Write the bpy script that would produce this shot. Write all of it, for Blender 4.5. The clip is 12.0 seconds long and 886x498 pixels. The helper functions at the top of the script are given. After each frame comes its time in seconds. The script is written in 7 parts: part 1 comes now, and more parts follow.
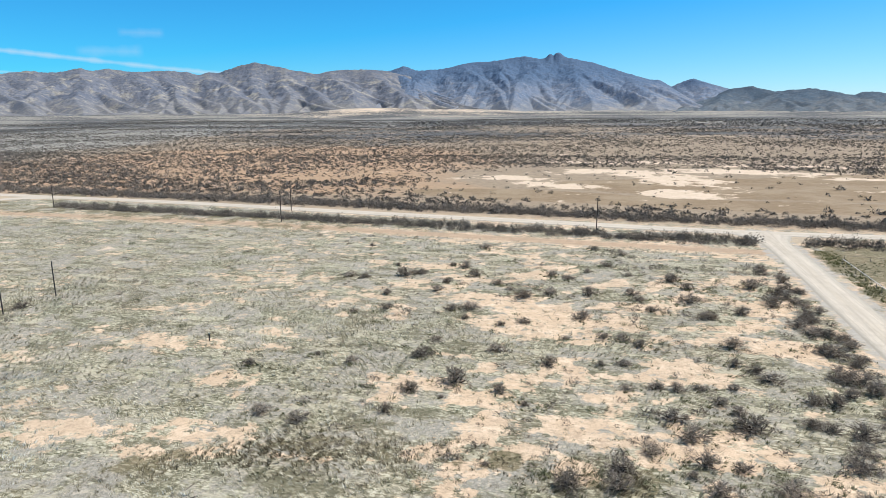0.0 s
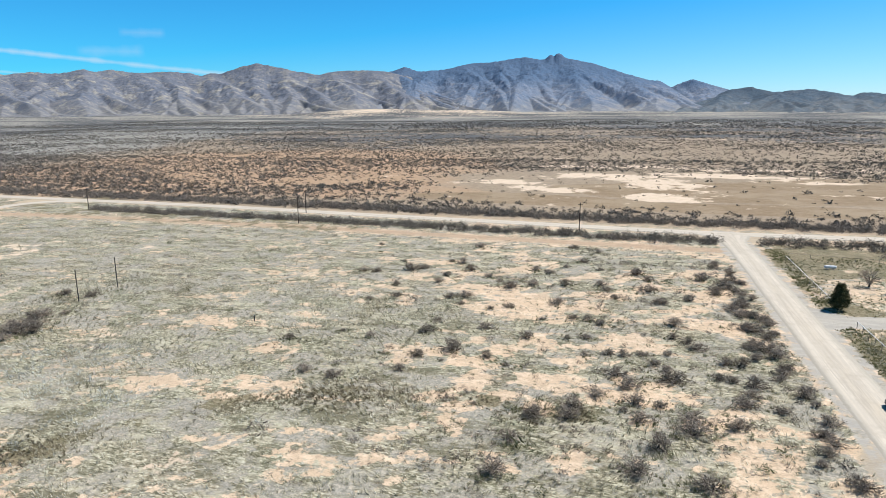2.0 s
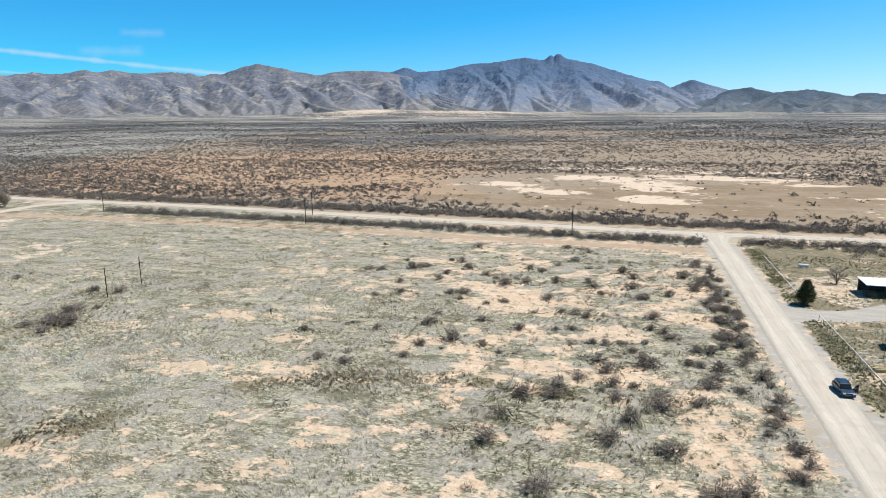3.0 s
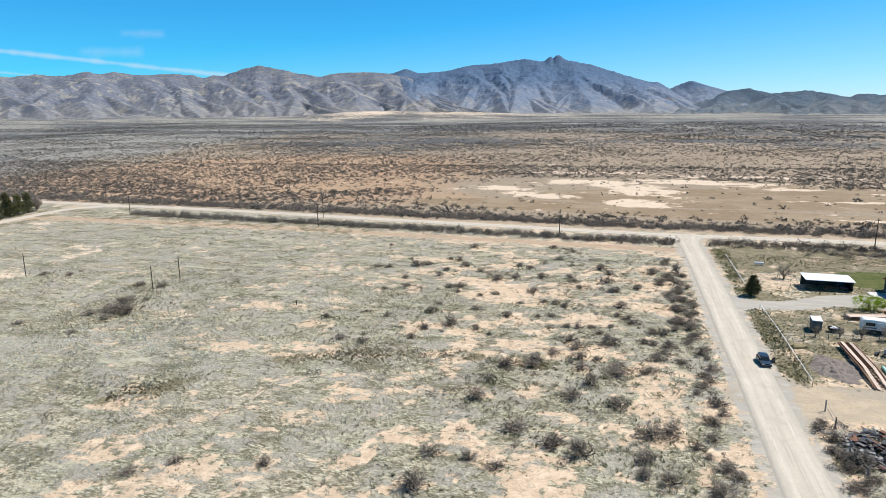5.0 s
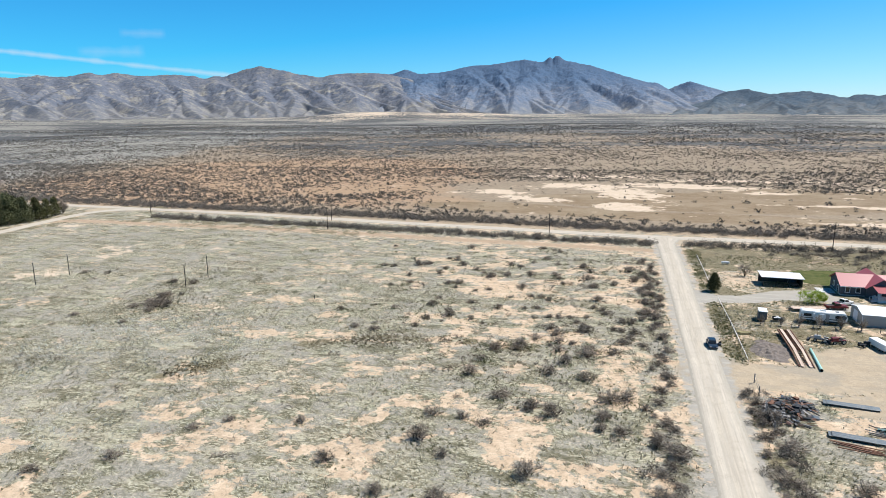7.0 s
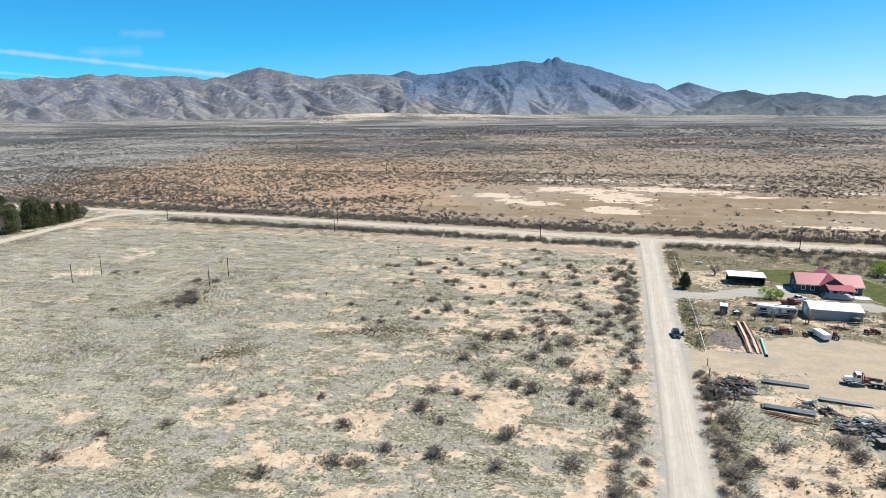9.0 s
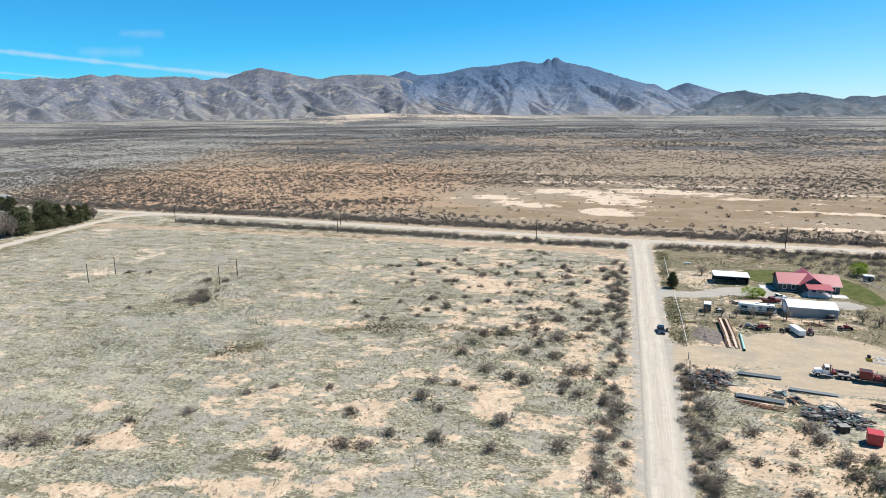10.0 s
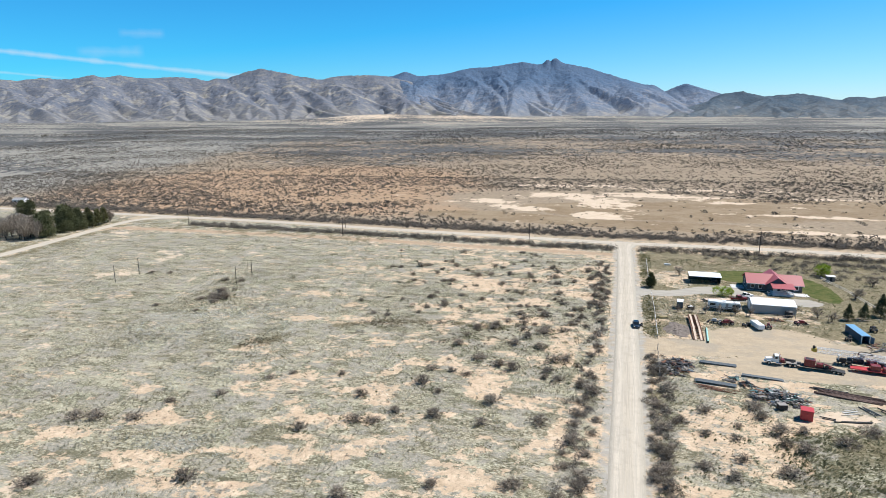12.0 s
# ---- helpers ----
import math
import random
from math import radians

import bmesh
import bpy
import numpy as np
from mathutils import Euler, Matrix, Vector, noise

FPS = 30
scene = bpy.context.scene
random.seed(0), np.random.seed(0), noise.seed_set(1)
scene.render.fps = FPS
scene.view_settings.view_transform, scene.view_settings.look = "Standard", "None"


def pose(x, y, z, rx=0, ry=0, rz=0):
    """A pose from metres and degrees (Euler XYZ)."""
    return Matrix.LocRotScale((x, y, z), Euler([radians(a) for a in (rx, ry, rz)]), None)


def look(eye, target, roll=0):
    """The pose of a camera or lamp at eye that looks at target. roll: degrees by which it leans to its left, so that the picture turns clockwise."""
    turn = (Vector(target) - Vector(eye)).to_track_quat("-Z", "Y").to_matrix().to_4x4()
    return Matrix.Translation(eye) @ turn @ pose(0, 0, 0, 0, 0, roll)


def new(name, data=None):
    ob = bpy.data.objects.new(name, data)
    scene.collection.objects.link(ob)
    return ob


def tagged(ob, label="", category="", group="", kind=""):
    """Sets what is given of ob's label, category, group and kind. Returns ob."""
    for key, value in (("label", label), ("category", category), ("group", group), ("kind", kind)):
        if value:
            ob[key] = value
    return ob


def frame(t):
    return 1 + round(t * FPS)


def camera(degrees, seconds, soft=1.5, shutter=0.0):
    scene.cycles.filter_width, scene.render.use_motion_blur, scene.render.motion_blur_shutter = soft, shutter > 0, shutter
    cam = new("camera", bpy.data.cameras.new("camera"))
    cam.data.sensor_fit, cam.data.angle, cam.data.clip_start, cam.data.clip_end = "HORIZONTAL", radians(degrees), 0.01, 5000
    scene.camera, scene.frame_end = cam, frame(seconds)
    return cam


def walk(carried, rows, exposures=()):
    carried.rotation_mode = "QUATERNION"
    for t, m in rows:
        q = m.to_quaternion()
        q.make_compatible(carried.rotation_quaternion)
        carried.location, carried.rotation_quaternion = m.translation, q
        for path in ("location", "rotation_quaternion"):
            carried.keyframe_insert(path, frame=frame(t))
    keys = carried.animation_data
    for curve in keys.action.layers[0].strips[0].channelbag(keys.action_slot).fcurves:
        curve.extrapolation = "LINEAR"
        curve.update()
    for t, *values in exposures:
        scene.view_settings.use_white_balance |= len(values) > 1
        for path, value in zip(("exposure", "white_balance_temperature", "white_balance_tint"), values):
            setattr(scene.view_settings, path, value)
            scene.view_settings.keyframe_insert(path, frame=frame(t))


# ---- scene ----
# Camera: a drone that glides backwards and climbs along its own axis.
cam = camera(69.9, 12.0, soft=0.5)
METRES, EYE, TILT, LEAN, TURN, K = 135.0, 35.64, -12.5, 0.03, 16.0, 0.68
ROWS = [
    (0.0, 0.0, 0.0, 0.0, 0.0, 0.0, -0.0),
    (0.5, 0.0003, -0.0451, -0.001, 0.04, -0.01, 0.0),
    (1.0, 0.0008, -0.0896, -0.0024, 0.07, -0.0, -0.0),
    (1.5, 0.0011, -0.1338, -0.0036, 0.09, -0.0, -0.0),
    (2.0, 0.0015, -0.1778, -0.0044, 0.12, -0.01, -0.01),
    (2.5, 0.0016, -0.2216, -0.0052, 0.13, -0.0, -0.01),
    (3.0, 0.0018, -0.2656, -0.0054, 0.16, -0.01, -0.01),
    (5.0, 0.0033, -0.4425, -0.0063, 0.21, 0.04, 0.05),
    (5.5, 0.0037, -0.4859, -0.0058, 0.2, 0.04, 0.06),
    (6.0, 0.0041, -0.5284, -0.0048, 0.2, 0.03, 0.06),
    (6.5, 0.0045, -0.5703, -0.0037, 0.2, 0.02, 0.06),
    (7.0, 0.0049, -0.6113, -0.0026, 0.2, 0.01, 0.06),
    (9.0, 0.0078, -0.7681, 0.0039, 0.15, 0.02, 0.09),
    (9.5, 0.0089, -0.8077, 0.0061, 0.15, 0.01, 0.1),
    (10.0, 0.0101, -0.8467, 0.008, 0.14, 0.02, 0.1),
    (10.5, 0.0115, -0.8848, 0.0106, 0.13, -0.01, 0.11),
    (11.0, 0.013, -0.9226, 0.0132, 0.13, 0.0, 0.1),
    (11.5, 0.0145, -0.9605, 0.0158, 0.12, 0.0, 0.09),
    (12.0, 0.0159, -0.9991, 0.0186, 0.11, 0.01, 0.07),
]
walk(cam, [(t, pose(0, 0, EYE, TILT, LEAN, TURN)
            @ pose(METRES * K * x, METRES * y, METRES * K * z, 90 + K * pitch, roll, K * yaw))
           for t, x, y, z, yaw, pitch, roll in ROWS])
scene.view_settings.exposure = 0.31

# ---- light: clear spring sky, high sun ahead and to the side ----
SUN_AZ, SUN_EL = radians(32.0), radians(57.0)      # azimuth counted from +x towards +y
world = bpy.data.worlds.new("sky")
scene.world = world
world.use_nodes = True
wn, wl = world.node_tree.nodes, world.node_tree.links
background = wn["Background"]
sky = wn.new("ShaderNodeTexSky")
sky.sky_type, sky.sun_disc = "NISHITA", False
sky.sun_elevation, sky.sun_rotation = SUN_EL, math.pi / 2 - SUN_AZ
sky.altitude, sky.air_density, sky.dust_density, sky.ozone_density = 1300, 1.0, 0.1, 3.0
background.inputs["Strength"].default_value = 0.080
clear = wn.new("ShaderNodeMix")                    # deep, clean desert blue
clear.data_type, clear.blend_type = "RGBA", "MULTIPLY"
clear.inputs[0].default_value = 1.0
wl.new(sky.outputs[0], clear.inputs[6])


def sky_way(bearing, rise):
    """A direction by its bearing in degrees from +y and its rise in thousandths."""
    v = Vector((math.sin(radians(bearing)), math.cos(radians(bearing)), rise / 1000))
    return v.normalized()


def sky_maths(op, a, b=0.0):
    n = wn.new("ShaderNodeMath")
    n.operation = op
    for socket, value in zip(n.inputs, (a, b)):
        if isinstance(value, bpy.types.NodeSocket):
            wl.new(value, socket)
        else:
            socket.default_value = value
    return n.outputs[0]


def sky_dot(way, vector):
    n = wn.new("ShaderNodeVectorMath")
    n.operation = "DOT_PRODUCT"
    wl.new(way, n.inputs[0])
    n.inputs[1].default_value = vector
    return n.outputs["Value"]


heaven = wn.new("ShaderNodeTexCoord").outputs["Generated"]
wisp = wn.new("ShaderNodeTexNoise")
wisp.inputs["Scale"].default_value, wisp.inputs["Detail"].default_value = 40.0, 6.0
wl.new(heaven, wisp.inputs["Vector"])
# paler towards the sun's side and low down
sunward = sky_maths("ADD", sky_dot(heaven, (0.5 * math.cos(SUN_AZ), 0.5 * math.sin(SUN_AZ), -4.0)), 0.35)
tint = wn.new("ShaderNodeMix")
tint.data_type, tint.clamp_factor = "RGBA", True
tint.inputs[6].default_value, tint.inputs[7].default_value = (0.20, 1.03, 1.48, 1), (0.98, 1.06, 1.36, 1)
wl.new(sunward, tint.inputs[0])
depth = wn.new("ShaderNodeMapRange")
wl.new(sky_dot(heaven, (0, 0, 1)), depth.inputs["Value"])
for key, value in (("From Min", 0.15), ("From Max", 0.75), ("To Min", 1.0), ("To Max", 0.5)):
    depth.inputs[key].default_value = value
deepen = wn.new("ShaderNodeVectorMath")
deepen.operation = "SCALE"
wl.new(tint.outputs[2], deepen.inputs[0])
wl.new(depth.outputs[0], deepen.inputs["Scale"])
wl.new(deepen.outputs[0], clear.inputs[7])
cloud = None
# an old vapour trail, a fainter one below it and two wisps: ends, half width, strength
for a, b, wide, strong in (((-52.0, 75.0), (-31.5, 43.0), 0.0042, 0.42), ((-56.0, 54.0), (-46.5, 41.0), 0.0024, 0.3),
                           ((-41.9, 101.0), (-38.9, 102.0), 0.007, 0.15), ((-44.8, 75.5), (-40.6, 76.0), 0.009, 0.16)):
    p, q = sky_way(*a), sky_way(*b)
    run = (q - p).normalized()
    off = sky_maths("ABSOLUTE", sky_dot(heaven, p.cross(q).normalized()))
    rough = sky_maths("MULTIPLY", sky_maths("SUBTRACT", wisp.outputs["Fac"], 0.5), wide * 1.6)
    band = sky_maths("SUBTRACT", 1.0, sky_maths("DIVIDE", sky_maths("ADD", off, rough), wide))
    middle, half = run.dot(p + q) / 2, (q - p).length / 2
    along_it = sky_maths("SUBTRACT", 1.0, sky_maths("DIVIDE", sky_maths("ABSOLUTE", sky_maths("SUBTRACT", sky_dot(heaven, run), middle)), half * 1.15))
    ahead = sky_maths("GREATER_THAN", sky_dot(heaven, p), 0.5)
    shape = sky_maths("MULTIPLY", sky_maths("MINIMUM", sky_maths("MAXIMUM", band, 0.0), 1.0), sky_maths("MINIMUM", sky_maths("MAXIMUM", sky_maths("MULTIPLY", along_it, 4.0), 0.0), 1.0))
    shape = sky_maths("MULTIPLY", sky_maths("MULTIPLY", shape, ahead), strong)
    cloud = shape if cloud is None else sky_maths("MAXIMUM", cloud, shape)
veil = wn.new("ShaderNodeMix")
veil.data_type = "RGBA"
wl.new(cloud, veil.inputs[0])
wl.new(clear.outputs[2], veil.inputs[6])
veil.inputs[7].default_value = (7.5, 8.2, 9.0, 1)
wl.new(veil.outputs[2], background.inputs["Color"])

sun = new("sun", bpy.data.lights.new("sun", "SUN"))
sun.data.energy, sun.data.angle, sun.data.color = 5.0, radians(0.5), (1.0, 0.98, 0.95)
sun_way = Vector((math.cos(SUN_EL) * math.cos(SUN_AZ), math.cos(SUN_EL) * math.sin(SUN_AZ), math.sin(SUN_EL)))
sun.matrix_world = look(sun_way * 900, (0, 0, 0))

# ---- noise and the lie of the land ----
def value_noise(x, y, size, seed):
    """Smooth noise in 0..1 over the plan, with cells of that size in metres."""
    table = np.random.RandomState(seed).rand(256, 256)
    gx, gy = np.asarray(x, float) / size, np.asarray(y, float) / size
    ix, iy = np.floor(gx).astype(int), np.floor(gy).astype(int)
    fx, fy = gx - ix, gy - iy
    fx, fy = fx * fx * (3 - 2 * fx), fy * fy * (3 - 2 * fy)
    a, b = table[ix % 256, iy % 256], table[(ix + 1) % 256, iy % 256]
    c, d = table[ix % 256, (iy + 1) % 256], table[(ix + 1) % 256, (iy + 1) % 256]
    return (a * (1 - fx) + b * fx) * (1 - fy) + (c * (1 - fx) + d * fx) * fy


def fbm(x, y, size, seed, octaves=4, gain=0.5):
    total, weight, amp = 0.0, 0.0, 1.0
    for i in range(octaves):
        total = total + amp * value_noise(np.asarray(x) + 31.7 * i, np.asarray(y) - 17.3 * i, size / 2 ** i, seed + i)
        weight, amp = weight + amp, amp * gain
    return total / weight


def smooth(v, lo, hi):
    s = np.clip((np.asarray(v, float) - lo) / (hi - lo), 0, 1)
    return s * s * (3 - 2 * s)


def blob(x, y, cx, cy, rx, ry, turn=0.0):
    """1 in the middle of an oval patch, falling to 0 at its edge."""
    c, s = math.cos(radians(turn)), math.sin(radians(turn))
    dx, dy = np.asarray(x) - cx, np.asarray(y) - cy
    return np.clip(1.5 - 1.5 * np.sqrt(((dx * c + dy * s) / rx) ** 2 + ((dy * c - dx * s) / ry) ** 2), 0, 1)


def land(x, y):
    """Height of the ground: a plain that tilts a little, and rises over fans to the foot of the mountains."""
    x, y = np.asarray(x, float), np.asarray(y, float)
    tilt = 8 * np.tanh((0.0146 * x + 0.0037 * y) / 8)
    far = np.hypot(x, y)
    knoll = np.exp(-(((x + 1180) / 330) ** 2 + ((y - 2900) / 260) ** 2)) * 36 + np.exp(-(((x + 700) / 260) ** 2 + ((y - 3050) / 200) ** 2)) * 20
    return tilt + 26 * smooth(far, 2300, 4300) + knoll


def gz(x, y):
    return float(land(x, y))


# Courses of the roads: (x, y) along the middle.
MAIN_ROAD = [(-900, 232), (-420, 229), (-330, 226), (-262, 222), (-170, 217), (-87, 206), (-20, 199.5), (35, 192.5), (76, 193.5),
             (113, 191.5), (149, 187.5), (300, 172), (900, 110)]
CROSS_ROAD = [(41.0, -320), (41.0, -60), (41.0, 0), (40.7, 57), (40.2, 104), (39.7, 150), (38.8, 181), (37.5, 194)]
WEST_ROAD = [(-240, -320), (-250, 40), (-254, 104), (-258, 141), (-264, 188), (-264, 203), (-256, 215), (-236, 220)]
FIELD_TRACK = [(-256, 176), (-248, 180), (-179, 180), (-108, 178), (-43, 172.5), (12, 168.5), (36, 167)]
WEED_BAND = [(-68, 25), (-61, 33), (-55, 40), (-45, 49), (-33, 55.5), (-24, 57.5), (-10, 58.5), (4, 58)]


def along(points, step):
    """Points at even steps along a softened course, with the sideways direction at each."""
    p = np.array(points, float)
    for _ in range(2):
        q = [p[0]]
        for a, b in zip(p[:-1], p[1:]):
            q += [a * 0.75 + b * 0.25, a * 0.25 + b * 0.75]
        p = np.array(q + [p[-1]])
    d = np.concatenate([[0], np.cumsum(np.hypot(*np.diff(p, axis=0).T))])
    s = np.linspace(0, d[-1], max(2, int(d[-1] / step)))
    xy = np.stack([np.interp(s, d, p[:, 0]), np.interp(s, d, p[:, 1])], 1)
    way = np.gradient(xy, axis=0)
    way /= np.linalg.norm(way, axis=1)[:, None]
    return xy, np.stack([way[:, 1], -way[:, 0]], 1), s


def gap_to(x, y, points):
    """Distance from places to a course."""
    best = np.full(np.shape(x), 1e9)
    for (ax, ay), (bx, by) in zip(points[:-1], points[1:]):
        l2 = (bx - ax) ** 2 + (by - ay) ** 2
        k = np.clip(((x - ax) * (bx - ax) + (y - ay) * (by - ay)) / l2, 0, 1)
        best = np.minimum(best, np.hypot(x - ax - k * (bx - ax), y - ay - k * (by - ay)))
    return best


def road_gap(x, y):
    x, y = np.asarray(x, float), np.asarray(y, float)
    return np.minimum.reduce([gap_to(x, y, MAIN_ROAD), gap_to(x, y, CROSS_ROAD), gap_to(x, y, WEST_ROAD)])


def yard(x, y):
    """How far a place belongs to the bare working yard and drives of the ranch, 0..1."""
    drive = smooth(gap_to(x, y, [(41, 54), (47, 53), (52, 53.5), (60, 54.5), (74, 56), (90, 53), (104, 50), (125, 46), (160, 40)]), 9, 4)
    body = smooth(blob(x, y, 80, 61, 24, 19), 0.1, 0.5)
    body2 = smooth(blob(x, y, 98, 55, 24, 14), 0.1, 0.5)
    south = smooth(blob(x, y, 84, 44, 30, 9), 0.1, 0.5)
    mouth = smooth(blob(x, y, 43.5, 53.5, 8, 12), 0.15, 0.5)
    corner = smooth(blob(x, y, 38, 187, 15, 11), 0.2, 0.5)
    fork = smooth(blob(x, y, -262, 213, 16, 12), 0.3, 0.6)
    return np.maximum.reduce([drive, body, body2, south, mouth, corner, fork])


def gravel(x, y):
    """Grey gravel of the house drive, 0..1."""
    lane = smooth(gap_to(x, y, [(42, 109), (50, 107.5), (58, 109), (67, 116), (77, 119)]), 4.6, 2.6)
    mouth = smooth(blob(x, y, 44.5, 108.5, 6, 8), 0.2, 0.5)
    shoulder = 0.6 * smooth(gap_to(x, y, CROSS_ROAD), 7.0, 4.2)
    pad = smooth(blob(x, y, 73, 112, 13, 12), 0.25, 0.5)
    apron = smooth(blob(x, y, 80, 108, 9, 7), 0.25, 0.5)
    east = smooth(blob(x, y, 98, 106, 8, 6), 0.3, 0.5)
    island = 1 - smooth(blob(x, y, 71.5, 107.8, 8.5, 3.6), 0.1, 0.4)
    return np.maximum.reduce([lane, mouth, shoulder, pad * island, apron * island, east])


def lawn(x, y):
    """Watered green lawn round the house, 0..1."""
    a = smooth(blob(x, y, 87, 138, 19, 12), 0.1, 0.4)
    b = smooth(blob(x, y, 106, 124, 7, 20, 8), 0.1, 0.4)
    return np.maximum(a, b)


def bareness(x, y):
    """How bare of grass the ground lies, 0 (covered) .. 1 (open soil)."""
    x, y = np.asarray(x, float), np.asarray(y, float)
    n = fbm(x, y * 1.5, 13, 11, 5, 0.72)
    fine = fbm(x, y * 1.2, 3.4, 41, 2)
    b = smooth(0.62 * n + 0.38 * fine, 0.44, 0.60) * 0.86
    east = smooth(blob(x, y, 2, 100, 46, 80), 0.05, 0.9)
    b = np.clip(b + 0.62 * east * (fbm(x, y, 7, 71, 4, 0.65) - 0.22) - 0.06, 0, 1)
    west = smooth(-x, 30, 105)
    b = b * (1 - 0.42 * west)
    north = ((-47, 56, 8, 4, 10), (-62, 52, 9, 4.5, 15), (-14, 72, 9, 4, 0), (12, 66, 13, 6, 0), (-25, 75, 10, 5, 0), (-10, 100, 22, 8, -8), (-22, 112, 16, 7, -6),
             (24, 45, 7, 16, 0), (-71, 79, 8, 5, 0))
    south = ((-31, 28, 7, 5, 0), (-15, 26, 5, 4, 0), (-55, 12, 9, 6, 10), (8, 16, 9, 12, 0), (-61, -19, 12, 5.5, 12), (-74, -7, 7, 4, 10), (-22, -10, 11, 4.5, 10),
             (-73, -28, 9, 4.5, 10), (-12, -21, 8, 3.8, 5), (-30, -38, 8, 4, 8), (27, -4, 3, 13, 0), (60, 6, 13, 20, 0), (72, 12, 12, 6, 10))
    for cx, cy, rx, ry, turn in north + south:
        b = np.maximum(b, 0.8 * smooth(blob(x, y, cx, cy, rx, ry, turn) + 1.6 * (fbm(x, y, 6, 91, 4, 0.65) - 0.5), 0.2, 0.7))
    for cx, cy, rx, ry, turn in ((-40, 46, 34, 5, 22), (-38, 92, 26, 9, 0), (-28, 62, 14, 7, 10), (-95, 20, 30, 24, 0), (-6, 6, 10, 9, 0), (-75, 66, 26, 7, 8), (-58, 64, 14, 5, 0),
                                 (-50, 42, 24, 5, 30), (-30, 50, 16, 5, 8), (86, 0, 17, 14, 10), (96, 14, 12, 9, 0)):
        b = b * (1 - 0.9 * smooth(blob(x, y, cx, cy, rx, ry, turn) + 0.7 * (fbm(x, y, 6, 95, 3) - 0.5), 0.2, 0.6))
    return b


# ---- meshes ----
def part(name, bm, material, parent=None, label=""):
    """Links a bmesh as one mesh object, under a thing where one is given."""
    me = bpy.data.meshes.new(name)
    bm.to_mesh(me)
    bm.free()
    me.materials.append(material)
    ob = new(name, me)
    ob.parent = parent
    return tagged(ob, label)


def from_arrays(name, verts, faces, material, smooth_shade=False):
    me = bpy.data.meshes.new(name)
    verts, faces = np.asarray(verts, np.float32), np.asarray(faces, np.int32)
    n = faces.shape[1]
    me.vertices.add(len(verts))
    me.vertices.foreach_set("co", verts.ravel())
    me.loops.add(faces.size)
    me.loops.foreach_set("vertex_index", faces.ravel())
    me.polygons.add(len(faces))
    me.polygons.foreach_set("loop_start", np.arange(0, faces.size, n, dtype=np.int32))
    me.polygons.foreach_set("loop_total", np.full(len(faces), n, np.int32))
    if smooth_shade:
        me.polygons.foreach_set("use_smooth", np.ones(len(faces), bool))
    me.update(calc_edges=True)
    me.materials.append(material)
    return me


def grid_faces(nu, nv):
    i = np.arange(nu * nv).reshape(nu, nv)
    return np.stack([i[:-1, :-1], i[1:, :-1], i[1:, 1:], i[:-1, 1:]], -1).reshape(-1, 4)


def put_values(me, name, values):
    layer = me.attributes.new(name, "FLOAT", "POINT")
    layer.data.foreach_set("value", np.asarray(values, np.float32).ravel())


def add_box(bm, x0, y0, z0, x1, y1, z1, bevel=0.0):
    """A box between two corners, added to bm; its edges rounded by bevel."""
    made = bmesh.ops.create_cube(bm, size=1.0)["verts"]
    for v in made:
        v.co = Vector(((x0 + x1) / 2 + v.co.x * (x1 - x0), (y0 + y1) / 2 + v.co.y * (y1 - y0), (z0 + z1) / 2 + v.co.z * (z1 - z0)))
    if bevel:
        edges = list({e for v in made for e in v.link_edges})
        bmesh.ops.bevel(bm, geom=edges, offset=bevel, segments=2, affect="EDGES", profile=0.5)
    return made


def box(x0, y0, z0, x1, y1, z1, bevel=0.0):
    bm = bmesh.new()
    add_box(bm, x0, y0, z0, x1, y1, z1, bevel)
    return bm


def add_tube(bm, a, b, ra, rb=None, sides=10, caps=True):
    """A round bar from a to b."""
    a, b = Vector(a), Vector(b)
    rb = ra if rb is None else rb
    m = Matrix.Translation((a + b) / 2) @ (b - a).to_track_quat("Z", "Y").to_matrix().to_4x4()
    bmesh.ops.create_cone(bm, cap_ends=caps, segments=sides, radius1=ra, radius2=rb, depth=(b - a).length, matrix=m)


def tube(a, b, ra, rb=None, sides=10):
    bm = bmesh.new()
    add_tube(bm, a, b, ra, rb, sides)
    return bm


def prism(outline, axis, lo, hi, bevel=0.0):
    """An outline of (p, q) pushed from lo to hi along x, y or z."""
    bm = bmesh.new()
    order = {"x": lambda p, q, s: (s, p, q), "y": lambda p, q, s: (p, s, q), "z": lambda p, q, s: (p, q, s)}[axis]
    low, high = [bm.verts.new(order(p, q, lo)) for p, q in outline], [bm.verts.new(order(p, q, hi)) for p, q in outline]
    bm.faces.new(low)
    bm.faces.new(high)
    n = len(outline)
    for i in range(n):
        bm.faces.new((low[i], low[(i + 1) % n], high[(i + 1) % n], high[i]))
    bmesh.ops.recalc_face_normals(bm, faces=bm.faces)
    if bevel:
        bmesh.ops.bevel(bm, geom=list(bm.edges), offset=bevel, segments=2, affect="EDGES", profile=0.5)
    return bm


def thing(name, x, y, turn=0.0, label="", category="", group="", z=None, tip=(0, 0)):
    """An empty at a thing's base on the ground, which parents its parts."""
    ob = new(name)
    ob.empty_display_size = 0.3
    ob.matrix_world = pose(x, y, gz(x, y) if z is None else z, tip[0], tip[1], turn)
    return tagged(ob, label, category, group)


# ---- materials ----
def material(name):
    m = bpy.data.materials.new(name)
    m.use_nodes = True
    nodes, links = m.node_tree.nodes, m.node_tree.links
    return m, nodes, links, nodes["Principled BSDF"]


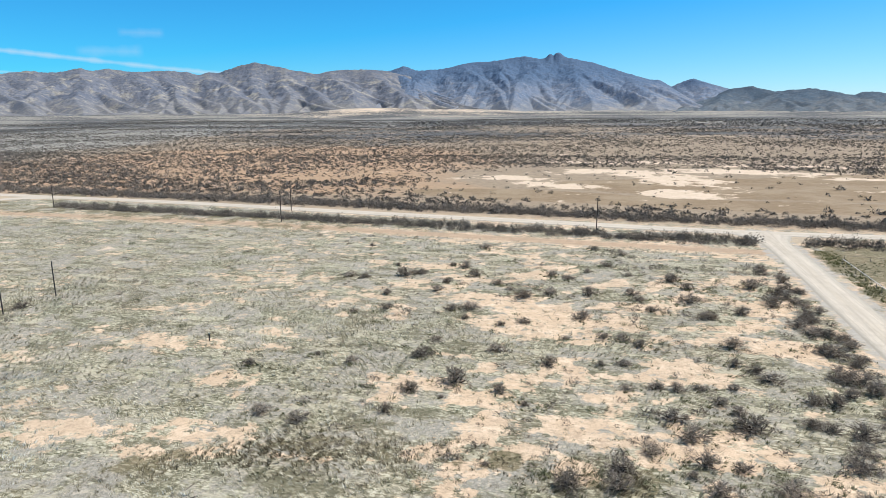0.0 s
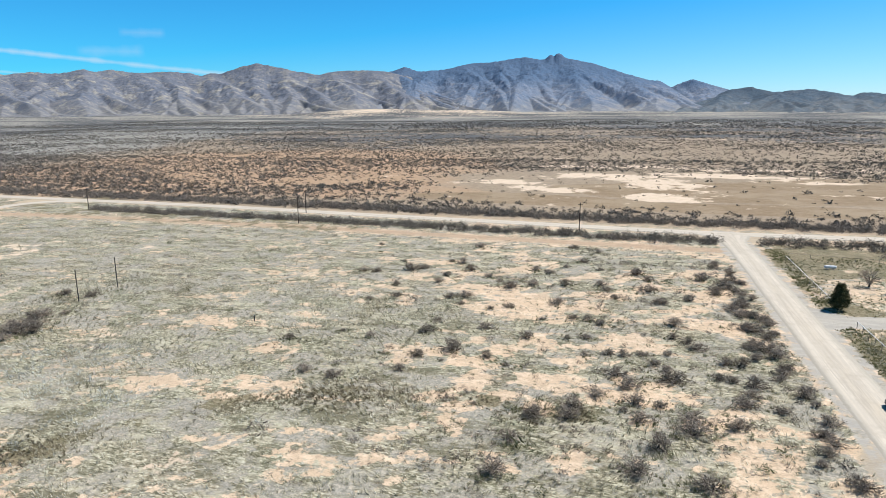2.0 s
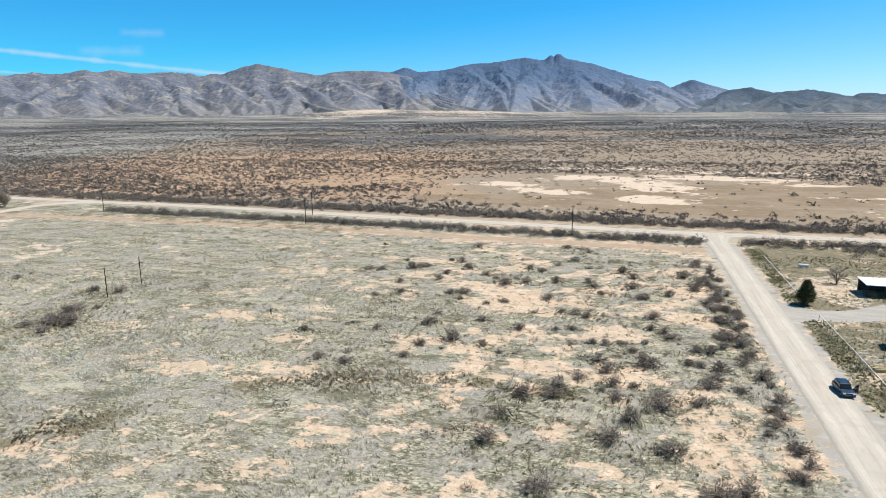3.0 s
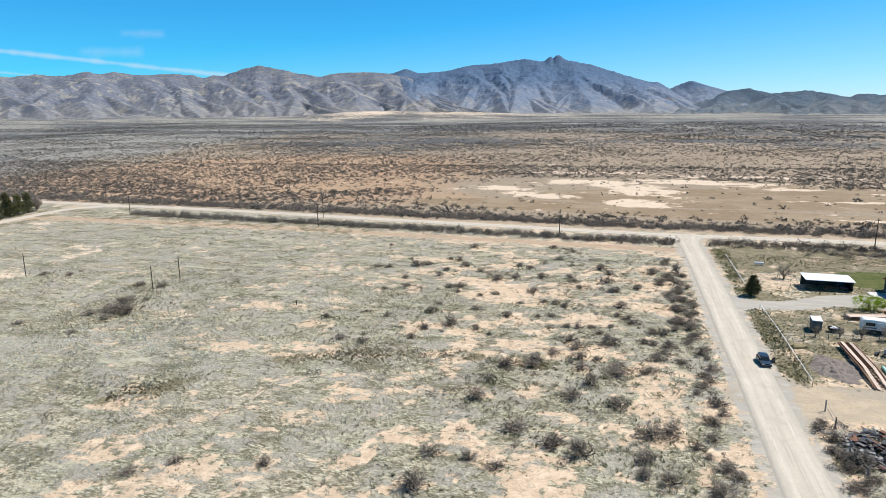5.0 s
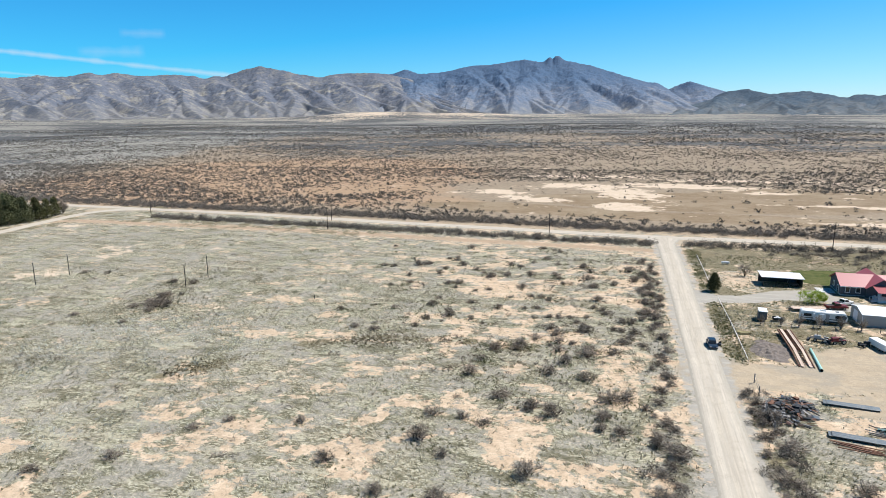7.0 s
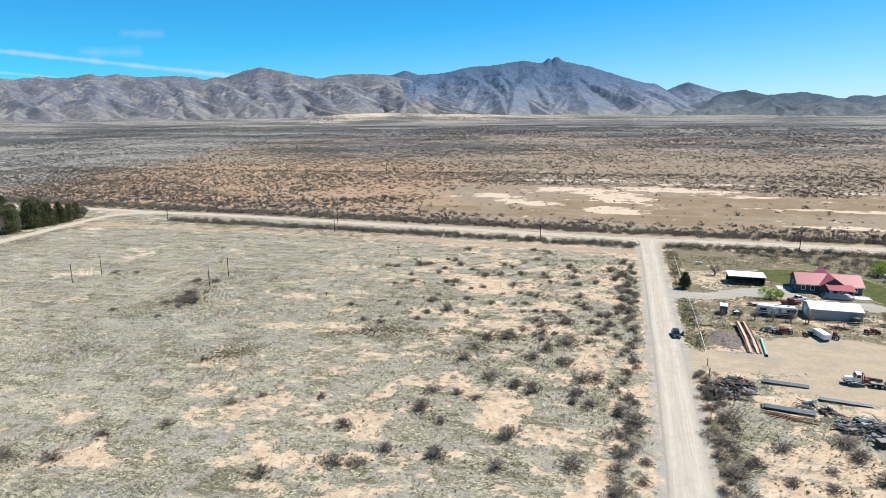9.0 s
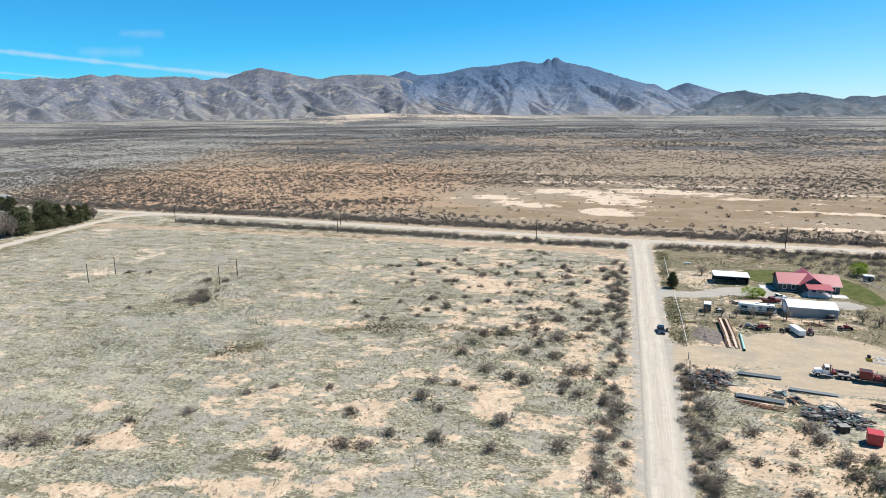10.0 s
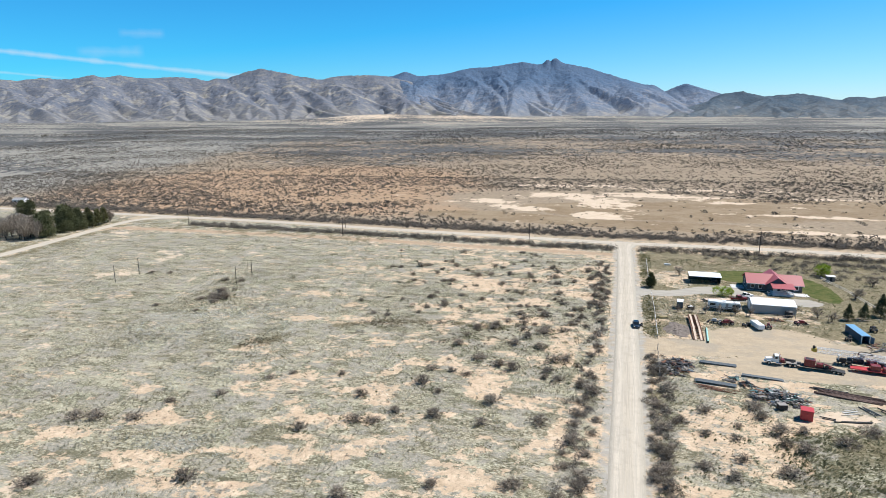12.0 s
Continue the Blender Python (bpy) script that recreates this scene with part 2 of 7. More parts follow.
def node(nodes, links, kind, op="", **inputs):
    """A node; inputs are values or the sockets that feed them (spaces written as _)."""
    n = nodes.new(kind)
    if op:
        n.operation = op
    for key, value in inputs.items():
        socket = n.inputs[int(key[1:])] if key[0] == "i" and key[1:].isdigit() else n.inputs[key.replace("_", " ")]
        if isinstance(value, bpy.types.NodeSocket):
            links.new(value, socket)
        else:
            socket.default_value = value
    return n


def noise_of(nodes, links, scale, detail=4.0, rough=0.55, coords=None, distortion=0.0):
    extra = {"Vector": coords} if coords is not None else {}
    return node(nodes, links, "ShaderNodeTexNoise", Scale=scale, Detail=detail, Roughness=rough, Distortion=distortion, **extra).outputs["Fac"]


def ramp(nodes, links, fac, stops):
    n = nodes.new("ShaderNodeValToRGB")
    while len(n.color_ramp.elements) < len(stops):
        n.color_ramp.elements.new(0.5)
    for e, (at, c) in zip(n.color_ramp.elements, stops):
        e.position, e.color = at, (c, c, c, 1) if isinstance(c, (int, float)) else (*c, 1)
    links.new(fac, n.inputs["Fac"])
    return n.outputs["Color"]


def mix(nodes, links, fac, a, b, blend="MIX"):
    n = nodes.new("ShaderNodeMix")
    n.data_type, n.blend_type = "RGBA", blend
    for socket, value in ((n.inputs[0], fac), (n.inputs[6], a), (n.inputs[7], b)):
        if isinstance(value, bpy.types.NodeSocket):
            links.new(value, socket)
        elif isinstance(value, (int, float)):
            socket.default_value = value
        else:
            socket.default_value = (*value, 1)
    return n.outputs[2]


def place_of(nodes):
    return nodes.new("ShaderNodeNewGeometry").outputs["Position"]


def surface(name, colour, second=None, rough=0.6, metal=0.0, grain=3.0, amount=0.35, bump=0.0, bump_scale=30.0, per_piece=0.0, dust=0.0):
    """A plain surface with blotches, fine grain and optional pale dust."""
    m, nodes, links, bsdf = material(name)
    coords = nodes.new("ShaderNodeTexCoord").outputs["Object"]
    second = second or tuple(c * 0.6 for c in colour)
    big = noise_of(nodes, links, grain * 0.3, 5, 0.6, coords)
    small = noise_of(nodes, links, grain * 4, 3, 0.6, coords)
    fac = node(nodes, links, "ShaderNodeMath", "MULTIPLY", i0=ramp(nodes, links, big, [(0.35, 0.0), (0.7, 1.0)]), i1=amount).outputs[0]
    out = mix(nodes, links, fac, colour, second)
    out = mix(nodes, links, amount * 0.6, out, mix(nodes, links, small, tuple(c * 0.55 for c in colour), tuple(min(1, c * 1.3) for c in colour)))
    if dust:
        fine = ramp(nodes, links, noise_of(nodes, links, grain * 0.9, 6, 0.7, coords), [(0.45, 0.0), (0.75, 1.0)])
        fac = node(nodes, links, "ShaderNodeMath", "MULTIPLY", i0=fine, i1=dust).outputs[0]
        out = mix(nodes, links, fac, out, (0.42, 0.33, 0.24))
    if per_piece:
        info = nodes.new("ShaderNodeObjectInfo").outputs["Random"]
        shade = node(nodes, links, "ShaderNodeMapRange", Value=info, To_Min=1 - per_piece, To_Max=1 + per_piece).outputs[0]
        out = mix(nodes, links, 1.0, out, node(nodes, links, "ShaderNodeCombineColor", Red=shade, Green=shade, Blue=shade).outputs[0], "MULTIPLY")
    links.new(out, bsdf.inputs["Base Color"])
    bsdf.inputs["Roughness"].default_value, bsdf.inputs["Metallic"].default_value = rough, metal
    if bump:
        height = noise_of(nodes, links, bump_scale, 4, 0.6, coords)
        links.new(node(nodes, links, "ShaderNodeBump", Strength=0.6, Distance=bump, Height=height).outputs[0], bsdf.inputs["Normal"])
    return m


# ---- ground ----
def ground_material():
    m, nodes, links, bsdf = material("dry_ground")
    at = place_of(nodes)

    def value(name):
        n = nodes.new("ShaderNodeAttribute")
        n.attribute_name = name
        return n.outputs["Fac"]

    def op(kind, a, b=0.0):
        return node(nodes, links, "ShaderNodeMath", kind, i0=a, i1=b).outputs[0]

    def rough_value(name, amount, scale, detail=6, rough=0.7):
        """A value with its edge torn by noise."""
        return op("ADD", value(name), op("MULTIPLY", op("SUBTRACT", noise_of(nodes, links, scale, detail, rough, at), 0.5), amount))

    def over(fac, lo, hi, below, above):
        return mix(nodes, links, ramp(nodes, links, fac, [(lo, 0.0), (hi, 1.0)]), below, above)

    big, mid, fine = noise_of(nodes, links, 0.03, 5, 0.6, at), noise_of(nodes, links, 0.35, 5, 0.65, at), noise_of(nodes, links, 3.0, 4, 0.7, at)
    grit = noise_of(nodes, links, 1.3, 6, 0.8, at)
    # open soil: pale peach crust with darker crumbs
    soil = over(big, 0.35, 0.65, (0.575, 0.425, 0.285), (0.50, 0.38, 0.265))
    soil = over(mid, 0.46, 0.66, soil, (0.69, 0.54, 0.385))
    soil = mix(nodes, links, ramp(nodes, links, grit, [(0.50, 0.0), (0.60, 0.7)]), soil, (0.36, 0.275, 0.19))
    soil = mix(nodes, links, ramp(nodes, links, fine, [(0.56, 0.0), (0.66, 0.5)]), soil, (0.30, 0.225, 0.155))
    # grey flattened litter, and sage or straw tussocks over it in drifts
    drifts = node(nodes, links, "ShaderNodeMapping", Vector=at, Rotation=(0, 0, -0.28), Scale=(0.30, 1.0, 1.0)).outputs[0]
    drift = noise_of(nodes, links, 0.40, 6, 0.7, drifts)
    ash = over(fine, 0.38, 0.62, (0.36, 0.335, 0.28), (0.205, 0.19, 0.15))
    ash = mix(nodes, links, ramp(nodes, links, grit, [(0.52, 0.0), (0.60, 0.7)]), ash, (0.53, 0.455, 0.345))
    tussock = noise_of(nodes, links, 0.85, 4, 0.62, at)
    blade = noise_of(nodes, links, 2.4, 4, 0.72, node(nodes, links, "ShaderNodeMapping", Vector=at, Rotation=(0, 0, 0.4), Scale=(0.55, 1.25, 1.0)).outputs[0], 0.6)
    tone = noise_of(nodes, links, 0.06, 5, 0.65, at)
    sage = over(tone, 0.40, 0.60, (0.262, 0.252, 0.165), (0.285, 0.238, 0.16))
    sage = mix(nodes, links, ramp(nodes, links, blade, [(0.50, 0.0), (0.60, 0.85)]), sage, (0.60, 0.565, 0.43))
    sage = mix(nodes, links, ramp(nodes, links, blade, [(0.39, 0.95), (0.49, 0.0)]), sage, (0.09, 0.085, 0.053))
    sage = mix(nodes, links, ramp(nodes, links, tussock, [(0.38, 0.85), (0.48, 0.0)]), sage, (0.115, 0.108, 0.07))
    clump = noise_of(nodes, links, 0.30, 5, 0.66, drifts, 0.5)
    sage = mix(nodes, links, ramp(nodes, links, clump, [(0.40, 0.75), (0.48, 0.0)]), sage, (0.125, 0.115, 0.072))
    sage = mix(nodes, links, ramp(nodes, links, clump, [(0.54, 0.0), (0.62, 0.7)]), sage, (0.47, 0.425, 0.31))
    litter = over(op("ADD", noise_of(nodes, links, 0.13, 6, 0.72, at), op("MULTIPLY", op("SUBTRACT", drift, 0.5), 0.6)), 0.42, 0.52, ash, sage)
    edge = op("ADD", rough_value("bare", 3.0, 0.5, 8, 0.76), op("MULTIPLY", op("SUBTRACT", drift, 0.5), 1.8))
    colour = over(edge, 0.58, 0.66, litter, soil)
    # the open range beyond the road: tan earth, greyer westwards and with distance, redder stretches, pale pans and
    # brown flats
    tan = over(mid, 0.35, 0.68, (0.252, 0.195, 0.133), (0.345, 0.27, 0.192))
    tan = mix(nodes, links, ramp(nodes, links, noise_of(nodes, links, 0.5, 6, 0.75, at), [(0.5, 0.0), (0.62, 0.6)]), tan, (0.235, 0.195, 0.135))
    orange = over(mid, 0.35, 0.68, (0.345, 0.225, 0.135), (0.42, 0.30, 0.195))
    orange = mix(nodes, links, ramp(nodes, links, noise_of(nodes, links, 0.45, 6, 0.75, at), [(0.5, 0.0), (0.64, 0.6)]), orange, (0.26, 0.19, 0.12))
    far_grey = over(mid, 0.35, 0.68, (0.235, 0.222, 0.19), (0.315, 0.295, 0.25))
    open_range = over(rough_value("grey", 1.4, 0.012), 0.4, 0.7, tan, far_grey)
    open_range = over(rough_value("orange", 1.9, 0.02, 7, 0.72), 0.4, 0.85, open_range, orange)
    flat = over(mid, 0.35, 0.68, (0.212, 0.152, 0.09), (0.27, 0.20, 0.128))
    flat = mix(nodes, links, ramp(nodes, links, noise_of(nodes, links, 0.03, 6, 0.7, at), [(0.45, 0.0), (0.6, 0.8)]), flat, (0.305, 0.235, 0.155))
    open_range = over(rough_value("flat", 1.6, 0.03), 0.4, 0.65, open_range, flat)
    pale = over(mid, 0.35, 0.7, (0.63, 0.505, 0.375), (0.53, 0.415, 0.30))
    colour = mix(nodes, links, value("range"), colour, open_range)
    colour = over(op("ADD", rough_value("pale", 3.4, 0.05, 8, 0.72), op("MULTIPLY", op("SUBTRACT", noise_of(nodes, links, 0.0035, 4, 0.6, at), 0.5), 1.2)), 0.44, 0.53, colour, pale)
    track = over(mid, 0.3, 0.7, (0.36, 0.25, 0.165), (0.43, 0.315, 0.215))
    colour = mix(nodes, links, value("track"), colour, track)
    # thin scrub on the far plain, too small there to stand as shrubs of its own
    speck = node(nodes, links, "ShaderNodeTexVoronoi", Vector=at, Scale=0.105, Randomness=1.0).outputs["Distance"]
    thick = noise_of(nodes, links, 0.0045, 6, 0.62, node(nodes, links, "ShaderNodeMapping", Vector=at, Rotation=(0, 0, 0.25), Scale=(0.55, 1.0, 1.0)).outputs[0])
    spots = op("SUBTRACT", op("ADD", value("scrub"), op("MULTIPLY", op("SUBTRACT", thick, 0.5), 2.6)), speck)
    scrub = over(fine, 0.3, 0.7, (0.070, 0.072, 0.073), (0.118, 0.115, 0.108))
    colour = over(spots, 0.0, 0.1, colour, scrub)
    # weeds, working yard, gravel drive and lawn
    weedy = over(mid, 0.35, 0.65, (0.105, 0.092, 0.047), (0.20, 0.165, 0.098))
    weedy = mix(nodes, links, ramp(nodes, links, fine, [(0.45, 0.0), (0.65, 0.7)]), weedy, (0.085, 0.08, 0.045))
    weedy = mix(nodes, links, ramp(nodes, links, blade, [(0.5, 0.0), (0.62, 0.75)]), weedy, (0.36, 0.315, 0.21))
    colour = mix(nodes, links, ramp(nodes, links, rough_value("weeds", 3.0, 0.14, 6, 0.72), [(0.44, 0.0), (0.62, 0.9)]), colour, weedy)
    dust = over(mid, 0.35, 0.7, (0.475, 0.378, 0.262), (0.39, 0.312, 0.218))
    wheel_ruts = node(nodes, links, "ShaderNodeMapping", Vector=at, Rotation=(0, 0, 0.2), Scale=(0.14, 1.0, 1.0)).outputs[0]
    dust = mix(nodes, links, ramp(nodes, links, noise_of(nodes, links, 0.5, 5, 0.65, wheel_ruts, 0.8), [(0.47, 0.0), (0.6, 0.65)]), dust, (0.36, 0.30, 0.22))
    dust = mix(nodes, links, ramp(nodes, links, noise_of(nodes, links, 0.09, 6, 0.68, at), [(0.50, 0.0), (0.60, 0.75)]), dust, (0.335, 0.292, 0.228))
    dust = mix(nodes, links, ramp(nodes, links, grit, [(0.54, 0.0), (0.62, 0.5)]), dust, (0.285, 0.232, 0.168))
    dust = mix(nodes, links, ramp(nodes, links, fine, [(0.58, 0.0), (0.66, 0.45)]), dust, (0.60, 0.50, 0.38))
    stone = over(mid, 0.35, 0.65, mix(nodes, links, fine, (0.30, 0.278, 0.24), (0.41, 0.382, 0.335)), (0.37, 0.338, 0.285))
    stone = mix(nodes, links, ramp(nodes, links, noise_of(nodes, links, 0.6, 6, 0.7, wheel_ruts, 0.5), [(0.5, 0.0), (0.6, 0.6)]), stone, (0.46, 0.415, 0.345))
    grass = over(mid, 0.35, 0.65, (0.055, 0.078, 0.016), (0.125, 0.12, 0.042))
    for name, layer in (("yard", dust), ("gravel", stone), ("lawn", grass)):
        colour = over(rough_value(name, 1.3, 0.45, 6, 0.68), 0.4, 0.6, colour, layer)
    links.new(colour, bsdf.inputs["Base Color"])
    bsdf.inputs["Roughness"].default_value = 0.95
    bsdf.inputs["Specular IOR Level"].default_value = 0.15
    height = op("ADD", op("MULTIPLY", mid, 1.0), op("ADD", op("MULTIPLY", fine, 0.4), op("MULTIPLY", blade, 0.5)))
    links.new(node(nodes, links, "ShaderNodeBump", Strength=0.6, Distance=0.25, Height=height).outputs[0], bsdf.inputs["Normal"])
    return m


def steps(lo, hi, core_lo, core_hi, fine, grow):
    core = list(np.arange(core_lo, core_hi + fine, fine))
    d, x, up = fine, core[-1], []
    while x < hi:
        d *= grow
        x += d
        up.append(x)
    d, x, down = fine, core[0], []
    while x > lo:
        d *= grow
        x -= d
        down.append(x)
    return np.array(down[::-1] + core + up)


def build_ground():
    xs, ys = steps(-6500, 6500, -285, 165, 1.5, 1.065), steps(-1500, 6500, -72, 225, 1.5, 1.06)
    gx, gy = np.meshgrid(xs, ys, indexing="ij")
    gap = np.minimum(road_gap(gx, gy), gap_to(gx, gy, FIELD_TRACK))
    off = smooth(gap, 5, 12) * smooth(gy, 700, 250) * (1 - np.maximum(yard(gx, gy), smooth(blob(gx, gy, 85, 110, 48, 55), 0.05, 0.3)))
    relief = off * (0.5 * (fbm(gx, gy, 22, 5, 3) - 0.5) + 0.18 * (fbm(gx, gy, 4, 8, 2) - 0.5))
    z = land(gx, gy) + relief
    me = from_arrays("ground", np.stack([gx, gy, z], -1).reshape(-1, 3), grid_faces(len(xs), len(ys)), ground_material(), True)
    bare = bareness(gx, gy)
    far = np.hypot(gx, gy)
    beyond = smooth(gy + 0.06 * gx, 196, 215)
    bare = np.where(beyond > 0.3, np.maximum(bare, 0.75), bare)
    bare = np.maximum(bare, 0.6 * smooth(gx, 45, 48) * smooth(gy, 50, 58) * smooth(gx, 260, 180))
    side = smooth(gap, 9, 5)
    bare = np.maximum(bare, 0.62 * side)
    put_values(me, "bare", bare)
    put_values(me, "range", beyond)
    track = smooth(gap_to(gx, gy, FIELD_TRACK), 4.0, 2.0) * (gx < 36)
    east_track = smooth(gap_to(gx, gy, [(46, 165), (84, 159.5), (134, 150), (260, 130)]), 6, 3)
    put_values(me, "track", np.maximum(0.85 * track, 0.6 * east_track))
    put_values(me, "orange", np.maximum(smooth(blob(gx, gy, -270, 410, 260, 260, -20), 0.0, 0.8), 0.8 * smooth(blob(gx, gy, -150, 300, 130, 70, -20), 0.0, 0.8)))
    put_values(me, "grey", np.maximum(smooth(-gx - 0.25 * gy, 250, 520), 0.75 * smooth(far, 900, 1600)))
    flat = np.zeros_like(gx)
    for cx, cy, rx, ry, turn in ((70, 300, 130, 48, 0), (150, 325, 120, 55, 0), (260, 300, 130, 50, -6), (60, 245, 110, 18, -4), (-40, 262, 70, 22, -8)):
        flat = np.maximum(flat, smooth(blob(gx, gy, cx, cy, rx, ry, turn), 0.0, 0.6))
    put_values(me, "flat", flat)
    flats = np.zeros_like(gx)
    for cx, cy, rx, ry, turn in ((-62, 326, 44, 22, -10), (-28, 296, 40, 17, -12), (-8, 362, 50, 26, 0), (26, 330, 26, 48, 12), (24, 276, 24, 22, 0), (60, 372, 60, 16, -6),
                                 (105, 345, 40, 9, 0), (160, 290, 60, 7, -5), (150, 236, 80, 7, -4), (110, 410, 90, 12, 0), (200, 372, 90, 9, 0), (-10, 425, 90, 14, 4), (88, 19, 11, 6, 10)):
        flats = np.maximum(flats, 0.84 * blob(gx, gy, cx, cy, rx, ry, turn))
    way = np.degrees(np.arctan2(gx, gy))
    foot = smooth(far, 2350, 2800) * smooth(far, 4400, 3500) * (0.12 + 0.14 * smooth(way, -36, -28) * smooth(way, 6, -4))
    foot = foot + 0.62 * np.exp(-(((gx + 1180) / 320) ** 2 + ((gy - 2850) / 240) ** 2)) + 0.4 * np.exp(-(((gx + 700) / 240) ** 2 + ((gy - 3000) / 180) ** 2))
    put_values(me, "pale", np.maximum(flats, foot))
    put_values(me, "scrub", smooth(far, 480, 950) * (0.62 - 0.16 * smooth(far, 2200, 2800)) + 0.10 * smooth(far, 900, 2000) - 0.9 * (1 - smooth(far, 420, 700))
               - 0.28 * smooth(way, -32, -42) * smooth(far, 500, 900) * smooth(far, 1500, 1100))
    weeds = smooth(gx, 43, 46) * smooth(gy, 48, 58) * smooth(gy, 182, 176) * smooth(gx, 420, 250) * (0.60 + 0.18 * smooth(gx, 90, 104) + 0.20 * smooth(gy, 140, 152))
    weeds = np.maximum(weeds, 0.55 * smooth(gap_to(gx, gy, WEST_ROAD), 26, 8) + 0 * gx)
    weeds = np.maximum(weeds, 0.47 * smooth(gap_to(gx, gy, [(-262, 196), (-215, 190), (-150, 186), (-90, 180)]), 14, 6))
    weeds = np.maximum(weeds, 0.5 * smooth(gap_to(gx, gy, [(44, 40), (44, -60)]), 9, 4))
    verge = smooth(gx, 44.6, 45.6) * smooth(gx, 50, 48.6) * (smooth(gy, 59, 62) * smooth(gy, 105, 103) + smooth(gy, 111, 113) * smooth(gy, 172, 165))
    weeds = np.maximum(weeds, 0.66 * verge)
    weeds = np.maximum(weeds, 0.46 * smooth(gap_to(gx, gy, WEED_BAND), 4.0, 1.0))
    weeds = np.maximum(weeds, 0.52 * smooth(blob(gx, gy, 88, 0, 18, 14, 10), 0.1, 0.5))
    weeds = weeds + 0.22 * smooth(gx, 92, 106) * smooth(gy, 96, 124) * smooth(gy, 186, 180) * smooth(gx, 420, 300)
    weeds = weeds * (1 - 0.85 * smooth(blob(gx, gy, 58, 129, 8, 15), 0.1, 0.5))
    put_values(me, "weeds", weeds)
    put_values(me, "yard", yard(gx, gy))
    put_values(me, "gravel", gravel(gx, gy))
    put_values(me, "lawn", lawn(gx, gy))
    return tagged(new("ground", me), "pale dry desert soil with grey grass litter", "ground", kind="structure")


ground = build_ground()


# ---- roads ----
def road_material():
    m, nodes, links, bsdf = material("packed_dirt")
    at = place_of(nodes)
    across = nodes.new("ShaderNodeAttribute")
    across.attribute_name = "across"
    base = mix(nodes, links, ramp(nodes, links, noise_of(nodes, links, 0.12, 5, 0.6, at), [(0.3, 0.0), (0.7, 1.0)]), (0.53, 0.462, 0.362), (0.475, 0.412, 0.322))
    lanes = ramp(nodes, links, across.outputs["Fac"], [(0.0, 0.0), (0.14, 0.25), (0.27, 1.0), (0.36, 0.3), (0.5, 0.15), (0.64, 0.3), (0.73, 1.0), (0.86, 0.25)])
    base = mix(nodes, links, lanes, base, (0.60, 0.533, 0.43))
    grit = noise_of(nodes, links, 4.0, 4, 0.7, at)
    base = mix(nodes, links, ramp(nodes, links, grit, [(0.45, 0.0), (0.8, 0.45)]), base, (0.319, 0.271, 0.223))
    run = nodes.new("ShaderNodeAttribute")
    run.attribute_name = "run"
    lane = node(nodes, links, "ShaderNodeCombineXYZ", X=node(nodes, links, "ShaderNodeMath", "MULTIPLY", i0=across.outputs["Fac"], i1=11.0).outputs[0],
                Y=node(nodes, links, "ShaderNodeMath", "MULTIPLY", i0=run.outputs["Fac"], i1=0.045).outputs[0]).outputs[0]
    streak = noise_of(nodes, links, 2.2, 6, 0.7, lane)
    base = mix(nodes, links, ramp(nodes, links, streak, [(0.42, 0.0), (0.66, 0.8)]), base, (0.335, 0.295, 0.25))
    base = mix(nodes, links, ramp(nodes, links, noise_of(nodes, links, 1.1, 6, 0.7, lane), [(0.5, 0.0), (0.7, 0.7)]), base, (0.64, 0.57, 0.46))
    blot = noise_of(nodes, links, 0.45, 6, 0.7, at)
    base = mix(nodes, links, ramp(nodes, links, blot, [(0.5, 0.0), (0.68, 0.5)]), base, (0.38, 0.33, 0.265))
    verge = ramp(nodes, links, across.outputs["Fac"], [(0.0, 1.0), (0.1, 0.7), (0.2, 0.0), (0.8, 0.0), (0.9, 0.7), (1.0, 1.0)])
    stony = mix(nodes, links, grit, (0.32, 0.298, 0.258), (0.42, 0.388, 0.33))
    base = mix(nodes, links, node(nodes, links, "ShaderNodeMath", "MULTIPLY", i0=verge, i1=0.6).outputs[0], base, stony)
    edge = ramp(nodes, links, across.outputs["Fac"], [(0.0, 1.0), (0.22, 0.0), (0.78, 0.0), (1.0, 1.0)])
    torn = node(nodes, links, "ShaderNodeMath", "ADD", i0=edge, i1=node(nodes, links, "ShaderNodeMath", "SUBTRACT", i0=noise_of(nodes, links, 0.5, 6, 0.75, at), i1=0.5).outputs[0]).outputs[0]
    soil = mix(nodes, links, grit, (0.33, 0.30, 0.25), (0.43, 0.385, 0.31))
    base = mix(nodes, links, ramp(nodes, links, torn, [(0.5, 0.0), (0.62, 1.0)]), base, soil)
    links.new(base, bsdf.inputs["Base Color"])
    bsdf.inputs["Roughness"].default_value = 0.95
    bsdf.inputs["Specular IOR Level"].default_value = 0.15
    links.new(node(nodes, links, "ShaderNodeBump", Strength=0.5, Distance=0.06, Height=grit).outputs[0], bsdf.inputs["Normal"])
    return m


DIRT = road_material()


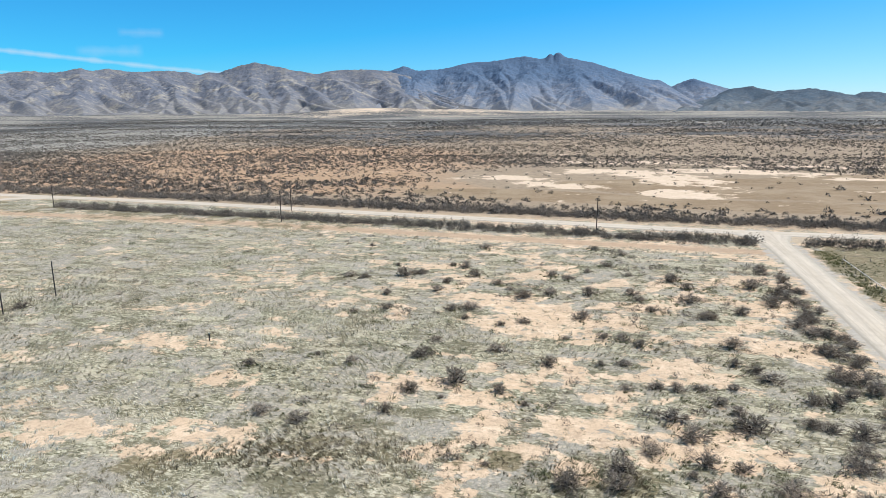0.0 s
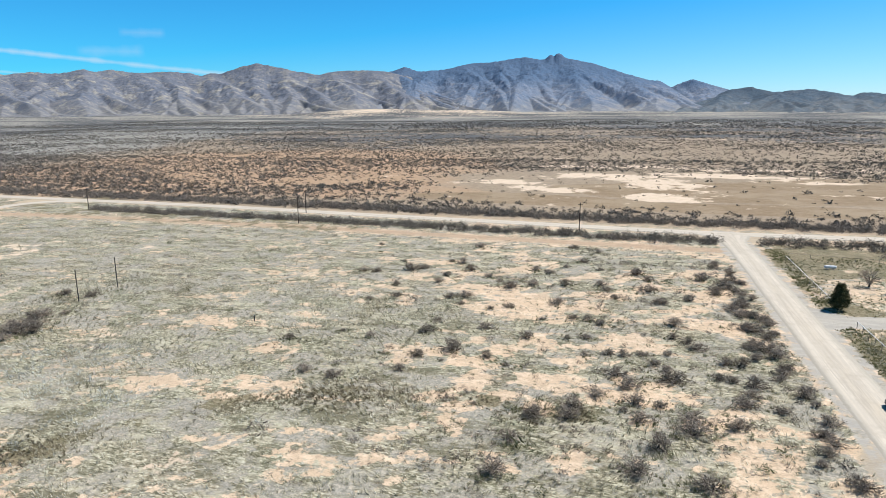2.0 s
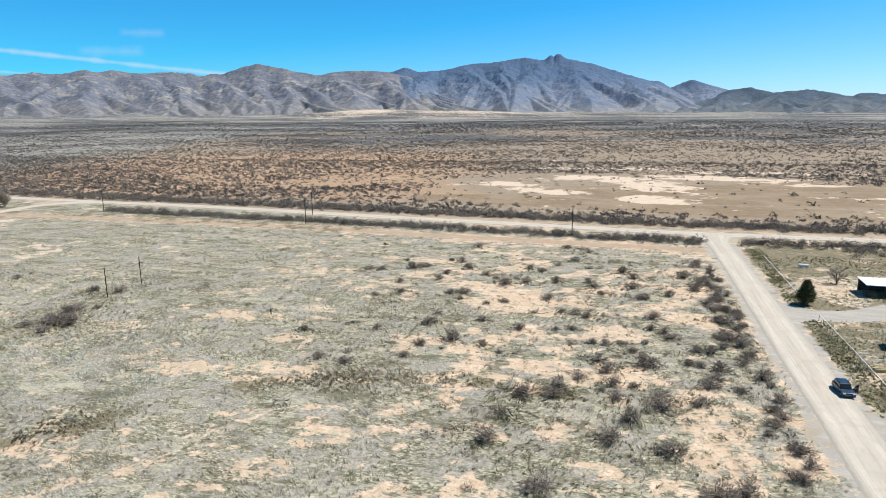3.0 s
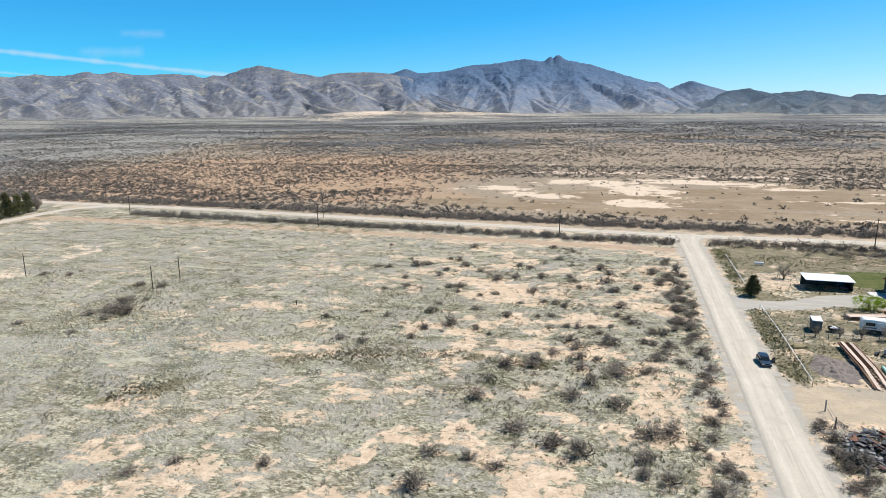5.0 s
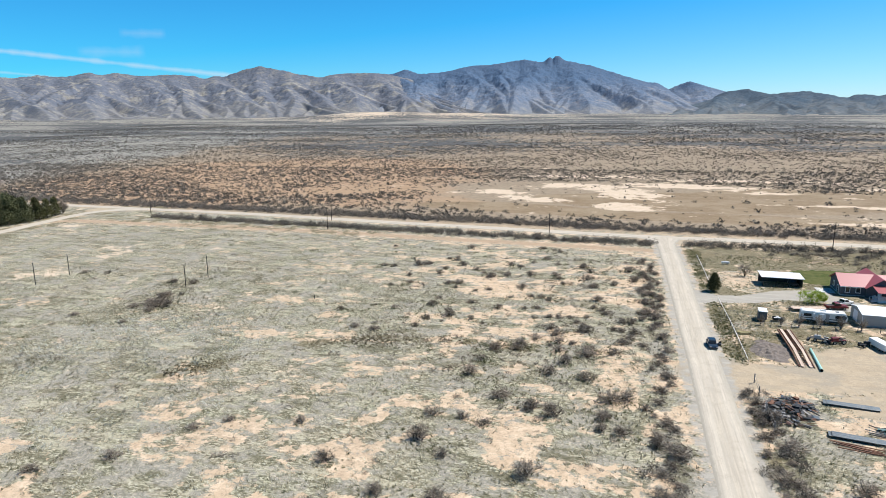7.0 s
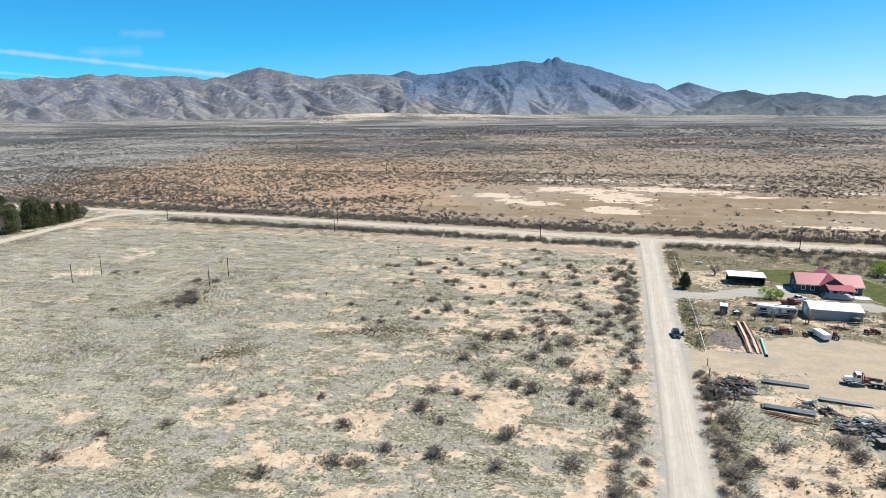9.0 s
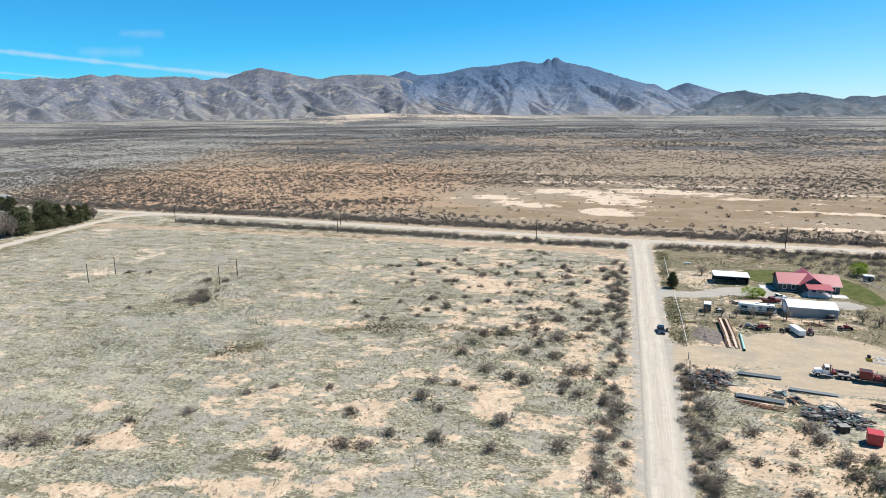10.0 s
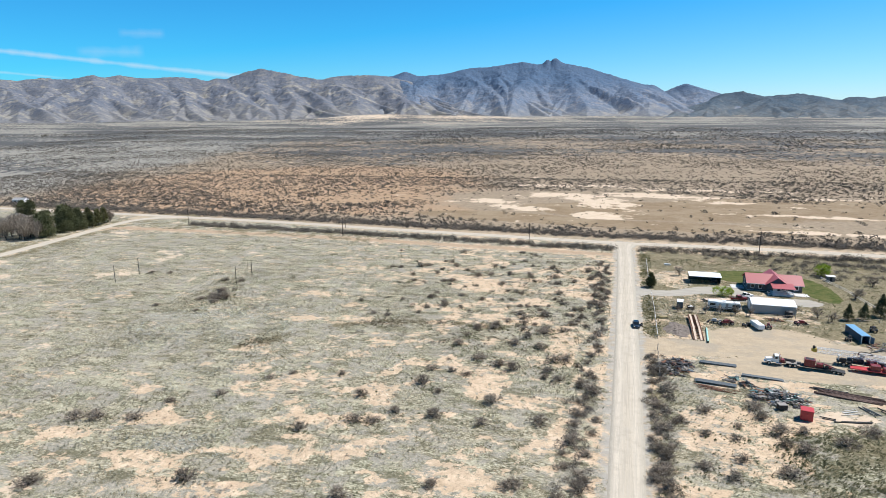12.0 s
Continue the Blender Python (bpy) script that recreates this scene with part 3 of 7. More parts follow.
def build_road(name, course, width, label, lift=0.05, crown=0.08, flare=0.0):
    """A crowned ribbon of packed dirt with two worn wheel tracks and low shoulders."""
    xy, side, s = along(course, 2.0)
    lanes = np.linspace(-1, 1, 15)
    wobble = 1 + 0.07 * (value_noise(s, s * 0 + 3, 9, 7) - 0.5)[:, None] + flare * np.exp(-((s[-1] - s) / 9) ** 2)[:, None]
    px = xy[:, :1] + side[:, :1] * lanes * width / 2 * wobble
    py = xy[:, 1:] + side[:, 1:] * lanes * width / 2 * wobble
    profile = crown * (1 - lanes ** 2) - 0.03 * (np.exp(-((np.abs(lanes) - 0.42) / 0.12) ** 2)) - 0.2 * (np.abs(lanes) > 0.99)
    pz = land(px, py) + lift + profile
    me = from_arrays(name, np.stack([px, py, pz], -1).reshape(-1, 3), grid_faces(len(s), len(lanes)), DIRT, True)
    put_values(me, "across", np.broadcast_to((lanes + 1) / 2, px.shape))
    put_values(me, "run", np.broadcast_to(s[:, None], px.shape))
    return tagged(new(name, me), label, "road", kind="structure")


build_road("road_main", MAIN_ROAD, 7.6, "pale graded dirt road with worn wheel tracks", 0.05)
build_road("road_cross", CROSS_ROAD, 7.4, "pale graded dirt road with worn wheel tracks", 0.062, flare=1.5)
build_road("road_west", WEST_ROAD, 7.8, "pale graded dirt side road along a field", 0.07)


# ---- mountains ----
def rock_material(name, low, high, bright, cap, cap_from, cap_to, grassy=0.65):
    """Scrub-grown rock: blotches, bright grassy slopes, dark specks of brush, and a darker growth high up; the given
    colours carry haze blue.
    """
    m, nodes, links, bsdf = material(name)
    at = place_of(nodes)
    height = node(nodes, links, "ShaderNodeSeparateXYZ", Vector=at).outputs["Z"]
    a = noise_of(nodes, links, 0.0045, 7, 0.62, at)
    b = noise_of(nodes, links, 0.02, 7, 0.7, at, 0.4)
    c = noise_of(nodes, links, 0.0085, 8, 0.66, at, 0.6)
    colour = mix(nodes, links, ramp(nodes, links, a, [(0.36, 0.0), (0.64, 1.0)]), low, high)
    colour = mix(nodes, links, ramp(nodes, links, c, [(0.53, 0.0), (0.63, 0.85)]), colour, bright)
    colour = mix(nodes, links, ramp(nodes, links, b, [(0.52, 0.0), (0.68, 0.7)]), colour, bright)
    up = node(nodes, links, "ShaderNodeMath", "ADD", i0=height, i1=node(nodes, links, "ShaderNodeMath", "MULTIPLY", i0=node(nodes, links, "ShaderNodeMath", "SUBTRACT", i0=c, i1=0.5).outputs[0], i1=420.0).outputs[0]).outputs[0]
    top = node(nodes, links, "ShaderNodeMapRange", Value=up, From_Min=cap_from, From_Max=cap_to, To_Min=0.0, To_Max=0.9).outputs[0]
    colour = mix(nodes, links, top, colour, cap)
    colour = mix(nodes, links, ramp(nodes, links, noise_of(nodes, links, 0.075, 5, 0.75, at), [(0.50, 0.0), (0.62, 0.7)]), colour, tuple(v * 0.5 for v in low))
    # dry grass on the lowest slopes
    rag = node(nodes, links, "ShaderNodeMath", "ADD", i0=height, i1=node(nodes, links, "ShaderNodeMath", "MULTIPLY", i0=a, i1=-150.0).outputs[0]).outputs[0]
    low_down = node(nodes, links, "ShaderNodeMapRange", Value=rag, From_Min=-35.0, From_Max=25.0, To_Min=grassy, To_Max=0.0).outputs[0]
    colour = mix(nodes, links, low_down, colour, mix(nodes, links, ramp(nodes, links, b, [(0.4, 0.0), (0.6, 1.0)]), (0.17, 0.16, 0.145), (0.34, 0.31, 0.25)))
    links.new(colour, bsdf.inputs["Base Color"])
    bsdf.inputs["Roughness"].default_value = 0.95
    bsdf.inputs["Specular IOR Level"].default_value = 0.1
    crag = node(nodes, links, "ShaderNodeMath", "MULTIPLY_ADD", i0=noise_of(nodes, links, 0.06, 5, 0.7, at), i1=0.4, i2=b).outputs[0]
    links.new(node(nodes, links, "ShaderNodeBump", Strength=0.5, Distance=11.0, Height=crag).outputs[0], bsdf.inputs["Normal"])
    return m


def build_range(name, crest, foot, ridge, rock, seed, label, jag=1.0, columns=900, rows=88, spurs=250):
    """A mountain range: crest gives its skyline as bearing (degrees from +y) and rise (thousandths of the distance)."""
    bearing, rise = np.array(crest, float).T
    a = np.linspace(bearing[0], bearing[-1], columns)
    top = np.interp(a, bearing, rise)
    kernel = np.hanning(7)
    top = np.convolve(np.pad(top, 3, mode="edge"), kernel / kernel.sum(), mode="valid")
    km = a * 80                                     # metres along the range
    top = top + jag * (2.4 * (fbm(km, km * 0, 90, seed, 5, 0.7) - 0.5) + 1.6 * (fbm(km, km * 0 + 9, 22, seed + 3, 2) - 0.5))
    peak = EYE + (top + 0.9) / 1000 * ridge
    s = np.concatenate([np.linspace(0, 1, rows), 1 + np.linspace(0.05, 0.35, 5)])[None, :]
    size = max(9, int(columns * 0.10) | 1)
    wide = np.hanning(size)
    soft_peak = np.convolve(np.pad(peak, size // 2, mode="edge"), wide / wide.sum(), mode="valid")
    up = np.clip(s, 0, 1) ** 9
    A, H = a[:, None], np.maximum(soft_peak[:, None] * (1 - up) + peak[:, None] * up, 6)
    K0 = km[:, None]
    core = np.minimum(s, 1)
    deep = core * (ridge - foot)
    r = np.random.RandomState(seed)
    span = ridge - foot
    height = 0.46 * H * core ** 1.75

    def spur(at, start, high, drift, fade, fall):
        """One spur: a ridge line that leaves the crest side at depth start, drifts sideways and sinks towards the foot."""
        nonlocal height
        run = np.maximum(start - core, 0)
        line = at + drift * span * run + 26 * np.sin(run * r.uniform(7, 13) + r.uniform(0, 6)) * np.minimum(1, run * 5)
        crest_line = high * np.clip(core / start, 0, 1) ** fade
        away = np.abs(K0 - line)
        flank = np.maximum(crest_line - fall * away * (0.75 + 0.25 * np.minimum(1, away / 60)), 0)
        height = np.where(core <= start + 0.01, np.maximum(height, flank), height)

    at = km[0] - spurs
    while at < km[-1] + spurs:
        lift = float(np.interp(at, km, soft_peak))
        strong, drift = r.uniform(0.86, 1.0), r.uniform(-0.34, 0.34)
        fade, fall = r.uniform(0.95, 1.3), r.uniform(0.26, 0.37)
        spur(at, 1.0, lift * strong, drift, fade, fall)
        for side in (-1, 1, r.choice((-1, 1))):
            start = r.uniform(0.3, 0.85)
            spur(at + drift * span * (1 - start), start, lift * strong * start ** fade, drift + side * r.uniform(0.3, 0.7), r.uniform(1.2, 1.8), r.uniform(0.34, 0.5))
        at += spurs * r.uniform(0.6, 1.4)
    rough = fbm(K0, deep, 60, seed + 71, 4, 0.62) - 0.5
    height = height * (1 + 0.26 * rough * (1 - core) ** 0.3) + 10 * (fbm(K0, deep, 24, seed + 75, 2) - 0.5) * core
    height = np.minimum(height, H * (0.25 + 0.75 * core))
    height = height * (1 - up) + H * core * up
    height = np.where(s > 1, H * (1 - (s - 1) * 1.6), height)
    foot_line = foot + 300 * (fbm(K0, K0 * 0, 260, seed + 51, 3) - 0.6)
    far = foot_line + (ridge - foot_line) * s
    x, y = far * np.sin(np.radians(A)), far * np.cos(np.radians(A))
    base = land(x, y) - 12 * (1 - smooth(core, 0, 0.06))
    z = np.maximum(height, 0) + base * (1 - core)
    me = from_arrays(name, np.stack([x, y, z], -1).reshape(-1, 3), grid_faces(columns, s.size), rock, True)
    return tagged(new(name, me), label, "mountains", kind="structure")


# Blue of distance haze is painted into these rock colours, strongest in ROCK_BACK.
ROCK_NEAR = rock_material("scrubby_hazed_rock", (0.112, 0.128, 0.162), (0.163, 0.172, 0.198), (0.33, 0.305, 0.255), (0.115, 0.124, 0.15), 250, 420, 0.3)
ROCK_BACK = rock_material("hazed_rock", (0.118, 0.162, 0.232), (0.172, 0.205, 0.262), (0.30, 0.282, 0.268), (0.074, 0.126, 0.205), 120, 250, 0.4)
ROCK_EAST = rock_material("dark_hazed_rock", (0.062, 0.094, 0.126), (0.094, 0.122, 0.150), (0.17, 0.172, 0.168), (0.056, 0.085, 0.118), 60, 200, 0.2)
WEST_CREST = [(-75, 36), (-66, 44), (-58, 40), (-53, 46), (-50, 43), (-48.3, 46.6), (-46.5, 45.3), (-44.9, 51.8), (-44.2, 48.5), (-43, 52), (-41.5, 48.2),
              (-39, 50.6), (-37.3, 49.7), (-36.4, 46.1), (-35.6, 50.2), (-34.9, 48.9), (-33.3, 58.8), (-31.9, 64.8), (-30.6, 60.4), (-29.7, 58.2),
              (-28.6, 53.6), (-26.9, 49.8), (-25, 55.8), (-23.1, 56.9), (-21.1, 54.6), (-19.2, 48.1), (-17.2, 37.3), (-15.2, 23.1), (-12.7, 1.9), (-11, -8)]
PEAK_CREST = [(-27, 20), (-23, 44), (-20.6, 55.5), (-19.5, 62.2), (-18.2, 55.6), (-16.2, 57.3), (-13.5, 67.1), (-11.8, 68.6), (-8.9, 76.4), (-7.7, 71.3),
              (-7.2, 73.0), (-6.9, 78.2), (-6.65, 78.6), (-6.5, 75.4), (-6.3, 80.2), (-6.0, 80.6), (-5.75, 77), (-5.5, 74.1), (-3.2, 65.4), (-0.8, 51.9), (1.5, 40.2), (2.2, 39.3),
              (3.3, 29.5), (5.6, 5.6), (7, -6)]
GAP_CREST = [(-1, 2), (1.6, 21.8), (3.0, 28), (4.2, 37.5), (4.9, 40.9), (5.6, 37.5), (6.3, 32.8), (7.6, 26.3), (8.9, 18.4), (11, 4)]
EAST_CREST = [(1.5, -9), (2.6, -8), (5.2, 8), (7.6, 24.8), (9.3, 29), (10.9, 21.8), (12.1, 23.8), (13.6, 24.9), (15.1, 20.2), (16.2, 15.7), (16.8, 20.5), (18.2, 18.8),
              (24, 24), (32, 18), (44, 22), (60, 12)]
build_range("mountains_west", WEST_CREST, 3350, 4700, ROCK_NEAR, 101, "rugged grey-brown desert mountain range, blued by painted haze", columns=860, rows=92)
build_range("mountains_peak", PEAK_CREST, 3500, 4830, ROCK_BACK, 202, "tall mountain with a twin summit, painted haze-blue", columns=640, rows=96, spurs=300)
build_range("mountains_gap", GAP_CREST, 4100, 4840, ROCK_BACK, 303, "small pointed mountain in the gap, painted haze-blue", columns=240, rows=50, spurs=160)
build_range("mountains_east", EAST_CREST, 3300, 4600, ROCK_EAST, 404, "low dark mountain range, painted haze-blue", columns=640, rows=60, spurs=200)


# ---- shrubs ----
def wood_material(name, a, b, through_light=0.0):
    m, nodes, links, bsdf = material(name)
    island = nodes.new("ShaderNodeNewGeometry").outputs["Random Per Island"]
    colour = mix(nodes, links, island, a, b)
    shade = node(nodes, links, "ShaderNodeMapRange", Value=nodes.new("ShaderNodeObjectInfo").outputs["Random"], To_Min=0.72, To_Max=1.25).outputs[0]
    grey = node(nodes, links, "ShaderNodeCombineColor", Red=shade, Green=shade, Blue=shade).outputs[0]
    colour = mix(nodes, links, 1.0, colour, grey, "MULTIPLY")
    links.new(colour, bsdf.inputs["Base Color"])
    bsdf.inputs["Roughness"].default_value = 0.9
    bsdf.inputs["Specular IOR Level"].default_value = 0.1
    if through_light:
        glow = node(nodes, links, "ShaderNodeBsdfTranslucent", Color=colour)
        blend = node(nodes, links, "ShaderNodeMixShader", Fac=through_light, i1=bsdf.outputs[0], i2=glow.outputs[0])
        links.new(blend.outputs[0], nodes["Material Output"].inputs["Surface"])
    return m


TWIG = wood_material("grey_twigs", (0.17, 0.142, 0.114), (0.41, 0.345, 0.275), 0.22)
BRUSH = wood_material("dark_brush_twigs", (0.105, 0.092, 0.078), (0.255, 0.222, 0.185))
SCRUB = wood_material("far_scrub_twigs", (0.08, 0.073, 0.064), (0.195, 0.172, 0.145))
BARK = wood_material("dark_bark", (0.07, 0.056, 0.046), (0.14, 0.112, 0.092))


def blade_material(name, stops, through_light):
    """Thin blades that let some of the sunlight through; colour by the blade and by drifts over the field."""
    m, nodes, links, bsdf = material(name)
    island = nodes.new("ShaderNodeNewGeometry").outputs["Random Per Island"]
    drift = noise_of(nodes, links, 0.11, 4, 0.6, place_of(nodes))
    tone = node(nodes, links, "ShaderNodeMath", "ADD", i0=node(nodes, links, "ShaderNodeMath", "MULTIPLY", i0=island, i1=0.55).outputs[0],
                i1=node(nodes, links, "ShaderNodeMath", "SUBTRACT", i0=drift, i1=0.27).outputs[0]).outputs[0]
    colour = ramp(nodes, links, tone, stops)
    links.new(colour, bsdf.inputs["Base Color"])
    bsdf.inputs["Roughness"].default_value = 0.9
    bsdf.inputs["Specular IOR Level"].default_value = 0.1
    glow = node(nodes, links, "ShaderNodeBsdfTranslucent", Color=colour)
    blend = node(nodes, links, "ShaderNodeMixShader", Fac=through_light, i1=bsdf.outputs[0], i2=glow.outputs[0])
    links.new(blend.outputs[0], nodes["Material Output"].inputs["Surface"])
    return m


STRAW = blade_material("dry_grass", [(0.10, (0.10, 0.092, 0.055)), (0.30, (0.27, 0.245, 0.16)), (0.52, (0.54, 0.49, 0.36)), (0.8, (0.78, 0.73, 0.60))], 0.35)
SAGE = blade_material("sage_leaves", [(0.2, (0.095, 0.10, 0.05)), (0.55, (0.22, 0.22, 0.125)), (0.8, (0.42, 0.4, 0.28))], 0.4)


def sprig_arrays(rng, stems, forks, twigs, height, spread):
    """Ribbons of a leafless shrub that spreads from its foot: thick stems, then forks and fine twigs."""
    thick, thin = [], []

    def ribbon(store, a, b, wa, wb):
        d = b - a
        side = np.cross(d, rng.normal(size=3))
        side /= np.linalg.norm(side) + 1e-9
        store.append((a - side * wa, a + side * wa, b + side * wb, b - side * wb))

    def within(q):
        """Keeps a tip inside the shrub's dome."""
        d = math.sqrt((q[0] / spread) ** 2 + (q[1] / spread) ** 2 + (q[2] / height) ** 2) / rng.uniform(0.72, 1.16)
        q = q / max(d, 1)
        return np.array([q[0], q[1], max(q[2], 0.04)])

    for _ in range(stems):
        turn, lean = rng.uniform(0, 2 * math.pi), rng.uniform(0.15, 1.25)
        tip = np.array([math.cos(turn) * math.sin(lean) * spread, math.sin(turn) * math.sin(lean) * spread, max(0.2, math.cos(lean)) * height]) * rng.uniform(0.55, 0.95)
        foot = np.array([rng.normal() * 0.12, rng.normal() * 0.12, -0.1])
        bow = foot * 0.5 + tip * 0.5 + np.array([rng.normal() * 0.15, rng.normal() * 0.15, 0.12 * height])
        ribbon(thick, foot, bow, 0.034, 0.024)
        ribbon(thick, bow, tip, 0.024, 0.01)
        for _ in range(forks):
            k = rng.uniform(0.3, 1.0)
            start = bow + (tip - bow) * k if rng.rand() < 0.65 else foot + (bow - foot) * k
            out = rng.normal(size=3) * np.array([0.42, 0.42, 0.25]) * spread * 0.6 + (tip - foot) * 0.25
            end = within(start + out)
            ribbon(thin, start, end, 0.016, 0.007)
            for _ in range(twigs):
                q = start + (end - start) * rng.uniform(0.2, 1.0)
                e = q + rng.normal(size=3) * np.array([0.13, 0.13, 0.1]) * spread + q * np.array([0.22, 0.22, 0.3]) + out * 0.15
                e = within(e)
                ribbon(thin, q, e, 0.010, 0.005)
    return np.array(thick), np.array(thin)


def ribbons_mesh(name, quads, stuff_material):
    return from_arrays(name, quads.reshape(-1, 3), np.arange(len(quads) * 4).reshape(-1, 4), stuff_material)


def leafless_shrub(seed, stems, forks, twigs, height, spread):
    """Meshes of one kind of leafless shrub, one metre in radius before scaling."""
    thick, thin = sprig_arrays(np.random.RandomState(seed), stems, forks, twigs, height, spread)
    return ribbons_mesh("stem", thick, BARK), ribbons_mesh("crown", thin, TWIG)


SHRUBS = [leafless_shrub(500 + i, 13 + i % 4, 7, 6, 0.62 + 0.06 * (i % 3), 1.0) for i in range(6)]


def mesquite(x, y, width, i):
    ob = thing("mesquite_bush", x, y, 67 * i % 360, "leafless dark grey mesquite bush on dry ground", "bush", "mesquite bushes")
    size = width / 2 * 1.08
    ob.scale = (size, size, size * (0.85 + 0.3 * ((i * 37) % 10) / 10))
    for name, me in zip(("stem", "crown"), SHRUBS[i % len(SHRUBS)]):
        child = new(name, me)
        child.parent = ob
    return ob


# places and widths of the bushes that stand apart
BUSHES_NORTH = [(-56.5, 123.9, 3.8), (-53.1, 123.2, 3.1), (-44.7, 127, 5.6), (-42.6, 129.5, 4.4), (-49.7, 135.4, 1.9), (-63.7,
    154, 2.3), (-33.7, 158.2, 4.4), (-33.7, 136.7, 4.1), (-29.8, 130.4, 4.2), (-37.4, 138.1, 2.6), (-34.7, 123.6, 3.6), (-34.7,
    117.1, 3.4), (-24.1, 124.7, 3.5), (-20.5, 120.8, 2.8), (-17, 116.5, 4.4), (-13, 119.7, 3.8), (-14.1, 133.9, 3.5), (-43.8,
    112.6, 2.8), (-40.7, 104, 3.3), (-45.6, 100.8, 2.3), (-28.8, 106.2, 3.5), (-25.7, 106.5, 4.5), (-25.2, 101.5, 2.4), (-18.7,
    99.7, 2.3), (-15.1, 101.5, 3.1), (-27.2, 84.3, 4.1), (-27.1, 90.6, 2.2), (-17, 88.1, 3.1)]
BUSHES_MIDDLE = [(-20.1, 75.8, 5.7), (-8.9, 84.9, 3.6), (-7.5, 95.8, 2), (-36.7, 79.3, 2.7), (-25.5, 72, 3.5), (-31.4, 71.9, 1.2),
    (-13.7, 74.4, 3), (-26.2, 65.7, 3), (-35.3, 60.9, 3.9), (-40.9, 61.9, 3.2), (-50.7, 74.7, 2.3), (-42.5, 80.8, 1.6), (-10,
    71.6, 1.9), (-20.6, 70.8, 1.3), (-11.9, 57.3, 1.3)]
BUSHES_GAP = [(-6.7, 161.9, 3.5), (0.3, 156.9, 2.9), (-10.1, 132, 3.2), (-6.6, 138.1, 2.8), (-5.3, 121.1, 3.8), (-2.6, 144.7,
    2.9), (1.7, 136.5, 3), (2.8, 122.6, 4.1), (3.8, 119.4, 2.9), (10.5, 134.8, 4.7), (13.2, 129.4, 3.8), (13, 120.1, 4.9), (-5.6,
    106.1, 4.4), (6.1, 113, 3), (14.8, 111.3, 4.2), (20.8, 114.9, 4.1), (25.4, 133, 5.2), (27.2, 123.8, 4.7), (30.5, 126.4, 4.3),
    (27, 120.3, 3.4)]
BUSHES_EAST = [(29.2, 106.8, 4.6), (31.5, 106.1, 3.5), (16.9, 97.8, 4.3), (-1.8, 97.7, 3), (1.4, 97.5, 2.8), (3.7, 95.6, 2.9),
    (1.3, 87, 2.8), (-1.9, 86.2, 2.3), (16.2, 90.7, 2.6), (30.3, 97.5, 5.2), (20, 86.2, 4.1), (18.4, 88.8, 2.9), (30.6, 87.8,
    5.3), (23.6, 80.4, 3.6), (25.9, 80.4, 3.6), (6.9, 71.9, 4.3), (8.9, 68.4, 4.6), (12.5, 77.6, 3.1), (15.5, 71.4, 4.8), (14.6,
    75.3, 3), (9.6, 62.8, 3.9), (13, 62.5, 2.6), (4.2, 64, 3.4)]
BUSHES_NEAR = [(1.1, 59.2, 4.3), (-3.2, 55.7, 4.1), (8.3, 60.1, 1.9), (10.3, 57.6, 3.7), (17, 59.3, 4.4), (23.3, 73.4, 3.3),
    (26.4, 72.1, 4.5), (24.6, 66, 4.2), (31.9, 85.1, 4.3), (21.9, 73.7, 3), (1.9, 79.2, 2.3), (5.4, 80.1, 2.7), (8.1, 79.9, 3.1),
    (10.9, 81.5, 2.4), (15.1, 82.5, 2.8)]
BUSHES_SOUTH = [(-7.7, 13.4, 6.2), (-8, 22.2, 4.1), (1.5, 20.6, 3.6), (-2.4, 21.9, 3), (1.9, 32.1, 5), (8.3, 28.8, 5.5), (12.5,
    26.9, 5.6), (22.1, 35.3, 5.4), (25.1, 36, 4.9), (24.6, 23.2, 4), (20.8, 27.9, 4.2), (20.8, 23.7, 3.5), (33, 18.4, 7.6),
    (-42.3, 11, 2.9), (-104.2, 64.4, 7.2), (-102.3, 68.3, 6.6), (-102, 50.6, 2.6), (-29.9, 13.5, 3.3), (-6, 41.4, 4.6), (-5.6,
    49.2, 4), (17.5, 43.8, 4.6), (9.7, 45.4, 4.6), (16.7, 56.1, 5), (12.2, 51, 4.8), (0.9, 56.5, 3.9), (25.3, 68.7, 3.7), (22.4,
    58.9, 3.5), (-2.9, 9.2, 3.2), (-119.6, 52.7, 3.2), (-106.6, 66.5, 5.2), (-100.4, 65.6, 4.6), (-108.8,
    62.6, 4), (-154.9, 92.1, 3.6), (-146.4, 93, 3), (-108.3, 88.4, 3.6)]
BUSHES_POLES = [(-107, 71.8, 5.2), (-103, 65, 5.0), (-101.9, 60.7, 4.0), (-104.1, 76.7, 2.6), (-116, 88, 4.0), (-106.9, 74.7, 4.4)]
BUSHES_WEST = [(0.2, -2.6, 5.7), (10.7, -3.7, 4.5), (23, -0.5, 6.3), (-16.7, -8.8, 5.2), (-78.1, -23.5, 7.5), (-73.3, -21.2, 7.4),
    (-7.6, -35.3, 6.5), (-26.4, -15.1, 4.4), (-46.4, 6.9, 3.7), (-62.7, -11, 3.6), (-53.1, -4.8, 3.8), (-12.5, -7.7, 4.4), (10.8,
    7.4, 5.9), (-9.1, -2.7, 3.9), (-64.8, -19.6, 4.9), (-64.8, -46.6, 7.8), (-37.4, -37.6, 6), (20.6, -24.4, 5.5), (6.8, -28,
    4.4), (-19.9, 3.4, 4.2)]
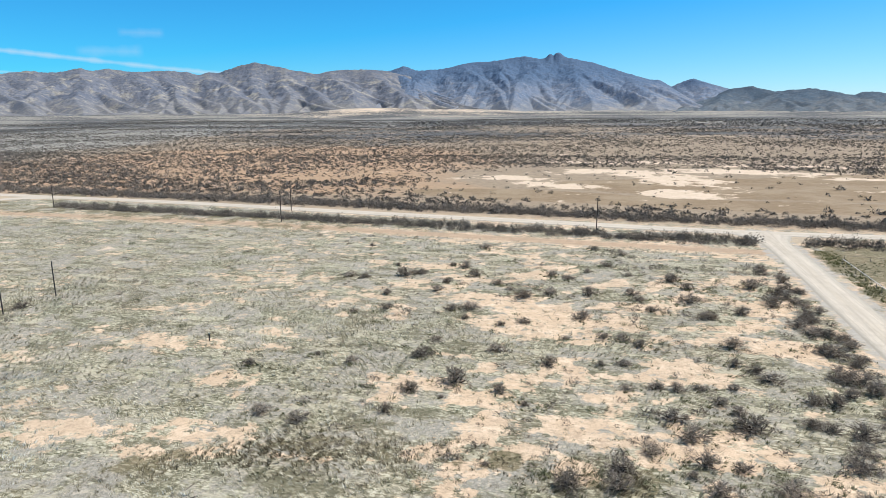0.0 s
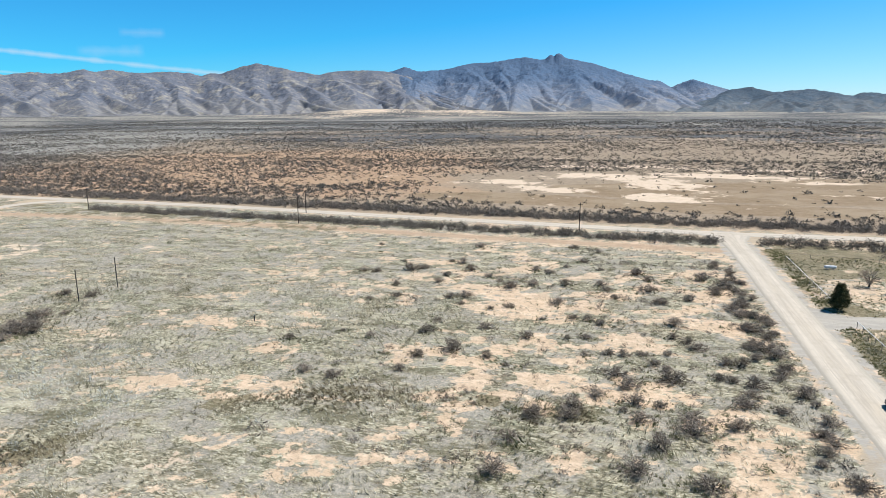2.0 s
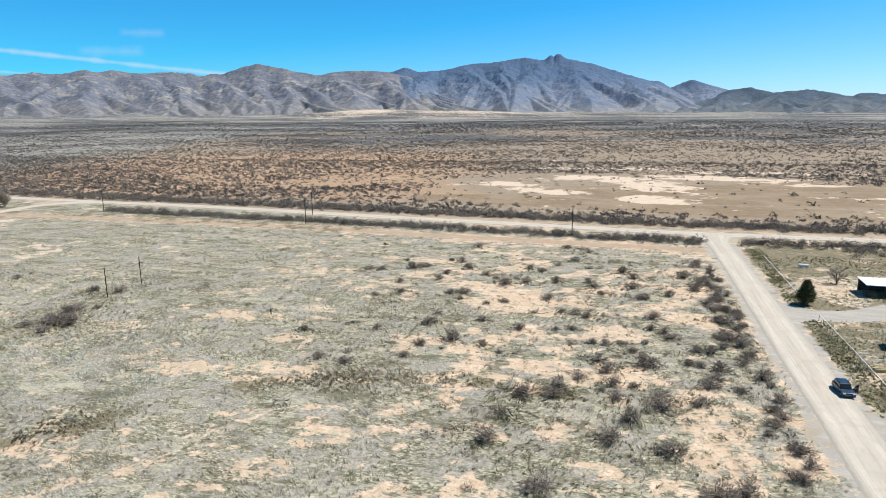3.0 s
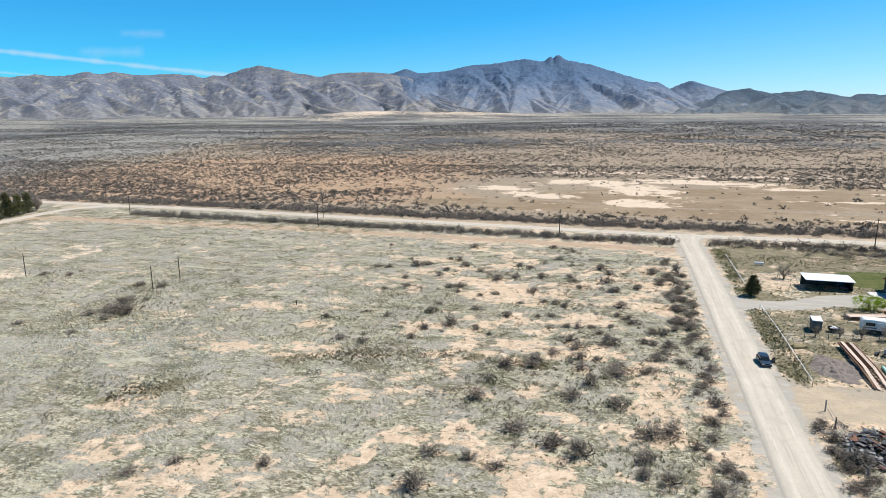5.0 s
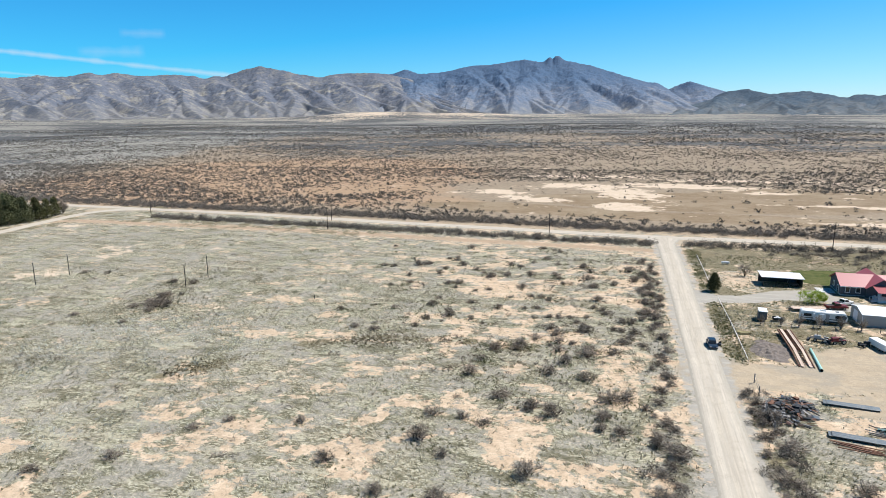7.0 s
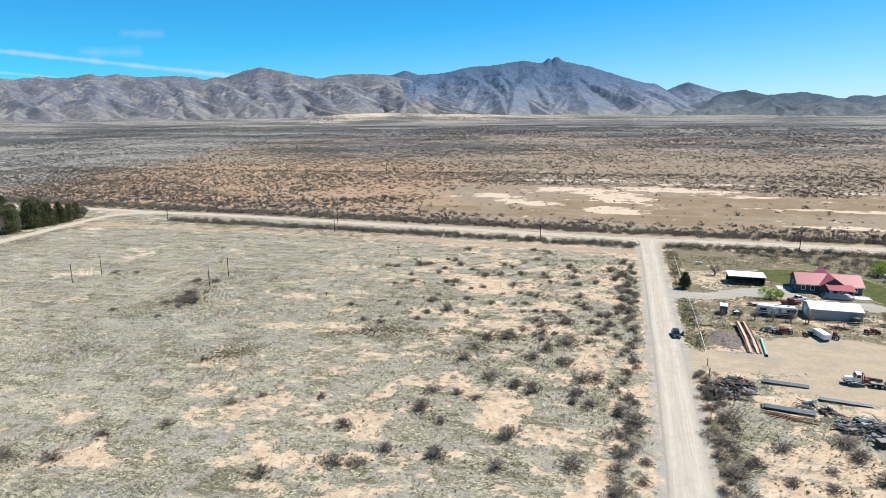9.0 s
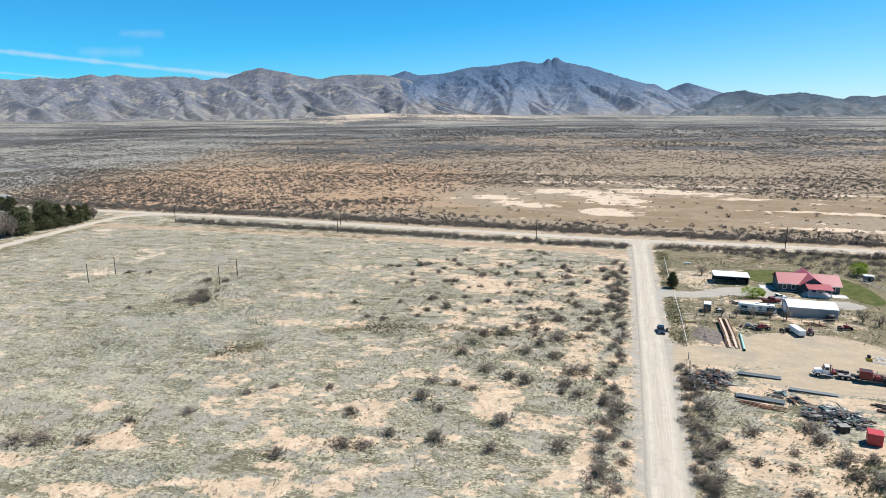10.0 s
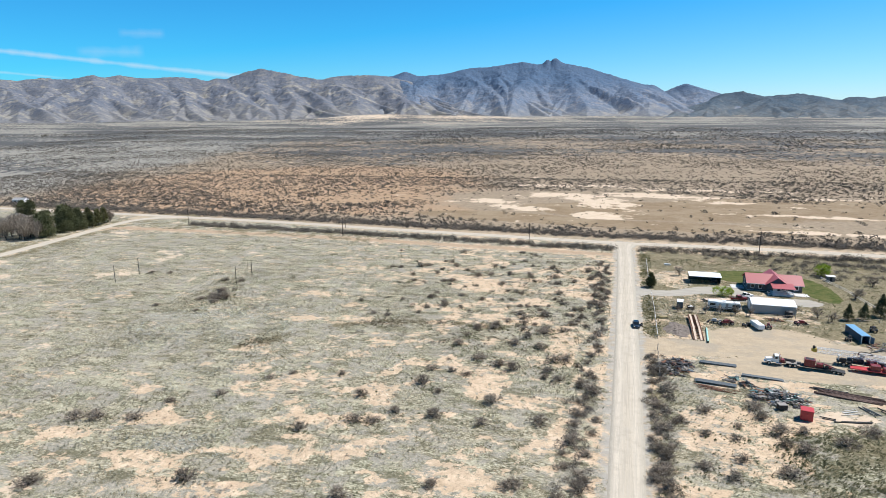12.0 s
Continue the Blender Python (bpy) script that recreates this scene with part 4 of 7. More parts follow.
BUSHES_YARD = [(57.4, 14.6, 4.7), (52.3, 7.9, 4.3), (56.6, 3.6, 3.1), (67.6, 18.8, 5.8), (68.5, 14.1, 4.8),
    (71.1, 7.7, 5.4), (63.3, 8.9, 2.7), (62.4, 3.2, 3.1), (62.2, -5, 4), (54.7, -9.9, 4.1),
    (75.5, 8.9, 4.1), (74.3, 1.3, 5.8), (71.1, 2.7, 4), (82.8, 5.6, 8.2), (88.6, 11.7, 7.2), (69.6, -8.9, 4.9), (59.7, -12.4, 4.3), (47.8, 3.7, 6.5), (47.1, 14.2, 6.1), (50, 24, 6.7), (48.4, 33.9, 6.2), (47.5,
    -13.7, 6.5), (48.2, -19, 6.3), (46.9, -5.7, 4.9)]

count = 0
for stand in (BUSHES_NORTH, BUSHES_MIDDLE, BUSHES_GAP, BUSHES_EAST, BUSHES_NEAR, BUSHES_SOUTH, BUSHES_POLES, BUSHES_WEST, BUSHES_YARD):
    for bx, by, wide in stand:
        mesquite(bx, by, min(wide, 5.6), count)
        count += 1

# hedges of brush along the roads, grown at random in strips
rng = np.random.RandomState(77)


def brush_strip(course, lo, hi, spacing, small, large, gaps=0.0):
    """Single bushes along a strip."""
    global count
    xy, side, _ = along(course, spacing)
    for (px, py), (sx, sy) in zip(xy, side):
        if rng.rand() < gaps:
            continue
        d = rng.uniform(lo, hi)
        mesquite(px + sx * d + rng.normal() * 0.5, py + sy * d + rng.normal() * 0.5, rng.uniform(small, large), count)
        count += 1


brush_strip([(31.5, 20), (31.5, 60), (30.5, 100), (31, 150)], -2.5, 2.5, 2.6, 2.2, 4.4, 0.15)
brush_strip([(32, -40), (32, 20)], -3, 2.5, 2.6, 2.6, 5.0, 0.1)
brush_strip([(48, -45), (48, 45)], -2.2, 2.2, 2.5, 2.0, 4.0, 0.12)


def puffs(places, sizes, seed, sprays, flat, leaf, slim=0.55):
    """Triangles of many small domed shrubs: tangles of short twigs, one sprig a triangle, all through each dome."""
    r = np.random.RandomState(seed)
    n = len(places)
    ang = r.uniform(0, 2 * math.pi, (n, sprays))
    lean = np.arccos(r.uniform(0.0, 1, (n, sprays)))
    d = np.stack([np.cos(ang) * np.sin(lean), np.sin(ang) * np.sin(lean), flat * np.cos(lean)], -1)
    size = sizes[:, None, None] / 2
    foot = np.stack([places[:, 0], places[:, 1], land(places[:, 0], places[:, 1])], -1)[:, None, :]
    lump = (1 + 0.2 * np.sin(2 * ang + r.uniform(0, 6, (n, 1))) + 0.14 * np.sin(5 * ang + r.uniform(0, 6, (n, 1))))[..., None]
    mid = foot + d * size * lump * r.uniform(0.1, 1.0, (n, sprays, 1)) ** 0.5
    a, b = r.normal(size=(n, sprays, 3)) + 0.6 * d, r.normal(size=(n, sprays, 3))
    a, b = [q / np.linalg.norm(q, axis=-1, keepdims=True) * size * leaf * r.uniform(0.6, 1.3, (n, sprays, 1)) for q in (a, b)]
    tri = np.stack([mid - a * 0.6 - b * slim * 0.5, mid + a, mid + b * slim], 2)
    tri[..., 2] = np.maximum(tri[..., 2], foot[:, :, None, 2] - 0.04)
    return tri.reshape(-1, 3)


def hedge(course, lo, hi, spacing, small, large, label):
    """Brush grown together along a strip, as one mesh of fine twigs."""
    xy, side, s = along(course, spacing)
    n = len(s)
    places = xy + side * rng.uniform(lo, hi, n)[:, None] + rng.normal(size=(n, 2)) * 0.6
    v = puffs(places, rng.uniform(small, large, n), int(spacing * 1000) + n, 260, 0.95, 0.155, 0.42)
    me = from_arrays("roadside_brush", v, np.arange(len(v)).reshape(-1, 3), BRUSH)
    return tagged(new("roadside_brush", me), label, "bushes", kind="stuff")


hedge([(-215, 198), (-110, 190), (-30, 183.5), (34, 177)], -3.6, 3.6, 0.8, 2.6, 5.2, "dense leafless brush along the dirt road")
hedge([(-420, 246), (-262, 238), (-87, 221), (35, 207), (113, 205), (160, 200)], -5, 4, 0.9, 2.8, 5.4, "dense leafless brush along the dirt road")
hedge([(47, 178), (90, 181), (150, 174)], -4, 4, 0.9, 2.4, 5.0, "dense leafless brush along the dirt road")
hedge([(31.4, 12), (31.6, 60), (30.6, 100), (31, 150)], -3.2, 2.8, 2.2, 0.8, 2.2, "low grey brush along the dirt road")
hedge([(31.6, -60), (31.6, 14)], -3.6, 2.6, 1.0, 1.2, 3.0, "low grey brush along the dirt road")
hedge([(48.2, -50), (48.4, 46)], -2.4, 2.6, 1.0, 1.0, 2.8, "low grey brush along the dirt road")
hedge([(96, 150), (160, 140), (220, 132)], -9, 9, 1.1, 1.6, 3.8, "loose leafless brush north of the ranch")
hedge([(120, 110), (140, 80), (150, 40)], -10, 10, 2.2, 1.4, 3.4, "loose leafless brush east of the ranch")
hedge([(74, 171), (110, 165), (190, 152)], -5, 5, 1.2, 2.0, 4.6, "loose leafless brush north of the ranch")


def scattered(name, places, sizes, seed, sprays, material_, label, flat=0.75, leaf=0.4, slim=0.55):
    """Many shrubs too far off to be told apart, as one mesh."""
    v = puffs(places, sizes, seed, sprays, flat, leaf, slim)
    me = from_arrays(name, v, np.arange(len(v)).reshape(-1, 3), material_)
    return tagged(new(name, me), label, "bushes", kind="stuff")


def sow(n, x0, x1, y0, y1, keep, seed):
    """Random places in a rectangle, thinned by keep(x, y)."""
    r = np.random.RandomState(seed)
    x, y = r.uniform(x0, x1, n), r.uniform(y0, y1, n)
    ok = r.rand(n) < keep(x, y)
    return np.stack([x[ok], y[ok]], 1)


def far_scrub(x, y):
    on = smooth(y + 0.06 * x, 206, 214) * (road_gap(x, y) > 5)
    bare = np.zeros_like(x)
    for cx, cy, rx, ry, turn in ((-45, 312, 75, 44, -8), (24, 300, 60, 60, 10), (30, 360, 110, 34, -6), (130, 290, 170, 66, 0), (-30, 258, 60, 14, -6)):
        bare = np.maximum(bare, smooth(blob(x, y, cx, cy, rx, ry, turn), 0.0, 0.4))
    thick = smooth(fbm(x, y, 55, 61, 4, 0.6), 0.36, 0.62)
    road_belt = smooth(y + 0.06 * x - 206, 24, 8)
    west = smooth(blob(x, y, -350, 300, 150, 75, -35), 0.05, 0.5)
    arm = smooth(gap_to(x, y, [(-260, 242), (-190, 258), (-140, 285), (-105, 306)]), 26, 8)
    return on * np.clip(0.20 + 0.42 * thick + 0.24 * smooth(y, 325, 420) + 1.0 * road_belt + 1.1 * west + 0.6 * arm - 0.62 * bare, 0.02, 1)


spots = sow(62000, -620, 420, 200, 480, far_scrub, 5)
wide = np.random.RandomState(6).gamma(3.2, 0.48, len(spots)) + 0.5
near = spots[:, 1] < 300
scattered("scrub_belt", spots[near], wide[near], 7, 28, SCRUB, "dark leafless desert scrub spread over the plain", 0.8, 0.38)
scattered("scrub_belt", spots[~near], wide[~near], 8, 12, SCRUB, "dark leafless desert scrub spread over the plain", 0.75, 0.5)
spots = sow(56000, -950, 720, 470, 780, lambda x, y: 0.26 + 0.45 * smooth(fbm(x, y, 70, 62, 4, 0.6), 0.38, 0.6), 8)
scattered("scrub_plain", spots, np.random.RandomState(9).uniform(1.2, 3.6, len(spots)), 10, 6, SCRUB, "dark leafless desert scrub on the far plain", 0.75, 0.6)
spots = sow(52000, -1250, 1000, 770, 1250, lambda x, y: 0.16 + 0.6 * smooth(fbm(x, y, 110, 66, 4, 0.6), 0.38, 0.6), 15)
scattered("scrub_plain", spots, np.random.RandomState(16).uniform(1.6, 4.2, len(spots)), 17, 5, SCRUB, "dark leafless desert scrub on the far plain", 0.7, 0.75)
spots = sow(40000, -1700, 1300, 1230, 2100, lambda x, y: 0.15 + 0.75 * smooth(fbm(x, y, 130, 63, 4, 0.6), 0.38, 0.62), 12)
scattered("scrub_distance", spots, np.random.RandomState(13).uniform(2.4, 5.4, len(spots)), 14, 3, SCRUB, "dark desert scrub on the distant plain", 0.6, 0.95)


# low broken shrubs between the larger bushes of the field
def low_shrubs(x, y):
    free = smooth(np.minimum(road_gap(x, y), gap_to(x, y, FIELD_TRACK)), 5, 7)
    return free * np.clip(0.12 + 1.1 * smooth(blob(x, y, 4, 96, 52, 88), 0.0, 0.7) * smooth(fbm(x, y, 11, 88, 3), 0.36, 0.6), 0, 1)


spots = sow(12000, -150, 36, -60, 178, low_shrubs, 41)
wide = np.random.RandomState(42).gamma(4.0, 0.22, len(spots)) + 0.3
leafy = np.arange(len(spots)) % 3 > 0
scattered("low_shrubs", spots[leafy], wide[leafy], 43, 50, TWIG, "small broken grey shrubs among dry grass", 0.7, 0.42, 0.16)
scattered("low_shrubs", spots[~leafy], wide[~leafy], 44, 44, SAGE, "small olive shrubs among dry grass", 0.6, 0.42, 0.2)


# ---- dry grass ----
def grass_field(name, n, x0, x1, y0, y1, keep, seed, blades, tall, wide, material_, label):
    """Tufts of thin bent blades over a rectangle, as one mesh."""
    return tufts(name, sow(n, x0, x1, y0, y1, keep, seed), seed, blades, tall, wide, material_, label)


def tufts(name, p, seed, blades, tall, wide, material_, label):
    r = np.random.RandomState(seed + 1)
    m = len(p)
    size = r.uniform(0.5, 1.3, (m, 1, 1))
    ang = r.uniform(0, 2 * math.pi, (m, blades))
    out = r.uniform(0.1, 1.0, (m, blades))
    wind = 2 * math.pi * fbm(p[:, 0], p[:, 1], 24, 301, 2)[:, None] * 1.6 + r.normal(size=(m, blades)) * 0.5
    foot = np.stack([p[:, 0], p[:, 1], land(p[:, 0], p[:, 1]) - 0.03], -1)[:, None, :]
    bend = r.uniform(0.2, 0.9, (m, 1))
    lean = np.stack([np.cos(ang) * out * wide + np.cos(wind) * bend * tall, np.sin(ang) * out * wide + np.sin(wind) * bend * tall,
                     tall * (1.1 - 0.5 * out - 0.45 * bend)], -1) * size
    base = foot + np.stack([np.cos(ang), np.sin(ang), 0 * ang], -1) * size * wide * 0.55 * out[..., None]
    cross = ang + math.pi / 2 + r.normal(size=(m, blades)) * 0.8
    side = np.stack([np.cos(cross), np.sin(cross), 0 * ang], -1) * size * 0.045
    v = np.stack([base - side, base + side, foot + lean], 2).reshape(-1, 3)
    me = from_arrays(name, v, np.arange(len(v)).reshape(-1, 3), material_)
    return tagged(new(name, me), label, "grass", kind="stuff")


def field_cover(x, y):
    free = smooth(np.minimum(road_gap(x, y), gap_to(x, y, FIELD_TRACK) + 2), 4.2, 5.5) * (1 - yard(x, y)) * (1 - gravel(x, y)) * (1 - lawn(x, y))
    return free * np.clip(1.12 - 1.15 * bareness(x, y), 0.11, 1)


grass_field("dry_grass", 70000, -120, 75, -68, 110, field_cover, 31, 7, 0.55, 0.42, STRAW, "dry grey-green grass tufts covering the field")
grass_field("dry_grass", 36000, -255, 130, 90, 185, lambda x, y: field_cover(x, y) * (x < 38), 33, 6, 0.5, 0.5, STRAW, "dry grey-green grass tufts covering the field")
grass_field("dry_grass", 24000, -255, -110, -20, 100, field_cover, 35, 6, 0.55, 0.5, STRAW, "dry grey-green grass tufts covering the field")
grass_field("weeds", 22000, 44, 135, -60, 165, lambda x, y: field_cover(x, y) * (x > 45) * (0.45 + 0.55 * (y > 50)), 37, 9, 0.4, 0.4, SAGE, "low grey-green weeds on dry ground")

# thicker grass gathered round the feet of the bushes
r_foot = np.random.RandomState(91)
feet = []
for stand in (BUSHES_NORTH, BUSHES_MIDDLE, BUSHES_GAP, BUSHES_EAST, BUSHES_NEAR, BUSHES_SOUTH, BUSHES_POLES, BUSHES_WEST, BUSHES_YARD):
    for bx, by, wide in stand:
        n = int(5 + 5 * wide)
        feet.append(np.array([bx, by]) + r_foot.normal(size=(n, 2)) * wide * np.array([0.5, 0.4]))
feet = np.concatenate(feet)
feet = feet[road_gap(feet[:, 0], feet[:, 1]) > 4.6]
VERGE = blade_material("verge_weeds", [(0.2, (0.085, 0.095, 0.036)), (0.55, (0.18, 0.18, 0.085)), (0.8, (0.34, 0.31, 0.18))], 0.4)
grass_field("verge_weeds", 3600, 45, 51, 58, 172, lambda x, y: smooth(x, 45, 46) * smooth(x, 51, 49) * (0.25 + 0.75 * smooth(fbm(x, y, 8, 29, 3), 0.3, 0.55)) * (road_gap(x, y) > 4.5)
            * (1 - yard(x, y)) * (1 - gravel(x, y)), 45, 14, 0.45, 0.45, VERGE, "dark green weeds along the road verge")
grass_field("ranch_weeds", 9000, 52, 150, 56, 172, lambda x, y: smooth(fbm(x, y, 10, 53, 4), 0.45, 0.6) * (1 - yard(x, y)) * (1 - gravel(x, y)) * (1 - lawn(x, y)),
            47, 12, 0.4, 0.5, VERGE, "patches of dark green weeds about the ranch")
grass_field("brush_grass", 7000, 66, 106, -34, 24, lambda x, y: smooth(blob(x, y, 88, -2, 22, 18, 10), 0.02, 0.35), 39, 12, 0.7, 0.5, SAGE, "dense grey-green grass and low brush")
tufts("bush_grass", feet, 93, 14, 0.5, 0.4, SAGE, "grey-green grass round the feet of the bushes")

# a band of tall brown weeds that bends across the field
BROWN = blade_material("brown_weeds", [(0.2, (0.105, 0.088, 0.056)), (0.55, (0.22, 0.185, 0.12)), (0.8, (0.40, 0.35, 0.25))], 0.35)
r_band = np.random.RandomState(95)
xy, side, s_run = along(WEED_BAND, 0.02)
spread = r_band.normal(size=len(xy)) * (1.3 + 1.5 * value_noise(s_run, s_run * 0, 7, 19))
band = xy + side * spread[:, None]
band = band[r_band.rand(len(band)) < 0.35 + 0.45 * value_noise(band[:, 0], band[:, 1], 5, 23)]
FEATHER = blade_material("feather_grass", [(0.15, (0.20, 0.20, 0.165)), (0.4, (0.46, 0.455, 0.395)), (0.7, (0.72, 0.71, 0.63))], 0.35)
grass_field("feather_grass", 15000, -125, -30, -30, 70, lambda x, y: field_cover(x, y) * smooth(np.maximum.reduce([blob(x, y, -84, 40, 34, 26, 20), blob(x, y, -62, 6, 24, 14, 10), blob(x, y, -48, -30, 22, 9, 12)])
            + 0.9 * (fbm(x, y, 9, 57, 3) - 0.5), 0.15, 0.5), 59, 8, 0.62, 0.5, FEATHER, "pale silvery feather grass combed by the wind")
tufts("brown_weeds", band, 97, 10, 0.5, 0.4, BROWN, "band of tall brown weeds across the dry field")


# ---- paints and stuffs of the ranch ----
RED_ROOF = surface("red_metal_roof", (0.40, 0.098, 0.10), (0.33, 0.085, 0.09), 0.45, 0.0, 0.8, 0.25)
SLATE_WALL = surface("slate_siding", (0.082, 0.088, 0.098), (0.062, 0.067, 0.077), 0.7, 0.0, 1.5, 0.3)
WHITE = surface("white_paint", (0.80, 0.785, 0.755), (0.66, 0.64, 0.60), 0.45, 0.0, 1.5, 0.22)
WHITE_METAL = surface("white_metal_sheet", (0.82, 0.83, 0.84), (0.68, 0.69, 0.70), 0.4, 0.0, 0.6, 0.2)
GREY_METAL = surface("pale_grey_sheet", (0.36, 0.355, 0.345), (0.29, 0.285, 0.275), 0.45, 0.0, 0.8, 0.25)
STEEL = surface("blue_grey_steel", (0.085, 0.11, 0.13), (0.05, 0.065, 0.08), 0.5, 0.4, 2.0, 0.5, dust=0.25)
RUST = surface("rusty_steel", (0.20, 0.095, 0.055), (0.11, 0.055, 0.04), 0.85, 0.1, 3.0, 0.6)
DARK = surface("black_steel", (0.028, 0.028, 0.03), (0.045, 0.04, 0.036), 0.6, 0.2, 3.0, 0.5)
RUBBER = surface("tyre_rubber", (0.022, 0.022, 0.022), (0.05, 0.045, 0.04), 0.85, 0.0, 4.0, 0.5)
RIM = surface("dull_rim", (0.42, 0.42, 0.42), (0.25, 0.24, 0.23), 0.4, 0.7, 6.0, 0.4)
CHROME = surface("chrome", (0.75, 0.75, 0.76), (0.6, 0.6, 0.6), 0.15, 1.0, 4.0, 0.1)
GLASS = surface("dark_glass", (0.018, 0.022, 0.027), (0.02, 0.025, 0.03), 0.06, 0.0, 1.0, 0.1)
RED = surface("red_machine_paint", (0.20, 0.014, 0.02), (0.10, 0.012, 0.014), 0.4, 0.0, 2.5, 0.5, dust=0.12)
CHEST_RED = surface("bright_red_sheet", (0.50, 0.045, 0.05), (0.38, 0.035, 0.04), 0.45, 0.0, 1.5, 0.3)
BLUE = surface("blue_roof_sheet", (0.16, 0.35, 0.53), (0.12, 0.28, 0.44), 0.45, 0.0, 1.0, 0.3)
SLATE_BLUE = surface("blue_grey_sheet", (0.10, 0.16, 0.22), (0.07, 0.11, 0.15), 0.5, 0.0, 1.2, 0.3)
CAR_PAINT = surface("dark_blue_car_paint", (0.022, 0.05, 0.085), (0.03, 0.05, 0.07), 0.25, 0.3, 1.2, 0.25, dust=0.12)
MINT = surface("mint_green_pipe", (0.36, 0.62, 0.54), (0.27, 0.5, 0.43), 0.45, 0.0, 2.0, 0.3)
YELLOW = surface("yellow_paint", (0.58, 0.37, 0.05), (0.36, 0.24, 0.05), 0.5, 0.0, 2.0, 0.4)
WOOD = surface("weathered_wood", (0.58, 0.45, 0.35), (0.46, 0.35, 0.27), 0.85, 0.0, 2.5, 0.5, per_piece=0.3)
OLD_WOOD = surface("grey_old_wood", (0.25, 0.23, 0.21), (0.15, 0.135, 0.12), 0.9, 0.0, 3.0, 0.5, per_piece=0.45)
POLE_WOOD = surface("dark_pole_wood", (0.075, 0.06, 0.05), (0.045, 0.037, 0.03), 0.9, 0.0, 3.0, 0.5)
BROWN_STEEL = surface("brown_oxide_steel", (0.13, 0.075, 0.06), (0.09, 0.055, 0.045), 0.75, 0.1, 2.0, 0.5, dust=0.2, per_piece=0.3)
CONCRETE = surface("concrete", (0.62, 0.60, 0.57), (0.5, 0.485, 0.46), 0.9, 0.0, 1.5, 0.3)
TEAL_SCRAP = surface("teal_scrap", (0.09, 0.17, 0.16), (0.09, 0.2, 0.19), 0.6, 0.0, 3.0, 0.5)
SCRAP = surface("scrap_sheet", (0.185, 0.18, 0.172), (0.10, 0.098, 0.09), 0.6, 0.3, 3.0, 0.6, per_piece=0.6)
JUNIPER = wood_material("juniper_leaves", (0.048, 0.052, 0.022), (0.13, 0.125, 0.055))
PINE = wood_material("pine_leaves", (0.052, 0.058, 0.028), (0.145, 0.148, 0.075))
SPRING = blade_material("spring_leaves", [(0.2, (0.14, 0.22, 0.02)), (0.55, (0.30, 0.40, 0.05)), (0.8, (0.42, 0.5, 0.1))], 0.45)
TRUNK = surface("tree_bark", (0.085, 0.065, 0.05), (0.05, 0.04, 0.03), 0.95, 0.0, 4.0, 0.5)


# ---- trees ----
def crown_mesh(seed, clumps, leaves, leaf, place, stuff):
    """A crown of small leaf sprays gathered in uneven clumps; place(rng) gives each clump's middle and reach."""
    r = np.random.RandomState(seed)
    tris = []
    for _ in range(clumps):
        c, reach = place(r)
        p = np.asarray(c) + r.normal(size=(leaves, 3)) * reach * np.array([0.5, 0.5, 0.42])
        a, b = r.normal(size=(leaves, 3)), r.normal(size=(leaves, 3))
        size = leaf * r.uniform(0.5, 1.3, (leaves, 1))
        a, b = a / np.linalg.norm(a, axis=1)[:, None] * size, b / np.linalg.norm(b, axis=1)[:, None] * size
        tris.append(np.stack([p - a * 0.6, p + a, p + b], 1))
    v = np.concatenate(tris).reshape(-1, 3)
    v[:, 2] = np.maximum(v[:, 2], 0.05)
    return from_arrays("crown", v, np.arange(len(v)).reshape(-1, 3), stuff)


def trunk_mesh(seed, height, girth, limbs, reach):
    """A tapered trunk with rising limbs."""
    r = random.Random(seed)
    bm = bmesh.new()
    at = Vector((0, 0, -0.15))
    for i in range(4):
        nxt = Vector((r.uniform(-0.12, 0.12) * reach, r.uniform(-0.12, 0.12) * reach, height * (i + 1) / 4))
        add_tube(bm, at, nxt, girth * (1 - i * 0.22), girth * (0.78 - i * 0.22), 7)
        for _ in range(limbs if i else limbs // 2):
            turn, s = r.uniform(0, 6.283), r.uniform(0.3, 1.0)
            foot = at.lerp(nxt, r.random())
            tip = foot + Vector((math.cos(turn) * reach * s, math.sin(turn) * reach * s, reach * r.uniform(0.15, 0.7)))
            mid = foot.lerp(tip, 0.5) + Vector((0, 0, -0.06 * reach))
            add_tube(bm, foot, mid, girth * 0.36, girth * 0.22, 5)
            add_tube(bm, mid, tip, girth * 0.22, girth * 0.06, 5)
        at = nxt
    me = bpy.data.meshes.new("trunk")
    bm.to_mesh(me)
    bm.free()
    me.materials.append(TRUNK)
    return me


def tree(name, x, y, trunk, crown, label, group="", turn=0.0, scale=1.0):
    ob = thing(name, x, y, turn, label, "tree", group)
    ob.scale = (scale, scale, scale)
    for part_name, me in (("trunk", trunk), ("crown", crown)):
        child = new(part_name, me)
        child.parent = ob
    return ob


def oval(height, low, radius, top=0.3):
    """Clump places inside an upright, slightly pointed body."""
    def place(r):
        k = r.uniform(0, 1) ** 0.85
        z = low + (height - low) * k
        wide = radius * (math.sin(math.pi * min(1, 0.16 + 0.84 * k) ** 0.8) * (1 - top * k) + 0.12)
        turn, d = r.uniform(0, 6.283), math.sqrt(r.uniform(0.1, 1)) * wide * r.uniform(0.75, 1.08)
        return (math.cos(turn) * d, math.sin(turn) * d, z), radius * 0.3
    return place


